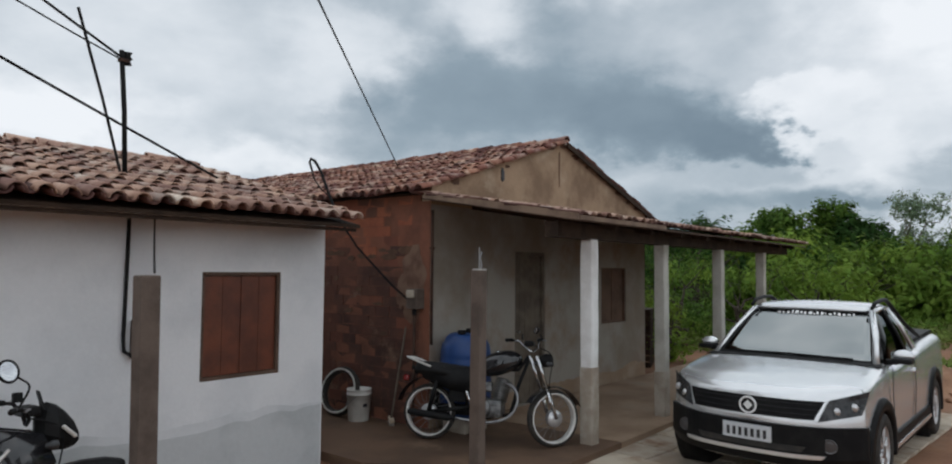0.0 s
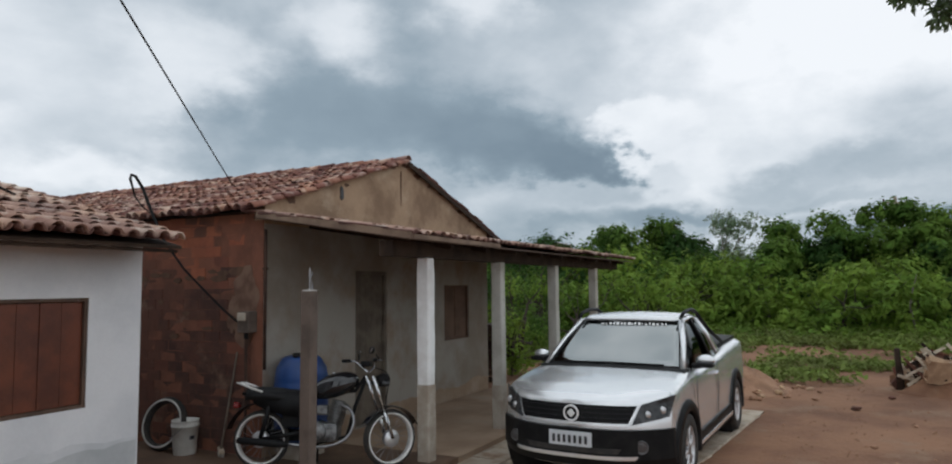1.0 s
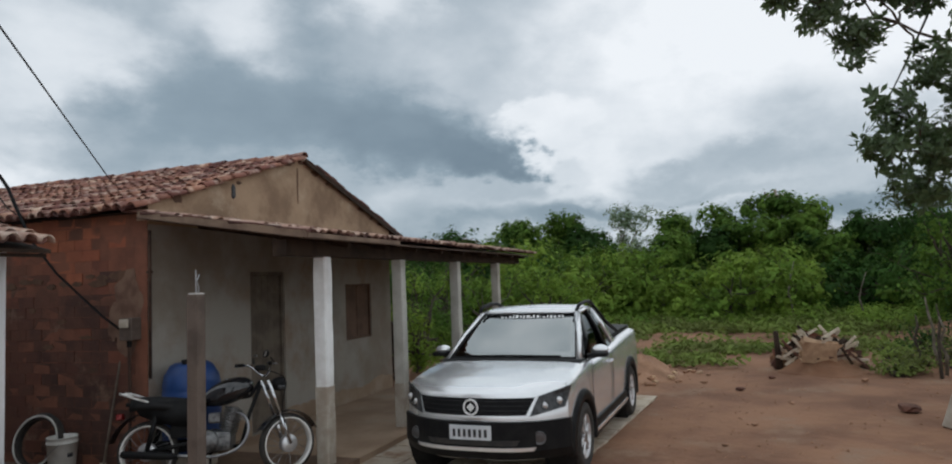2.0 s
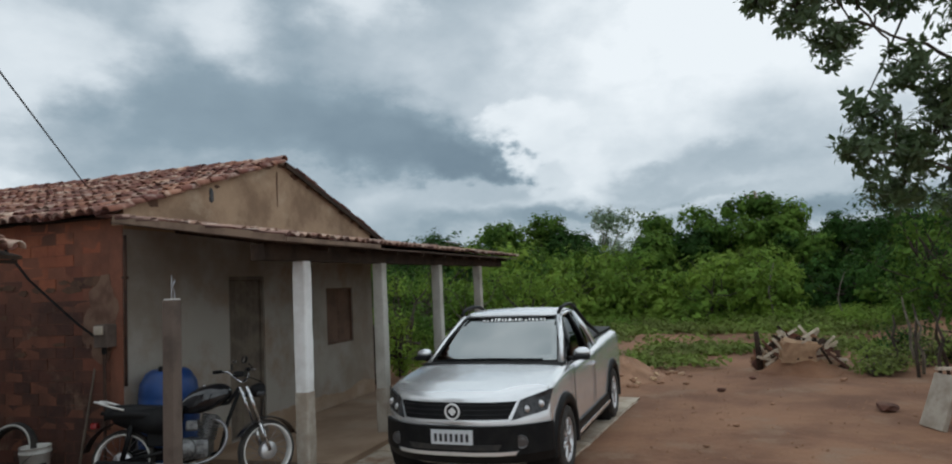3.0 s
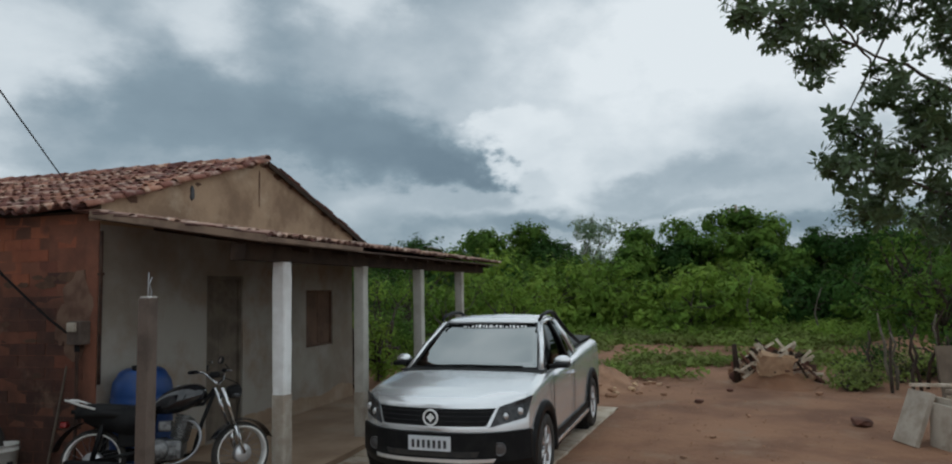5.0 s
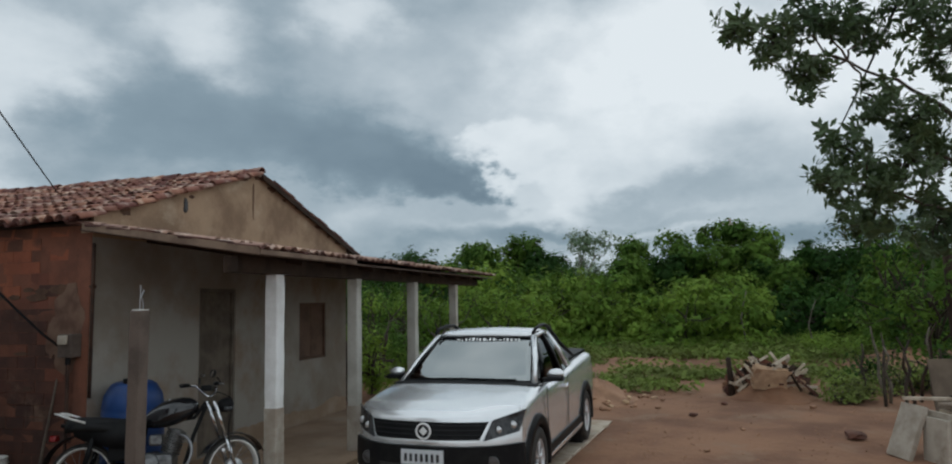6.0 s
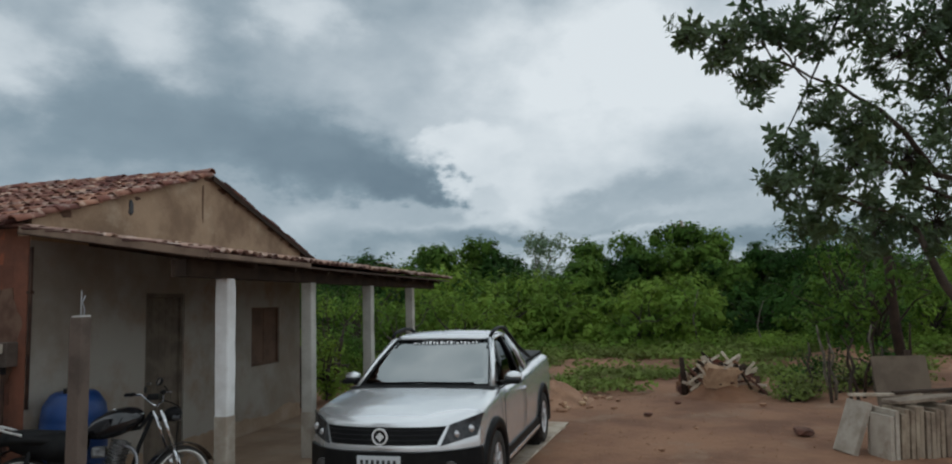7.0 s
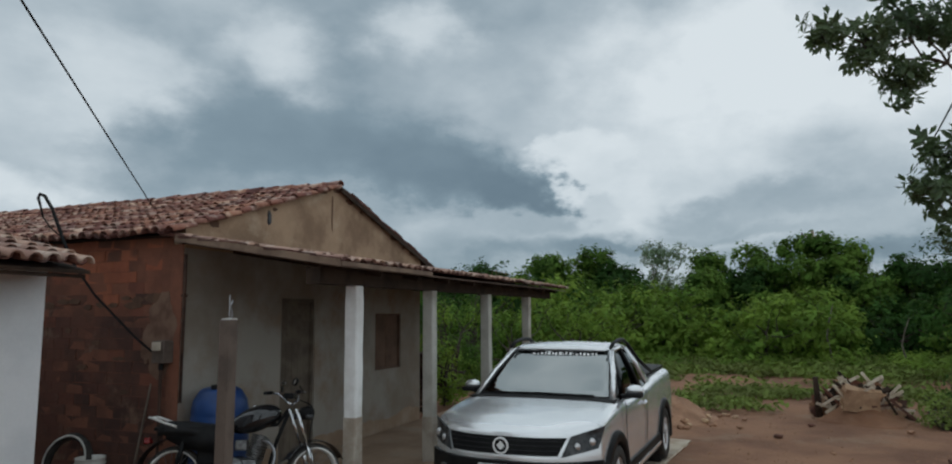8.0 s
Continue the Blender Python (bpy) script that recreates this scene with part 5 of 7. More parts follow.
    for x, w, z in ((-0.16, 0.085, 0.80), (-0.08, 0.11, 0.815), (0.08, 0.125, 0.81), (0.25, 0.13, 0.79), (0.40, 0.115, 0.775), (0.50, 0.085, 0.785)):
        rows.append([(x, u * w, z - 0.05 * u * u * (1 if abs(u) < 1 else 1.5)) for u in (-1, -0.7, -0.3, 0.3, 0.7, 1)])
    part("seat", slab_grid(rows, (0, 0, -0.055)), M_SEAT, mc, "black vinyl seat", smooth=True)
    part("frame_tube", tube([(WB - 0.26, 0, 0.86), (WB - 0.36, 0, 0.60), (WB - 0.44, 0, 0.30), (0.55, 0, 0.24), (0.40, 0, 0.36), (0.42, 0, 0.70)], 0.019, 8), M_BLACK, mc, smooth=True)
    part("frame_tube", tube([(WB - 0.26, 0, 0.90), (0.95, 0, 0.76), (0.42, 0, 0.70), (0.0, 0, 0.72), (-0.22, 0, 0.74)], 0.019, 8), M_BLACK, mc, smooth=True)
    part("swing_arm", tube([(0.0, -0.09, R), (0.45, -0.09, 0.36)], 0.02, 8), M_BLACK, mc, smooth=True)
    part("chain_case", box((0.0, 0.085, R - 0.03), (0.46, 0.105, R + 0.085), 0.012), M_BLACK, mc)
    part("crankcase", box((0.46, -0.13, 0.26), (0.80, 0.13, 0.45), 0.05), M_ENGINE, mc, "cast alloy engine case")
    part("clutch_cover", lathe([(0.0, 0.045), (0.08, 0.04), (0.105, 0.015), (0.11, 0.0)], Matrix.Translation((0.58, -0.125, 0.36)) @ pose(0, 0, 0, 90, 0, 0), 20), M_ENGINE, mc, smooth=True)
    part("clutch_cover", lathe([(0.0, 0.045), (0.07, 0.04), (0.095, 0.015), (0.10, 0.0)], Matrix.Translation((0.58, 0.125, 0.36)) @ pose(0, 0, 0, -90, 0, 0), 20), M_ENGINE, mc, smooth=True)
    cyl = rod((0.74, 0, 0.42), (0.80, 0, 0.66), 0.055, seg=14)
    cylinder = part("cylinder", cyl, M_ENGINE, mc, "finned cylinder")
    for k in range(8):
        f = k / 7
        part("cooling_fin", rod((0.745 + 0.05 * f, 0, 0.45 + 0.19 * f), (0.748 + 0.05 * f, 0, 0.458 + 0.19 * f), 0.092, seg=16), M_ENGINE, cylinder)
    part("battery_box", box((0.22, -0.085, 0.40), (0.40, 0.085, 0.60), 0.02), M_BLACK, mc)
    part("air_filter", lathe([(0.0, 0.05), (0.055, 0.045), (0.065, 0.0), (0.055, -0.045), (0.0, -0.05)], Matrix.Translation((0.47, -0.06, 0.55)) @ pose(0, 0, 0, 90, 0, 0), 16), M_ENGINE, mc, smooth=True)
    part("front_hub_plate", lathe([(0.0, 0.070), (0.075, 0.064), (0.085, 0.05), (0.085, 0.0), (0.0, 0.0)], pivot @ pose(0, 0, 0, 90, 0, 0), 18), M_ALLOY, mc, smooth=True)
    part("rear_hub_plate", lathe([(0.0, 0.070), (0.075, 0.064), (0.085, 0.05), (0.085, 0.0), (0.0, 0.0)], Matrix.Translation((0, 0, R)) @ pose(0, 0, 0, 90, 0, 0), 18), M_ALLOY, mc, smooth=True)
    part("brake_cable", tube(flowing([pivot @ Vector((-0.28, -0.12, 0.72)), pivot @ Vector((-0.08, -0.11, 0.62)), pivot @ Vector((-0.10, -0.10, 0.35)), pivot @ Vector((-0.05, -0.09, 0.08))]), 0.005, 5), M_CABLE, mc)
    part("carburettor", box((0.56, -0.05, 0.52), (0.68, 0.05, 0.62), 0.02), M_ENGINE, mc)
    part("exhaust_pipe", tube(flowing([(0.82, -0.04, 0.62), (0.92, -0.08, 0.57), (0.96, -0.11, 0.44), (0.88, -0.13, 0.29), (0.66, -0.15, 0.22), (0.30, -0.16, 0.25)]), 0.015, 10), M_STEEL, mc, "chromed exhaust", smooth=True)
    part("silencer", tube([(0.32, -0.16, 0.245), (0.24, -0.165, 0.25), (-0.16, -0.17, 0.29), (-0.19, -0.17, 0.295)], [0.022, 0.036, 0.038, 0.025], 14), M_BLACK if white_rims else M_CHROME, mc, smooth=True)
    part("kick_starter", tube([(0.50, -0.14, 0.36), (0.47, -0.19, 0.44), (0.44, -0.20, 0.52), (0.46, -0.26, 0.53)], 0.009, 6), M_CHROME, mc)
    part("side_stand", tube([(0.55, 0.12, 0.26), (0.52, 0.24, 0.012)], 0.012, 6), M_BLACK, mc)
    if not white_rims:
        bm = bmesh.new()
        bmesh.ops.create_uvsphere(bm, u_segments=10, v_segments=7, radius=1.0)
        for v in bm.verts:
            v.co = pivot @ Vector((-0.10 + v.co.x * (0.13 if v.co.x > 0 else 0.12), v.co.y * 0.125 * (1 - 0.45 * max(v.co.x, 0)), 0.60 + v.co.z * (0.16 if v.co.z > 0 else 0.11) * (1 - 0.25 * v.co.x) - 0.05 * v.co.x))
        cowl = part("headlight_cowl", bm, M_BLACK, mc, "black angular headlight cowl with a pale flash")
        part("visor", slab_grid([[tuple(pivot @ Vector((-0.16, y, 0.70))) for y in (-0.07, 0, 0.07)], [tuple(pivot @ Vector((-0.20, y * 0.6, 0.85))) for y in (-0.07, 0, 0.07)]], (0.012, 0, 0)), M_BLACK, cowl)
        part("flash", tube([pivot @ Vector((-0.08, -0.125, 0.64)), pivot @ Vector((-0.04, -0.115, 0.60)), pivot @ Vector((-0.01, -0.10, 0.57))], 0.012, 6), M_RIMWHITE, cowl)
        part("beak_mudguard", slab_grid([[tuple(pivot @ Vector((x, y, z - 0.03 * (abs(y) > 0.05)))) for y in (-0.075, -0.05, 0, 0.05, 0.075)] for x, z in ((-0.22, 0.36), (-0.10, 0.39), (0.05, 0.405), (0.18, 0.40), (0.27, 0.375))], (0, 0, -0.008)), M_BLACK, mc, "black beak mudguard", smooth=True)
        for sg in (1, -1):
            part("tank_shroud", slab_grid([[(0.58, 0.15 * sg, 0.60), (0.85, 0.19 * sg, 0.52), (1.08, 0.18 * sg, 0.56)], [(0.56, 0.18 * sg, 0.76), (0.86, 0.225 * sg, 0.74), (1.17, 0.18 * sg, 0.74)], [(0.58, 0.14 * sg, 0.94), (0.85, 0.16 * sg, 0.97), (1.12, 0.12 * sg, 0.90)]], (0, -0.03 * sg, 0)), M_TANK, mc, "black tank shroud", smooth=True)
        for k, x in enumerate((0.66, 0.73, 0.80, 0.88)):
            part("tank_mark", tube([(x, -0.222, 0.80), (x + 0.05, -0.205, 0.85)], 0.009, 6), M_RIMWHITE, mc)
    if rack:
        for sg in (1, -1):
            part("rack_rail", tube([(0.02, 0.11 * sg, 0.76), (-0.10, 0.12 * sg, 0.80), (-0.22, 0.10 * sg, 0.845), (-0.26, 0.06 * sg, 0.85)], 0.011, 8), M_RIMWHITE, mc, "pale grab rail", smooth=True)
        part("rack_plate", slab_grid([[(-0.19, y, 0.832) for y in (-0.09, 0.09)], [(-0.26, y, 0.852) for y in (-0.06, 0.06)]], (0, 0, -0.012)), M_RIMWHITE, mc)
    return mc


def bike_pose(rear, front, lean, z):
    d = Vector((front[0] - rear[0], front[1] - rear[1], 0))
    yaw = math.degrees(math.atan2(d.y, d.x))
    return Matrix.Translation((rear[0], rear[1], z)) @ Matrix.Rotation(radians(yaw), 4, "Z") @ Matrix.Rotation(radians(lean), 4, "X")


motorcycle(bike_pose((4.21, 5.03), (4.78, 3.88), -7, 0.08), "black motorcycle with white-banded wheels on its stand", True, True, 36)
motorcycle(bike_pose((-0.74, 4.60), (0.565, 4.50), -5, 0.0), "all-black motorcycle parked along the white wall", False, False, -6)

# ---- small things round the houses ----
# blue drum on a low block
block = part("concrete_block", box((-0.2, -0.16, 0), (0.2, 0.16, 0.17), 0.01), M_SLAB)
block.location = Vector((4.80, 5.02, 0.08))
tagged(block, "rough concrete block under the blue drum", "block")
drum = thing("plastic_drum", pose(4.80, 5.02, 0.25, 0, 0, 20), "blue plastic drum with black bungs beside the porch wall", "drum")
part("shell", lathe([(0.0, 0.0), (0.26, 0.0), (0.285, 0.03), (0.29, 0.28), (0.282, 0.30), (0.29, 0.32), (0.29, 0.62), (0.282, 0.64), (0.288, 0.66), (0.27, 0.78), (0.21, 0.88), (0.17, 0.905), (0.0, 0.90)], None, 36), M_BLUE, drum, smooth=True)
for a in (0.0, math.pi):
    part("bung", lathe([(0.045, 0.88), (0.048, 0.945), (0.03, 0.95), (0.0, 0.95)], Matrix.Translation((0.13 * math.cos(a), 0.13 * math.sin(a), 0)), 14), M_BLACK, drum, "black screw bung", smooth=True)
# white pail
pail = thing("bucket", pose(4.33, 6.28, 0.08, 0, 0, 40), "white plastic pail standing by the brick wall", "bucket")
part("shell", lathe([(0.0, 0.01), (0.118, 0.0), (0.122, 0.01), (0.140, 0.30), (0.150, 0.302), (0.150, 0.32), (0.141, 0.322), (0.143, 0.36), (0.148, 0.362), (0.147, 0.37), (0.135, 0.37), (0.115, 0.03), (0.0, 0.025)], None, 28), M_PAIL, pail, smooth=True)
part("handle", tube([(0.150 * math.cos(a), 0.150 * math.sin(a), 0.31 - 0.13 * math.sin(a)) for a in [math.pi * k / 12 for k in range(13)]], 0.004, 6), M_STEEL, pail, "wire handle")
part("label", slab_grid([[(0.138 * math.cos(a), 0.138 * math.sin(a), z) for a in (-2.6, -2.4, -2.2)] for z in (0.17, 0.21)], (0.006, 0.006, 0)), M_PLATE_INK, pail, "dark printed mark")
# old tyre with a white wall, leaning
tyre = thing("old_tyre", pose(4.36, 6.66, 0.37, 74, 0, -82), "old motorcycle tyre with a white wall leaning in the passage", "tyre")
part("tread", lathe([(0.232, -0.035), (0.26, -0.05), (0.286, -0.036), (0.30, 0.0), (0.286, 0.036), (0.26, 0.05), (0.232, 0.035)], None, 36, closed=True), M_RUBBER, tyre, smooth=True)
part("white_wall", lathe([(0.250, 0.050), (0.262, 0.056), (0.274, 0.050), (0.262, 0.050)], None, 36, closed=True), M_PAIL, tyre, "white side wall", smooth=True)
# broom
broom = thing("broom", pose(4.44, 5.84, 0.08), "wooden broom leaning on the brick wall", "broom")
part("stick", rod((0.0, 0.0, 0.06), (0.10, -0.12, 1.12), 0.012, 0.010, 8), M_WOOD_DOOR, broom)
part("head", box((-0.04, -0.03, 0.03), (0.04, 0.03, 0.07), 0.008, turn=Matrix.Rotation(0.9, 4, "Z") @ Matrix.Diagonal((3.2, 1, 1, 1))), M_PLANK, broom)
bm = bmesh.new()
rn = random.Random(2)
for i in range(60):
    x, y = rn.uniform(-0.12, 0.12), rn.uniform(-0.025, 0.025)
    c, s = math.cos(0.9), math.sin(0.9)
    rod((x * c - y * s, x * s + y * c, 0.045), (1.1 * (x * c - y * s), 1.1 * (x * s + y * c), 0.0), 0.002, seg=3, bm=bm)
part("bristles", bm, M_PAIL, broom, "worn pale bristles")
# meter box, conduits and the drooping service cable on the flank
meter = thing("meter_box", pose(4.50, 5.51, 1.55), "grey electricity meter box on the brick corner", "meter")
part("case", box((-0.09, -0.085, -0.13), (0.045, 0.085, 0.10), 0.012), M_POST, meter)
part("cover", box((-0.128, -0.06, 0.0), (-0.102, 0.05, 0.09), 0.01), M_SLAB, meter, "clouded meter window")
part("gland", rod((-0.04, 0.0, -0.13), (-0.04, 0.0, -0.20), 0.025), M_BLACK, meter)
part("conduit", tube([(-0.04, 0.0, -0.19), (-0.035, 0.0, -0.6), (-0.03, 0.01, -1.40)], 0.016, 8), M_RUST, meter, "rusty down pipe")
cable = thing("service_cable", pose(4.40, 6.9, 2.72), "black service conduit drooping from a roof hook to the meter", "cable")
pts = [(4.08, 6.90, 2.98), (4.08, 6.96, 3.12), (4.09, 7.01, 3.20), (4.10, 7.00, 3.245), (4.12, 6.95, 3.22), (4.14, 6.85, 3.08), (4.17, 6.68, 2.72), (4.22, 6.55, 2.45), (4.34, 6.38, 2.14), (4.38, 6.07, 1.88), (4.41, 5.81, 1.67), (4.42, 5.60, 1.54)]
part("conduit", tube(pts, [0.010, 0.013, 0.016, 0.018, 0.019, 0.019, 0.018, 0.015, 0.013, 0.012, 0.012, 0.012], 8), M_CABLE, cable, placed=True, smooth=True)
part("tail", tube([(4.08, 6.90, 2.98), (4.10, 6.80, 2.86), (4.15, 6.72, 2.78)], 0.008, 6), M_CABLE, cable, placed=True)
pipe = thing("corner_pipe", pose(4.525, 5.325, 1.45), "dark drain pipe running down the porch corner", "pipe")
part("pipe", tube([(4.54, 5.318, 2.55), (4.542, 5.316, 2.0), (4.545, 5.318, 1.02)], 0.017, 8), M_RUST, pipe, placed=True, smooth=True)
part("clip", box((4.515, 5.30, 2.1), (4.57, 5.339, 2.13), 0.003), M_RUST, pipe, placed=True)
# switch box and cables of the white house
sw = thing("switch_box", pose(1.27, 5.32, 1.33), "grey switch box with black cables on the white wall", "box")
part("case", box((-0.05, -0.07, -0.15), (0.10, 0.018, 0.14), 0.01), M_POST, sw)
part("cable", tube([(1.18, 5.325, 2.24), (1.175, 5.32, 1.9), (1.165, 5.32, 1.35), (1.17, 5.315, 1.24), (1.24, 5.29, 1.19)], 0.014, 6), M_CABLE, sw, placed=True)
hang = thing("drop_cable", pose(0.9, 4.5, 2.1), "thin black cable from the eave to the post head", "cable")
part("cable", tube(sag((1.36, 5.30, 2.25), (0.64, 3.76, 1.845), 0.06), 0.007, 6), M_CABLE, hang, placed=True)
# mast and stay on the white roof, with wires
mast = thing("service_mast", pose(1.41, 6.0, 2.6), "black iron service mast with insulator on the tiled roof", "mast")
part("tube", tube([(1.43, 6.0, 2.50), (1.40, 6.0, 3.2), (1.36, 6.0, 3.72)], 0.022, 8), M_CABLE, mast, placed=True, smooth=True)
part("insulator", lathe([(0.0, -0.06), (0.035, -0.055), (0.022, -0.02), (0.042, 0.0), (0.022, 0.02), (0.038, 0.05), (0.0, 0.06)], Matrix.Translation((1.41, 6.0, 3.66)), 14), M_CABLE, mast, "dark insulator", placed=True, smooth=True)
part("bracket", box((1.34, 5.97, 3.62), (1.42, 6.03, 3.65), 0.004), M_RUST, mast, placed=True)
stay = thing("antenna_rod", pose(1.39, 5.98, 2.66), "thin slanting iron rod leaning from the roof", "rod")
part("rod", tube([(1.41, 5.96, 2.52), (1.20, 5.97, 3.3), (1.0, 5.98, 3.98)], 0.012, 6), M_CABLE, stay, placed=True)
for nm, a, c, drop, r in (("overhead_wire", (1.36, 6.0, 3.66), (-9.5, 3.0, 9.0), 0.35, 0.011), ("overhead_wire", (1.39, 6.0, 3.63), (-9.5, 3.4, 8.8), 0.7, 0.007), ("overhead_wire", (2.75, 6.5, 2.72), (-7.0, 5.0, 6.4), 0.10, 0.012), ("overhead_wire", (5.53, 6.92, 3.32), (-4.0, -1.0, 4.2), 0.0, 0.007), ("overhead_wire", (60.0, -11.8, 12.4), (9.6, -3.45, 5.9), 0.4, 0.022)):
    w = thing(nm, pose(*a), "black overhead wire sagging away from a roof", "wire", "overhead wires")
    part("wire", tube(sag(a, c, drop, 24), r, 6), M_CABLE, w, placed=True)
# clutter behind the second column
crate = thing("crate_stack", pose(11.6, 6.3, 0, 0, 0, 20), "dark weathered wooden crates stacked beyond the porch", "crate")
for k, (w, h) in enumerate(((0.9, 0.62), (0.75, 0.5))):
    b = 0.62 * k
    for i in range(5):
        z = b + i * h / 5
        part("slat", box((-w / 2, -0.35, z + 0.01), (w / 2, -0.33, z + h / 5 - 0.015), 0.004), M_WOOD_DARK, crate)
        part("slat", box((-w / 2, 0.33, z + 0.01), (w / 2, 0.35, z + h / 5 - 0.015), 0.004), M_WOOD_DARK, crate)
        part("slat", box((-w / 2 - 0.02, -0.33, z + 0.01), (-w / 2, 0.33, z + h / 5 - 0.015), 0.004), M_WOOD_DARK, crate)
        part("slat", box((w / 2, -0.33, z + 0.01), (w / 2 + 0.02, 0.33, z + h / 5 - 0.015), 0.004), M_WOOD_DARK, crate)
    part("lid", box((-w / 2 - 0.02, -0.36, b + h - 0.008), (w / 2 + 0.02, 0.36, b + h + 0.004), 0.003), M_WOOD_DARK, crate)

# ---- the yard: paving, sand, rubble, slabs ----
paving = thing("pavement", pose(9.96, 0.73, 0.0, 0, 0, -6.0), "pale flagstone parking strip, joints full of dirt", "pavement", kind="structure")
part("bed", box((-6.5, 0.03, -0.06), (-0.03, 2.65, 0.004), 0.0), M_DIRT, paving)
rn = random.Random(17)
flag_meshes = []
for k in range(4):
    bm = box((-0.235, -0.215, -0.03), (0.235, 0.215, 0.0), 0.008)
    for v in bm.verts:
        v.co += Vector((rn.uniform(-0.008, 0.008), rn.uniform(-0.008, 0.008), rn.uniform(-0.003, 0.003)))
    me = bpy.data.meshes.new("flagstone")
    bm.to_mesh(me)
    bm.free()
    me.materials.append(M_PAVER)
    flag_meshes.append(me)
for i in range(13):
    for j in range(6):
        f = new("flagstone", flag_meshes[rn.randrange(4)])
        f.parent = paving
        f.matrix_basis = pose(-0.25 - i * 0.495, 0.24 + j * 0.445, 0.022 + rn.uniform(-0.006, 0.005), rn.uniform(-0.8, 0.8), rn.uniform(-0.8, 0.8), rn.uniform(-1.5, 1.5) + 180 * rn.randrange(2))


def heap(name, x, y, rx, ry, h, mat, label, seed, cat):
    bm = bmesh.new()
    n, m = 56, 24
    c0 = bm.verts.new((0, 0, h))
    rings = []
    for j in range(1, m + 1):
        f = j / m
        ring = []
        for k in range(n):
            a = k * math.tau / n
            wob = 1 + 0.22 * noise.noise((math.cos(a) * 1.3 + seed, math.sin(a) * 1.3, 0))
            z = h * (0.5 + 0.5 * math.cos(math.pi * f)) + (0.14 * h + 0.02) * noise.noise((f * rx * math.cos(a) * 3 + seed, f * ry * math.sin(a) * 3, 1)) * (1 - f * 0.8) + 0.035 * noise.noise((f * rx * math.cos(a) * 9, f * ry * math.sin(a) * 9, seed)) * (1 - f * f)
            ring.append(bm.verts.new((rx * f * wob * math.cos(a), ry * f * wob * math.sin(a), max(z, -0.02) if j < m else -0.06)))
        rings.append(ring)
    for k in range(n):
        bm.faces.new((c0, rings[0][k], rings[0][(k + 1) % n]))
        for a, c in zip(rings, rings[1:]):
            bm.faces.new((a[k], c[k], c[(k + 1) % n], a[(k + 1) % n]))
    ob = part(name, bm, mat, smooth=True)
    ob.location = Vector((x, y, 0))
    return tagged(ob, label, cat)


M_SAND = material("orange_sand", (0.38, 0.215, 0.13), (0.25, 0.135, 0.08), rough=0.95, scale=3, fine=60, bump=0.6, bump_scale=12, spread=0.3, depth=0.02)
heap("sand_mound", 12.2, 1.25, 0.95, 0.8, 0.40, M_SAND, "heap of orange building sand behind the pickup", 2.0, "sand")
heap("soil_mound", 13.1, -1.90, 0.85, 0.85, 0.36, M_DIRT, "mound of red soil under the rubble", 5.0, "soil")
heap("soil_mound", 20.5, -6.6, 3.0, 2.2, 0.36, M_DIRT, "bank of red soil near the fence", 8.0, "soil")
heap("soil_mound", 17.2, -9.5, 2.4, 2.2, 0.95, M_SAND, "pinkish bank of soil beside the slabs", 9.0, "soil")
# clods fallen from the sand heap
rn = random.Random(61)
for i in range(26):
    a, q = rn.uniform(1.6, 5.6), rn.uniform(0.55, 1.25)
    s = rn.uniform(0.04, 0.11)
    ob = part("sand_clod", rough_box(s, s * 1.2, s * 0.7, 300 + i, 0.35), M_SAND if i % 3 else M_RUBBLE)
    x, y = 12.2 + q * 1.0 * math.cos(a), 1.25 + q * 0.85 * math.sin(a)
    ob.matrix_basis = pose(x, y, max(0.42 * (0.5 + 0.5 * math.cos(math.pi * min(q, 1))), 0) + s * 0.12, rn.uniform(-20, 20), rn.uniform(-20, 20), rn.uniform(0, 360))
    tagged(ob, "crumbly clod fallen from the sand heap", "clod", "sand clods")
# rubble: leaning shards, sticks, one big pale lump
rn = random.Random(23)
def shard(sx, sy, sz, seed, amount=0.16):
    """A broken angular piece: a box with knocked corners."""
    rq = random.Random(seed)
    bm = box((-sx / 2, -sy / 2, -sz / 2), (sx / 2, sy / 2, sz / 2), min(sx, sy, sz) * 0.12)
    for v in bm.verts:
        v.co += Vector((rq.uniform(-amount, amount) * sx, rq.uniform(-amount, amount) * sy, rq.uniform(-amount, amount) * sz))
    return bm


lump = part("rubble_lump", shard(0.16, 0.50, 0.34, 4, 0.2), M_RUBBLE)
lump.matrix_basis = pose(12.70, -1.86, 0.37, 12, -24, 8)
tagged(lump, "large pale broken lump of masonry on the soil mound", "rubble")
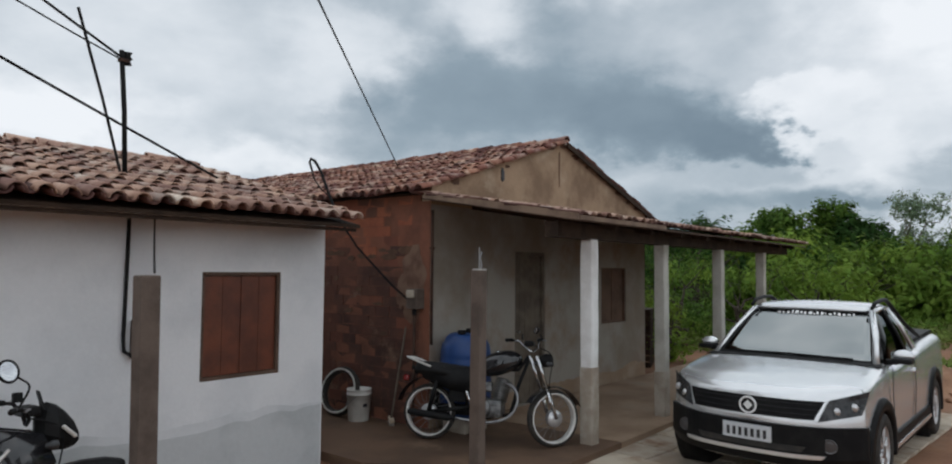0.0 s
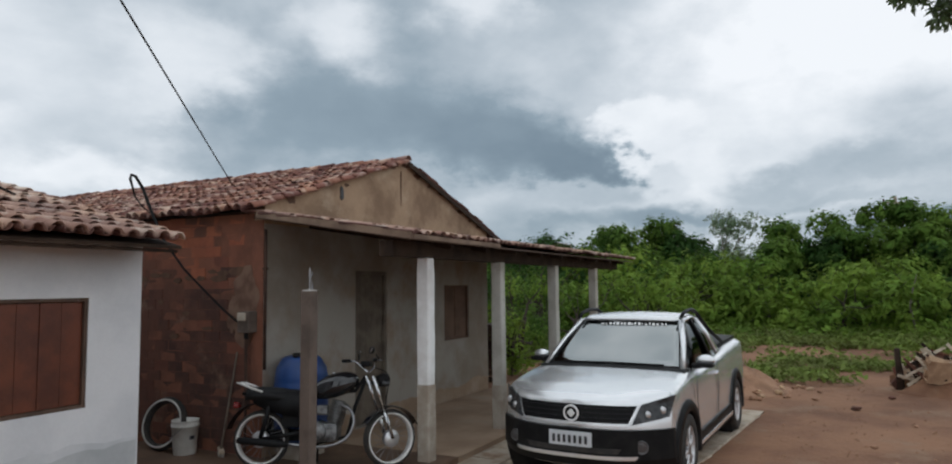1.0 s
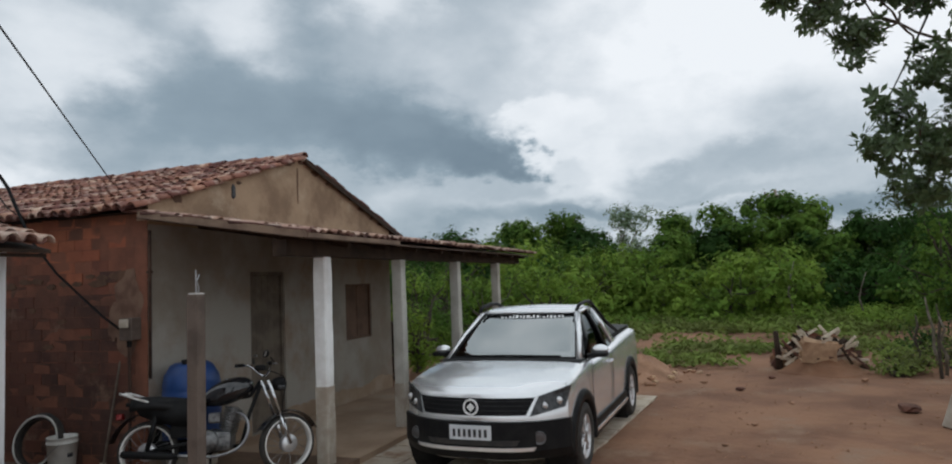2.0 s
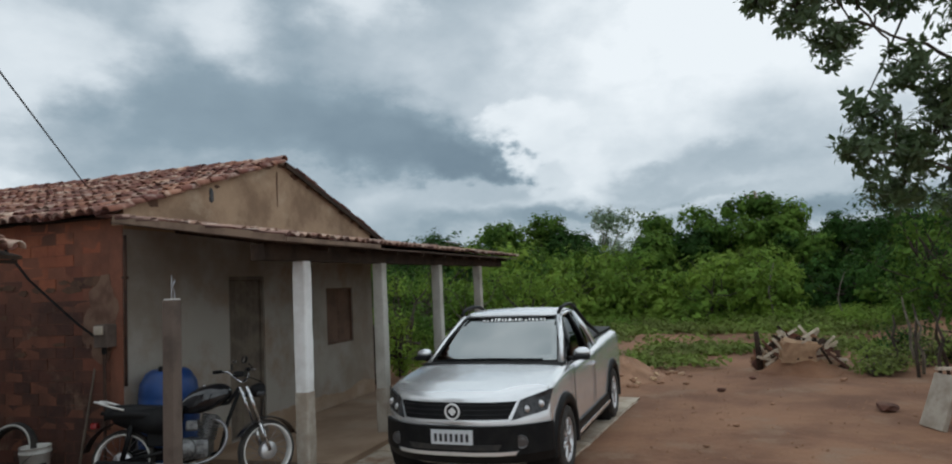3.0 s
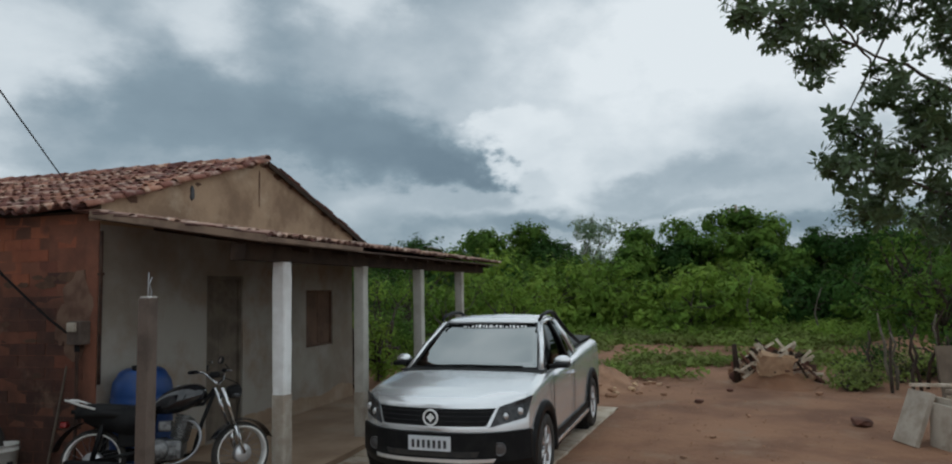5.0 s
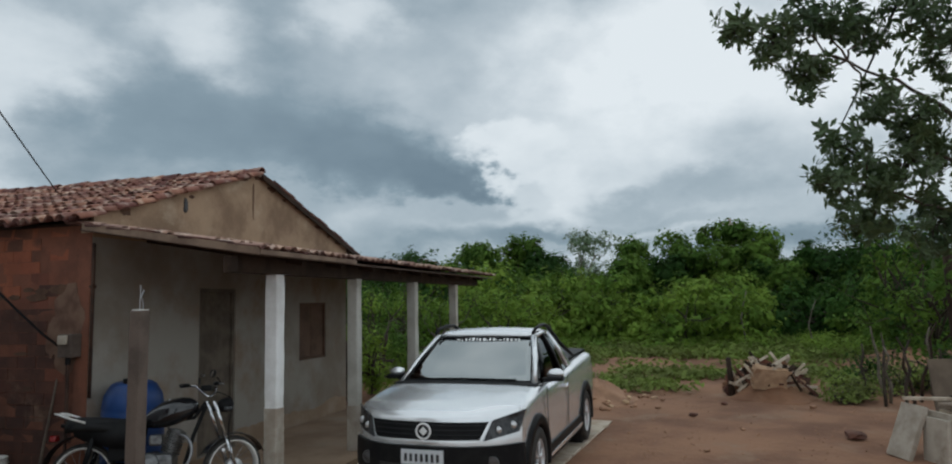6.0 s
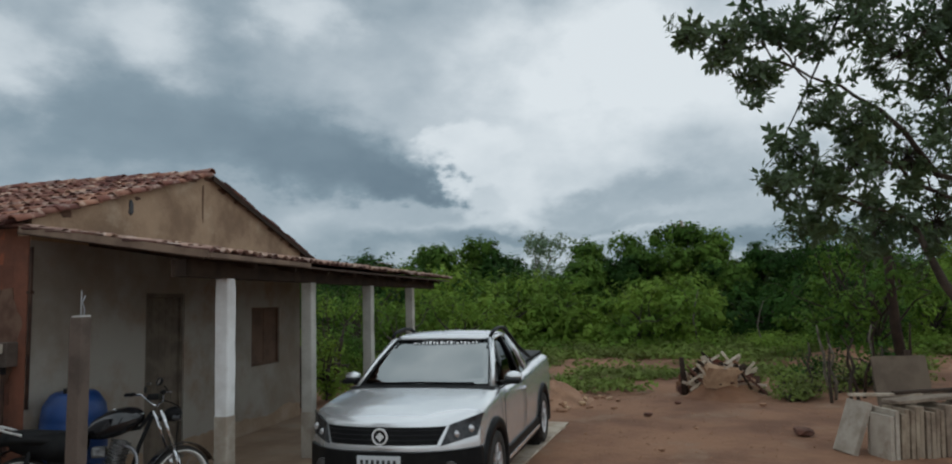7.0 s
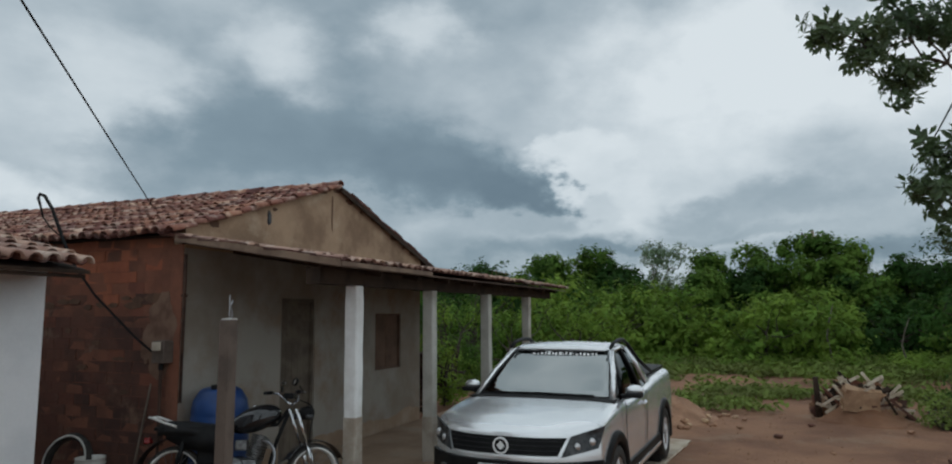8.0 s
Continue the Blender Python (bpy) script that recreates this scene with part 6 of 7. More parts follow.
for i in range(120):
    a, rr = rn.uniform(0, math.tau), rn.uniform(0.2, 0.85)
    x, y = 13.35 + rr * math.cos(a) * 0.5, -1.92 + rr * math.sin(a) * 0.85
    z = 0.42 * (0.5 + 0.5 * math.cos(math.pi * min(rr / 1.0, 1)))
    if i % 3:
        # dark shards put the shaded gaps between the planks into colour
        ob = part("broken_tile", shard(rn.uniform(0.05, 0.09), rn.uniform(0.22, 0.42), rn.uniform(0.10, 0.2), i), (M_BRICK_DARK, M_WOOD_DARK, M_BRICK_MID, M_DIRT, M_RUBBLE)[i % 5])
        ob.matrix_basis = pose(x, y, z + rn.uniform(0.04, 0.16), rn.uniform(-60, 60), rn.uniform(-30, 30), rn.uniform(-30, 30))
        tagged(ob, "broken clay and cement shard in the rubble", "rubble", "rubble pieces")
    else:
        ln = rn.uniform(0.14, 0.27)
        ob = part("scrap_plank", box((-0.013, -ln, -0.026), (0.013, ln, 0.026), 0.004), (M_PLANK, M_PLANK, M_WOOD_DARK, M_PLANK)[i // 3 % 4])
        ob.matrix_basis = pose(x, y, z + rn.uniform(0.14, 0.30), rn.uniform(15, 65) * rn.choice((-1, 1)), rn.uniform(-20, 20), rn.uniform(-40, 40))
        tagged(ob, "splintered pale scrap plank stuck in the rubble", "plank", "rubble pieces")
# splintered laths crossing over the heap
rq = random.Random(91)
for k in range(14):
    y = -1.34 - 1.12 * k / 13
    ln = rq.uniform(0.16, 0.30)
    ob = part("scrap_plank", box((-0.012, -ln, -0.022), (0.012, ln, 0.022), 0.004), M_PLANK if k % 3 == 0 else M_BRICK_DARK if k % 3 == 1 else M_WOOD_DARK)
    ob.matrix_basis = pose(12.72 + rq.uniform(-0.08, 0.12), y, 0.47 - 0.35 * abs(k / 13 - 0.42) + rq.uniform(-0.08, 0.06), (rq.uniform(40, 75) if k % 2 else rq.uniform(-35, 5)), rq.uniform(-12, 12), rq.uniform(-25, 25))
    tagged(ob, "splintered pale scrap plank stuck in the rubble" if k % 3 == 0 else "dark plank stuck in the rubble", "plank", "rubble pieces")
stump = part("fence_stump", tube([(0, 0, -0.1), (0.02, 0.02, 0.35), (-0.02, 0.04, 0.72)], [0.06, 0.055, 0.045], 8), M_WOOD_DARK, smooth=True)
stump.location = Vector((13.1, -1.22, 0))
tagged(stump, "short dark weathered stump beside the rubble", "stump")
for x, y, s, mt in ((9.27, -2.46, 0.20, M_BRICK_DARK), (10.7, -0.45, 0.10, M_BRICK_DARK), (12.0, -1.0, 0.09, M_BRICK_DARK), (8.1, -0.55, 0.06, M_SAND), (12.6, 0.2, 0.10, M_RUBBLE), (12.3, 0.05, 0.08, M_SAND), (12.9, 0.4, 0.07, M_RUBBLE), (11.8, -2.4, 0.09, M_SAND), (7.0, -0.2, 0.05, M_SAND), (12.75, -3.0, 0.14, M_PLANK), (9.6, -1.1, 0.05, M_SAND), (11.4, 0.1, 0.08, M_SAND)):
    st = part("loose_stone", rough_box(s, s * 1.3, s * 0.5, int(x * 10), 0.35), mt)
    st.matrix_basis = pose(x, y, s * 0.18, 0, 0, x * 50)
    tagged(st, "loose dusty lump lying on the dirt", "stone", "loose stones")
# fence of rough stakes in front of the big tree
for i, (x, y, h, lx, ly) in enumerate(((12.3, -3.62, 1.2, 6, 9), (13.2, -3.85, 1.3, -5, 3), (12.8, -4.3, 1.4, 3, -12), (12.2, -3.9, 1.1, -4, 2), (13.6, -4.7, 1.25, 2, 5), (12.9, -5.1, 1.3, -3, -4), (13.4, -3.5, 0.95, 2, 3), (12.6, -3.75, 1.0, 14, -6), (12.5, -4.1, 1.15, -10, 8), (13.0, -4.55, 0.9, 16, 4))):
    st = part("fence_stake", tube([(0, 0, -0.15), (0.05, 0.03, h * 0.3), (-0.03, 0.06, h * 0.55), (0.04, 0.02, h * 0.8), (-0.01, 0.09, h)], [0.030, 0.028, 0.025, 0.020, 0.013], 7), (M_BARK, M_BARK_PALE, M_WOOD_DARK)[i % 3], smooth=True)
    st.matrix_basis = pose(x, y, 0, lx, ly, i * 40)
    tagged(st, "crooked weathered fence stake", "stake", "fence stakes")
# stack of cast slabs standing on edge, with boards on top
def slab(x, y, w, h, t, lean, yaw, label, mat=M_SLAB):
    ob = part("concrete_slab", box((-w / 2, -t / 2, 0), (w / 2, t / 2, h), 0.008), mat)
    ob.matrix_basis = pose(x, y, -0.01, lean, 0, yaw)
    return tagged(ob, label, "slab", "stacked slabs")


rn = random.Random(31)
slab(8.18, -2.66, 0.40, 0.64, 0.06, 22, 18, "pale concrete slab leaning against the stack")
for i in range(22):
    slab(7.92 + i * 0.027, -2.97 - i * 0.060, 0.40 + 0.02 * (i % 3), 0.545 + rn.uniform(-0.05, 0.04), 0.05, rn.uniform(3, 5), 18 + rn.uniform(-2, 2), "cast grey concrete slab standing on edge" if i < 2 else "soil-stained concrete slab standing on edge", M_SLAB if i < 2 else M_SLAB_OLD)
for i, (a, c, w, m) in enumerate((((8.28, -2.78, 0.655), (8.42, -3.62, 0.635), 0.07, M_PLANK), ((8.05, -3.15, 0.605), (8.62, -4.35, 0.635), 0.26, M_SLAB_OLD), ((8.35, -3.3, 0.665), (8.65, -4.2, 0.675), 0.10, M_WOOD_DARK))):
    d = Vector(c) - Vector(a)
    bd = part("board", box((-d.length / 2, -w / 2, -0.018), (d.length / 2, w / 2, 0.018), 0.005), m)
    bd.matrix_basis = Matrix.Translation((Vector(a) + Vector(c)) / 2) @ Matrix.Rotation(math.atan2(d.y, d.x), 4, "Z") @ Matrix.Rotation(-math.atan2(d.z, math.hypot(d.x, d.y)), 4, "Y")
    tagged(bd, "weathered board lying on the stacked slabs", "board", "boards on the slabs")
sheet = part("leaning_sheet", box((-0.025, -0.40, 0.0), (0.025, 0.40, 0.90), 0.006), M_SHEET)
sheet.matrix_basis = pose(11.05, -4.36, -0.02, 0, 12, 4)
tagged(sheet, "large grey cement sheet propped behind the slabs", "sheet")
prop = part("prop_stake", tube([(11.30, -4.55, -0.1), (11.28, -4.5, 0.95)], [0.05, 0.045], 7), M_WOOD_DARK, smooth=True)
tagged(prop, "stout stake holding the cement sheet", "stake")
trunk = part("dead_trunk", tube([(0, 0, -0.2), (0.05, 0.10, 1.2), (0.0, 0.15, 2.6)], [0.115, 0.10, 0.08], 9), M_WOOD_DARK, smooth=True)
trunk.location = Vector((14.4, -5.55, 0))
tagged(trunk, "upright dark trunk among the stakes", "trunk")

# gravel and crumbs of dirt strewn over the yard
rng = np.random.default_rng(21)
vs, fs, cnt = [], [], 0
octa = np.array([(1, 0, 0), (0, 1, 0), (-1, 0, 0), (0, -1, 0), (0, 0, 0.6), (0, 0, -0.4)], float)
octa_f = [(0, 1, 4), (1, 2, 4), (2, 3, 4), (3, 0, 4), (1, 0, 5), (2, 1, 5), (3, 2, 5), (0, 3, 5)]
for _ in range(900):
    x, y = rng.uniform(5.5, 13.5), rng.uniform(-4.6, 0.6)
    r = 0.008 + 0.022 * rng.random() ** 3
    q = octa * r * rng.uniform(0.6, 1.3, size=(6, 1))
    a = rng.uniform(0, math.tau)
    q = q @ np.array(((math.cos(a), -math.sin(a), 0), (math.sin(a), math.cos(a), 0), (0, 0, 1))).T
    z = -0.012 + min(max((0.5 - y) / 2.0, 0), 1) * min(max((x - 3.0) / 2, 0), 1) * 0.035 * noise.noise((x * 1.1, y * 1.1, 3))
    vs.append(q + np.array((x, y, z + r * 0.25)))
    fs += [tuple(i + cnt for i in f) for f in octa_f]
    cnt += 6
me = bpy.data.meshes.new("gravel")
me.from_pydata(np.vstack(vs).tolist(), [], fs)
tagged(link("gravel", me, M_SAND), "loose gravel and dirt crumbs over the yard", "gravel", kind="stuff")

# ---- vegetation ----
def leaf_mesh(name, centres, sizes, normals, rng, aspect=0.5, fold=0.25, droop=0.0):
    """One mesh of small pointed leaves (two bent quads each), from arrays of centres, lengths and facing directions."""
    n = len(centres)
    nrm = normals / np.maximum(np.linalg.norm(normals, axis=1, keepdims=True), 1e-6)
    t = rng.normal(size=(n, 3))
    t[:, 2] -= droop
    t -= nrm * np.sum(t * nrm, axis=1, keepdims=True)
    t /= np.maximum(np.linalg.norm(t, axis=1, keepdims=True), 1e-6)
    b = np.cross(nrm, t)
    L, W = sizes[:, None], sizes[:, None] * aspect
    root, tip = centres - t * L * 0.5, centres + t * L * 0.5 - nrm * L * fold * 0.4
    left, right = centres + b * W * 0.5 - nrm * W * fold, centres - b * W * 0.5 - nrm * W * fold
    vs = np.stack([root, right, tip, left], axis=1).reshape(-1, 3)
    i = np.arange(n) * 4
    fs = np.stack([i, i + 1, i + 2, i, i + 2, i + 3], axis=1).reshape(-1, 3)
    me = bpy.data.meshes.new(name)
    me.vertices.add(len(vs))
    me.vertices.foreach_set("co", vs.astype(np.float32).ravel())
    me.loops.add(len(fs) * 3)
    me.loops.foreach_set("vertex_index", fs.astype(np.int32).ravel())
    me.polygons.add(len(fs))
    me.polygons.foreach_set("loop_start", np.arange(len(fs), dtype=np.int32) * 3)
    me.update(calc_edges=True)
    return me


def cloud(rng, lobes, per, clump, spread):
    """Leaf places: clumps scattered in lobes (x, y, z, r), thicker towards the outside and the top."""
    cs, ns = [], []
    for x, y, z, r in lobes:
        k = max(int(per * r * r), 6)
        d = rng.normal(size=(k, 3))
        d /= np.linalg.norm(d, axis=1, keepdims=True)
        rad = r * rng.uniform(0.35, 1.08, size=(k, 1)) ** 0.6
        mid = np.array((x, y, z)) + d * rad * np.array((1, 1, 0.82))
        off = rng.normal(size=(k, clump, 3)) * spread
        cs.append((mid[:, None, :] + off).reshape(-1, 3))
        ns.append((np.repeat(d, clump, axis=0) * 0.8 + off.reshape(-1, 3) / spread * 0.3 + np.array((0, 0, 0.55)) + rng.normal(size=(k * clump, 3)) * 0.2))
    return np.vstack(cs), np.vstack(ns)


def limb(a, c, r0, r1, rng, bm, wob=0.12, n=6, seg=7):
    a, c = Vector(a), Vector(c)
    pts = [a.lerp(c, i / n) + Vector(rng.normal(size=3)) * wob * (c - a).length * 0.25 * math.sin(math.pi * i / n) for i in range(n + 1)]
    tube(pts, [r0 + (r1 - r0) * i / n for i in range(n + 1)], seg, bm)


# the big dark tree at the edge of the yard
def yard_tree():
    rng = np.random.default_rng(5)
    base = Vector((11.5, -7.1, 0))
    lobes = [(8.61, -1.22, 5.44, 0.32), (8.93, -1.74, 5.39, 0.47), (9.23, -2.33, 5.78, 0.52), (9.08, -2.2, 4.89, 0.41), (9.81, -3.08, 5.69, 0.5), (10.15, -3.86, 6.01, 0.7), (9.51, -3.06, 4.5, 0.42), (9.87, -3.72, 4.43, 0.55), (10.56, -4.58, 5.54, 0.8), (9.06, -2.53, 3.84, 0.38), (8.97, -2.39, 3.36, 0.37), (10.12, -3.61, 3.75, 0.64), (9.63, -3.05, 3.32, 0.44), (10.72, -4.58, 3.94, 0.85), (10.99, -5.32, 4.85, 0.91), (10.65, -5.32, 6.21, 0.9), (9.87, -2.98, 2.86, 0.45), (10.71, -4.02, 2.89, 0.66), (11.35, -5.12, 2.95, 0.88), (11.09, -6.17, 5.64, 1.06), (11.51, -6.37, 3.95, 1.08)]
    tr = thing("tree", pose(*base), "spreading broadleaf tree with dark rosettes of leaves", "tree", "trees")
    bm = bmesh.new()
    fork, mid = Vector((11.2, -6.0, 2.9)), Vector((11.4, -6.7, 1.4))
    tube([base - Vector((0, 0, 0.1)), mid, fork], [0.17, 0.13, 0.10], 9, bm)
    high, side = Vector((10.25, -4.1, 4.6)), Vector((11.1, -5.8, 4.6))
    limb(fork, high, 0.06, 0.035, rng, bm)
    limb(fork, side, 0.09, 0.05, rng, bm)
    limb(fork, (10.9, -5.0, 3.4), 0.05, 0.03, rng, bm)
    tube([(11.6, -6.6, -0.05), (11.3, -5.75, 0.9), (11.1, -5.05, 2.0), (10.9, -4.6, 3.0)], [0.11, 0.09, 0.07, 0.04], 8, bm)
    limb(high, (9.45, -2.75, 5.15), 0.03, 0.016, rng, bm)
    limb(side, (10.8, -5.0, 6.0), 0.05, 0.03, rng, bm)
    joints = [fork, high, side, Vector((9.45, -2.75, 5.15)), Vector((10.8, -5.0, 6.0)), Vector((10.9, -5.0, 3.4)), Vector((10.9, -4.6, 3.0)), Vector((9.95, -3.6, 4.05)), Vector((9.7, -3.15, 3.3))]
    limb((10.9, -5.0, 3.4), (9.95, -3.6, 4.05), 0.035, 0.02, rng, bm)
    limb((10.9, -4.6, 3.0), (9.7, -3.15, 3.3), 0.03, 0.016, rng, bm)
    cs, ns, ss = [], [], []
    for x, y, z, r in lobes:
        c = Vector((x, y, z))
        j = min(joints, key=lambda q: (q - c).length)
        limb(j, c, 0.018, 0.009, rng, bm, 0.25, 5, 5)
        k = int(60 * r ** 1.7) + 8
        for _ in range(k):
            d = rng.normal(size=3)
            d /= np.linalg.norm(d)
            tip = np.array(c) + d * r * rng.uniform(0.3, 1.05) * np.array((1, 1, 0.9))
            limb(c, tip, 0.008, 0.004, rng, bm, 0.2, 2, 3)
            m = rng.integers(14, 24)
            ax = d * 0.7 + rng.normal(size=3) * 0.5 + np.array((0, 0, 0.25))
            ax /= np.linalg.norm(ax)
            out = rng.normal(size=(m, 3))
            out -= ax * (out @ ax)[:, None] * 0.6
            out /= np.linalg.norm(out, axis=1, keepdims=True)
            L = rng.uniform(0.10, 0.18, size=(m, 1))
            cs.append(tip + out * L * 0.55 + rng.normal(size=(m, 3)) * 0.035)
            ns.append((out, ax))
            ss.append(L[:, 0])
    part("trunk", bm, M_BARK, tr, "slanting dark trunk and thin limbs", placed=True, smooth=True)
    vs, fs, cnt = [], [], 0
    for c, (o, ax), L in zip(cs, ns, ss):
        side_v = np.cross(o, ax)
        side_v /= np.maximum(np.linalg.norm(side_v, axis=1, keepdims=True), 1e-6)
        up = np.cross(side_v, o)
        L1, W = L[:, None], L[:, None] * 0.44
        q = np.stack([c - o * L1 * 0.5, c + side_v * W * 0.5 + o * L1 * 0.08, c + o * L1 * 0.5 - up * L1 * 0.14, c - side_v * W * 0.5 + o * L1 * 0.08], axis=1).reshape(-1, 3)
        vs.append(q)
    vs = np.vstack(vs)
    i = np.arange(len(vs) // 4) * 4
    fs = np.stack([i, i + 1, i + 2, i, i + 2, i + 3], axis=1).reshape(-1, 3)
    me = bpy.data.meshes.new("crown")
    me.from_pydata(vs.tolist(), [], fs.tolist())
    link("crown", me, M_LEAF_NEAR, tr, "sparse crown of long dark leaves", True)


yard_tree()


def bush(x, y, h, w, mat, seed, label, name="tree", trunk=True, leaf=0.17, per=34, bark=None, clump=9, open_crown=False):
    rng = np.random.default_rng(seed)
    t = thing(name, pose(x, y, -0.05), label, "tree" if name == "tree" else "bush", "trees" if name == "tree" else "bushes")
    lobes = []
    n = int(6 + w * 3.0)
    for _ in range(n):
        a, q = rng.uniform(0, math.tau), rng.uniform(0.1, 0.62)
        f = rng.uniform(0.30, 0.92) if trunk else rng.uniform(0.15, 0.8)
        r = w * rng.uniform(0.12, 0.25) * (1.15 - 0.40 * f)
        lobes.append((q * w * 0.75 * math.cos(a) * (1.15 - 0.6 * abs(f - 0.5)), q * w * 0.75 * math.sin(a) * (1.15 - 0.6 * abs(f - 0.5)), h * f - r * 0.3, r))
    for _ in range(3):
        lobes.append((rng.normal() * w * 0.17, rng.normal() * w * 0.17, h * rng.uniform(0.80, 0.92), w * rng.uniform(0.13, 0.19)))
    bm = bmesh.new()
    top = (0.1 * rng.normal(), 0.1 * rng.normal(), h * 0.55)
    limb((0, 0, -0.05), top, 0.03 * h * 0.55, 0.05, rng, bm, 0.2, 6, 7)
    for lx, ly, lz, lr in lobes:
        limb((top[0] * 0.7, top[1] * 0.7, h * rng.uniform(0.2, 0.5)), (lx, ly, lz), 0.035, 0.010, rng, bm, 0.3, 4, 5)
        for _ in range(3):
            d = rng.normal(size=3)
            d /= np.linalg.norm(d)
            limb((lx, ly, lz), (lx + d[0] * lr, ly + d[1] * lr, lz + abs(d[2]) * lr), 0.012, 0.004, rng, bm, 0.2, 2, 3)
    part("trunk", bm, bark or M_BARK, t, smooth=True)
    cs, ns = cloud(rng, lobes, per, clump, 0.10 if not open_crown else 0.07)
    keep = cs[:, 2] > 0.08
    cs, ns = cs[keep], ns[keep]
    link("crown", leaf_mesh("crown", cs, rng.uniform(0.6, 1.25, len(cs)) * leaf, ns, rng), mat, t)
    return t


# tall trees behind, then brighter scrub in front; a few pale slender trunks between
rs = random.Random(77)
GREENS = ((M_LEAF_A, "mid-green leafy tree in the scrub"), (M_LEAF_C, "deep-green leafy tree in the scrub"), (M_LEAF_B, "light yellow-green tree in the scrub"))


def along(az, dist):
    return -0.95 + dist * math.cos(radians(az)), -0.26 + dist * math.sin(radians(az))


az, i = 40.0, 0
while az > -40:
    d = rs.uniform(29, 33)
    h = rs.uniform(2.9, 3.5) if az < 17 else rs.uniform(3.3, 4.0)
    x, y = along(az, d)
    mat, lab = GREENS[rs.choice((0, 1, 1, 0, 2)) if az < 10 else rs.choice((0, 1, 1))]
    bush(x, y, h, rs.uniform(4.2, 5.6), mat, 100 + i, lab, leaf=0.25, per=48)
    az -= rs.uniform(4.4, 5.8)
    i += 1
# the skyline: bearing, height of the top in degrees, distance, crown width
for az, top, d, w, mat in ((20.6, 4.1, 36, 3.4, M_LEAF_DRY), (23.5, 3.4, 36, 3.6, M_LEAF_C), (16.4, 4.8, 33, 3.4, M_LEAF_A), (13.2, 5.5, 33, 3.6, M_LEAF_A), (10.6, 4.6, 32, 3.0, M_LEAF_C), (3.6, 5.1, 31, 3.6, M_LEAF_A), (1.0, 3.9, 31, 3.2, M_LEAF_C),
                           (-1.6, 5.6, 32, 3.4, M_LEAF_A), (-4.1, 6.3, 32, 3.0, M_LEAF_A), (-6.3, 4.9, 32, 3.0, M_LEAF_A), (-8.9, 3.9, 31, 3.0, M_LEAF_C), (-12.0, 3.9, 31, 3.4, M_LEAF_C), (-15.7, 3.7, 31, 3.6, M_LEAF_A)):
    x, y = along(az, d)
    bush(x, y, (1.88 + d * math.tan(radians(top)) - 0.12 * w) / 0.90, w * 1.12, mat, 300 + int(az * 3), "rusty brown half-dry tree behind the porch" if mat is M_LEAF_DRY else "tall deep-green tree rising over the scrub" if mat is M_LEAF_C else "tall mid-green tree rising over the scrub", leaf=0.25, per=92)
x, y = along(7.5, 33.5)
bush(x, y, 5.65, 3.8, M_LEAF_PALE, 401, "airy tree with sparse grey-green leaves", leaf=0.16, per=84, clump=7, bark=M_BARK_PALE, open_crown=True)
az, i = 38.0, 0
while az > -30:
    d = rs.uniform(23.5, 28)
    x, y = along(az, d)
    mat, lab = ((M_LEAF_B, "bright yellow-green shrub"), (M_LEAF_A, "mid-green shrub"), (M_LEAF_B, "bright yellow-green shrub"))[rs.randrange(3)]
    # the hollow's shade is put into a darker leaf colour here
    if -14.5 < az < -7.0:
        mat, lab = M_LEAF_C, "shrub coloured dark for the shaded hollow"
        x, y = along(az, 29.0)
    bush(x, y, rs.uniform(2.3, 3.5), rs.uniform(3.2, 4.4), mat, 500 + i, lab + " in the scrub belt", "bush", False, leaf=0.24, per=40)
    az -= rs.uniform(4.6, 6.2)
    i += 1
# shade trees nearer the yard tree, and what stands beyond the porch
for k, (az, d, h, w, m) in enumerate(((-15.5, 23, 4.3, 4.2, M_LEAF_C), (-24, 29, 4.6, 4.6, M_LEAF_B), (-30, 27, 4.4, 4.4, M_LEAF_A), (-17.5, 17.0, 3.5, 2.4, M_LEAF_A), (-36, 24, 4.6, 4.6, M_LEAF_A))):
    x, y = along(az, d)
    bush(x, y, h, w, m, 700 + k, "shady leafy tree by the yard fence", leaf=0.14, per=60)
for k, (x, y, h, w) in enumerate(((13.9, -4.3, 0.5, 1.5), (14.4, -5.0, 0.8, 1.5), (13.0, -3.2, 0.28, 0.9), (12.5, -3.05, 0.18, 0.6), (15.4, -4.2, 0.55, 1.8), (14.2, -3.3, 0.32, 1.3))):
    bush(x, y, h, w, M_LEAF_C if k in (1, 4) else M_GRASS, 850 + k, "low leafy weed bush among the stakes", "bush", False, leaf=0.10, per=60)
for k, (x, y, h, w, m) in enumerate(((14.2, 6.6, 2.2, 1.9, M_LEAF_B), (15.6, 5.4, 2.0, 2.2, M_LEAF_A), (13.0, 8.6, 2.6, 2.2, M_LEAF_A), (17.4, 7.4, 2.6, 2.8, M_LEAF_A), (18.6, 4.8, 2.2, 2.8, M_LEAF_B), (20.5, 9.5, 3.4, 3.4, M_LEAF_C), (12.3, 5.9, 1.25, 1.0, M_LEAF_B))):
    bush(x, y, h, w, m, 800 + k, "leafy green shrub growing beyond the porch", "bush", False, leaf=0.12, per=90)
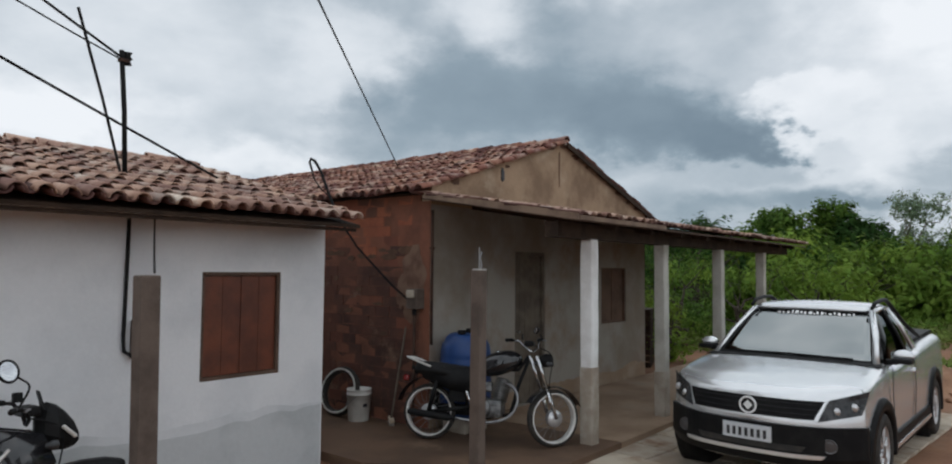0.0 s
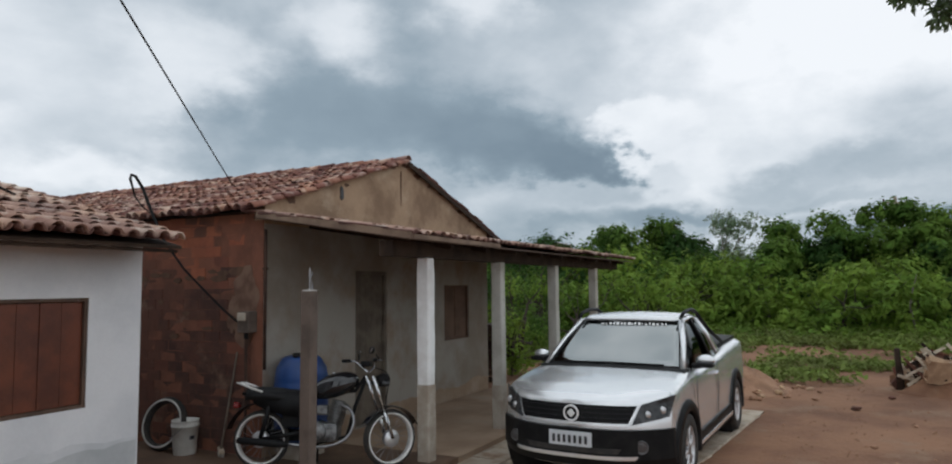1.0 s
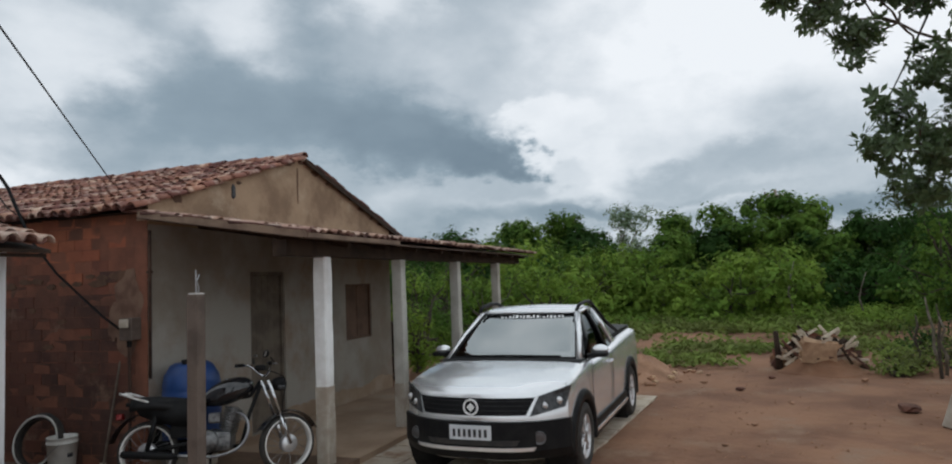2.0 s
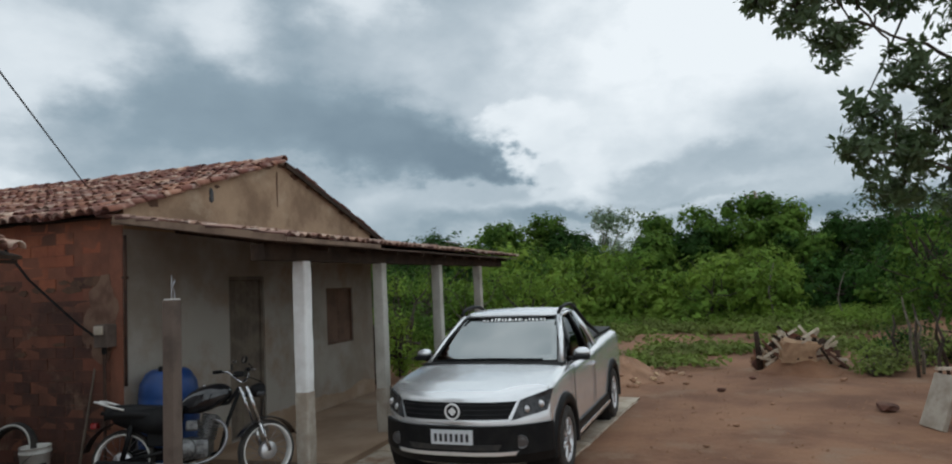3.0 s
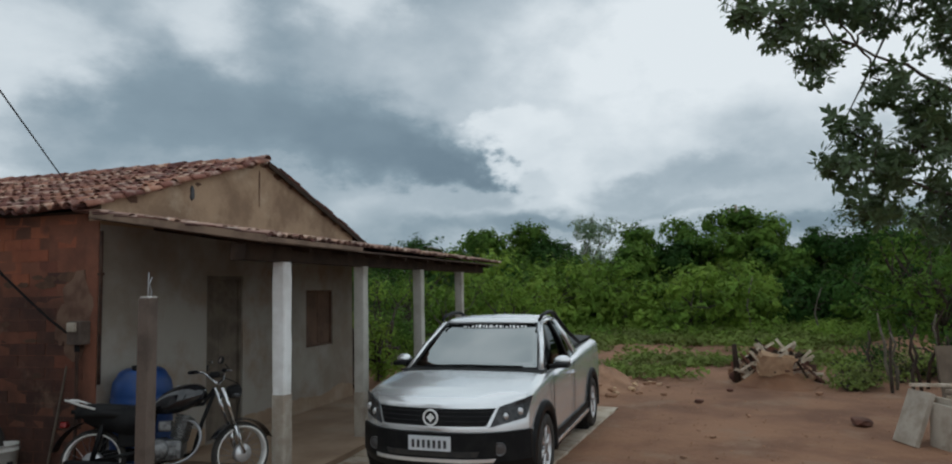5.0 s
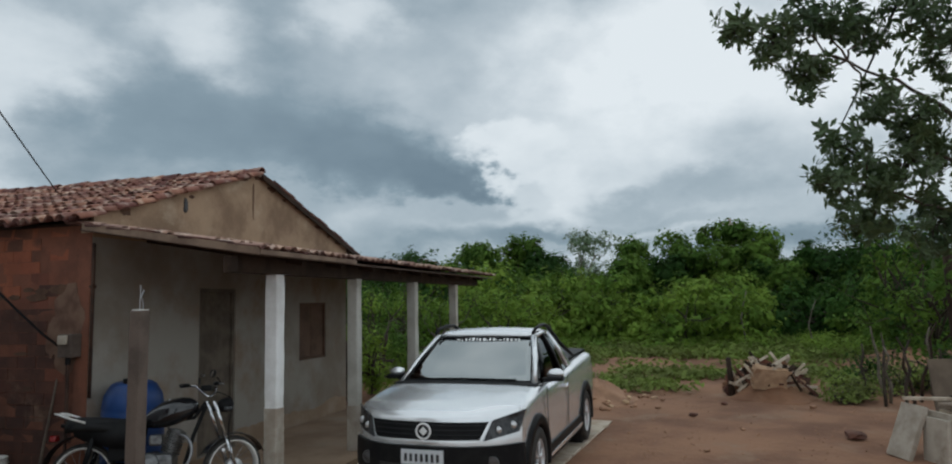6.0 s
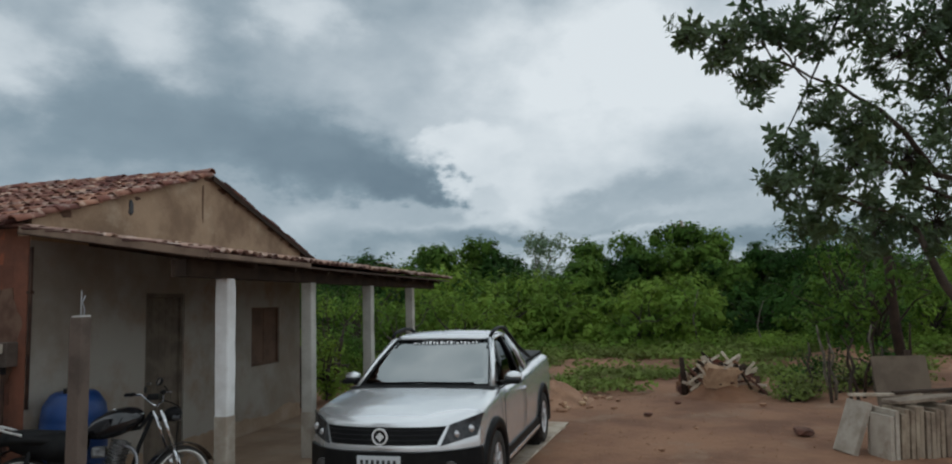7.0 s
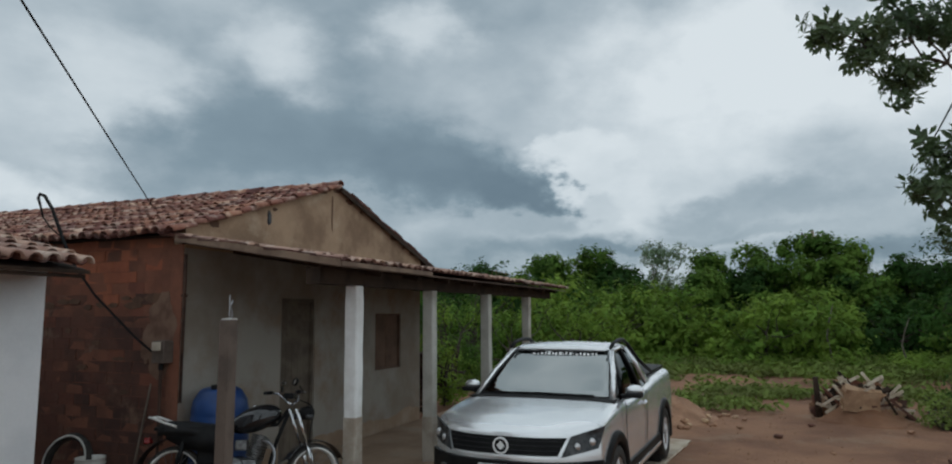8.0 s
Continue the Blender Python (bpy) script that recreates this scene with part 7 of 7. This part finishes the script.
for k, (az, d, h) in enumerate(((-5.2, 25.0, 2.2), (-9.9, 25.0, 1.7))):
    x, y = along(az, d)
    ob = part("sapling", tube([(0, 0, -0.1), (0.05, 0.06, h * 0.25), (0.0, 0.16, h * 0.5), (0.06, 0.05, h * 0.75), (0.02, -0.1, h)], [0.032, 0.028, 0.024, 0.018, 0.010], 7), M_BARK_PALE, smooth=True)
    ob.location = Vector((x, y, 0))
    tagged(ob, "slender pale bare trunk in the scrub", "sapling", "pale saplings")

# far woods: one ragged belt all round the open side
rng = np.random.default_rng(9)
lobes = []
for az in np.arange(62, -62, -1.3):
    d = rng.uniform(42, 50)
    x, y = along(az, d)
    for f in (0.35, 0.75):
        lobes.append((x + rng.normal(), y + rng.normal(), 3.6 * f + rng.uniform(-0.4, 0.4), rng.uniform(1.2, 1.8)))
cs, ns = cloud(rng, lobes, 30, 7, 0.2)
tagged(link("far_woods", leaf_mesh("far_woods", cs, rng.uniform(0.2, 0.4, len(cs)), ns, rng), M_LEAF_C), "distant belt of dense green woods", "woods", kind="stuff")

# weeds: a green carpet with bare patches
rng = np.random.default_rng(12)
pts = []
while len(pts) < 13500:
    x, y = rng.uniform(11.6, 33), rng.uniform(-16, 15)
    n = noise.noise((x * 0.28, y * 0.28, 7)) + 0.5 * noise.noise((x * 0.9, y * 0.9, 3))
    edge = (x - 11.9) / 3.2 - (0.85 if y < -3.0 and x < 19 else 0)
    if y > 2.4 and x < 13.2:
        continue
    if (x - 13.4) ** 2 + (y + 1.9) ** 2 < 1.2 or (x - 12.2) ** 2 + (y - 1.25) ** 2 < 1.7 or (x - 17.2) ** 2 + (y + 9.5) ** 2 < 5:
        continue
    # a bare strip of soil between the near weeds and the far drift
    if y < 1.8 and 17.0 < x + 1.3 * noise.noise((y * 0.5, x * 0.3, 2)) < 20.6 and rng.random() < 0.90:
        continue
    if n * 1.25 + edge * 0.34 > 0.12 and rng.random() < min(1, 0.45 + edge * 0.4):
        pts.append((x, y))
pts = np.array(pts)
h = rng.uniform(0.05, 0.30, len(pts)) * np.clip((pts[:, 0] - 10) / 9, 0.5, 1.6)
k = 12
off = rng.normal(size=(len(pts), k, 3)) * np.array((0.14, 0.14, 0.0))
cs = np.concatenate([pts, np.zeros((len(pts), 1))], axis=1)[:, None, :] + off
cs[:, :, 2] = rng.uniform(0.1, 1.0, size=(len(pts), k)) * h[:, None] + 0.05
cs = cs.reshape(-1, 3)
ns = np.concatenate([rng.normal(size=(len(cs), 2)) * 0.7, np.ones((len(cs), 1))], axis=1)
tagged(link("weeds", leaf_mesh("weeds", cs, rng.uniform(0.09, 0.21, len(cs)), ns, rng), M_GRASS), "low broad-leaved green weeds over red soil", "weeds", kind="stuff")

# taller broad-leaved weeds in drifts before the scrub
rng = np.random.default_rng(14)
lobes = []
while len(lobes) < 460:
    x, y = rng.uniform(15.5, 26), rng.uniform(-13, 11)
    if y < 1.8 and x < 21.0 and rng.random() < 0.93:
        continue
    if noise.noise((x * 0.22, y * 0.22, 11)) + (x - 19) * 0.05 > 0.05 and not (x < 20 and -8.5 < y < -3.5):
        lobes.append((x, y, rng.uniform(0.08, 0.34) * (0.6 + (x - 15) * 0.06), rng.uniform(0.18, 0.36)))
cs, ns = cloud(rng, lobes, 190, 8, 0.09)
ns[:, 2] += 0.8
keep = cs[:, 2] > 0.04
cs, ns = cs[keep], ns[keep]
tagged(link("tall_weeds", leaf_mesh("tall_weeds", cs, rng.uniform(0.08, 0.17, len(cs)), ns, rng), M_LEAF_B), "drifts of knee-high light green weeds", "weeds", kind="stuff")

# leafy creeper and a few dry stalks by the rubble, the pole beyond the trees
px, py = along(-4.4, 44)
pole = thing("utility_pole", pose(px, py, 0), "slim concrete utility pole with a crossarm behind the trees", "utility pole")
part("shaft", rod((0, 0, -0.1), (0, 0, 6.6), 0.14, 0.09, 10), M_SLAB, pole)
part("crossarm", box((-0.05, -0.8, 6.2), (0.05, 0.8, 6.3), 0.01, turn=Matrix.Rotation(0.5, 4, "Z")), M_SLAB, pole)
for s in (-0.65, 0.0, 0.65):
    part("insulator", lathe([(0.03, 6.3), (0.06, 6.36), (0.03, 6.4), (0.05, 6.46), (0.0, 6.5)], Matrix.Translation((-s * math.sin(0.5), s * math.cos(0.5), 0)), 10), M_RUST, pole)

# ---- roof tiles and bricks, piece by piece ----
for owner, name, pieces in LATE:
    inv = wm(owner).inverted()
    for me, m in pieces:
        ob = new(name, me)
        ob.parent = owner
        ob.matrix_parent_inverse = inv
        ob.matrix_basis = m
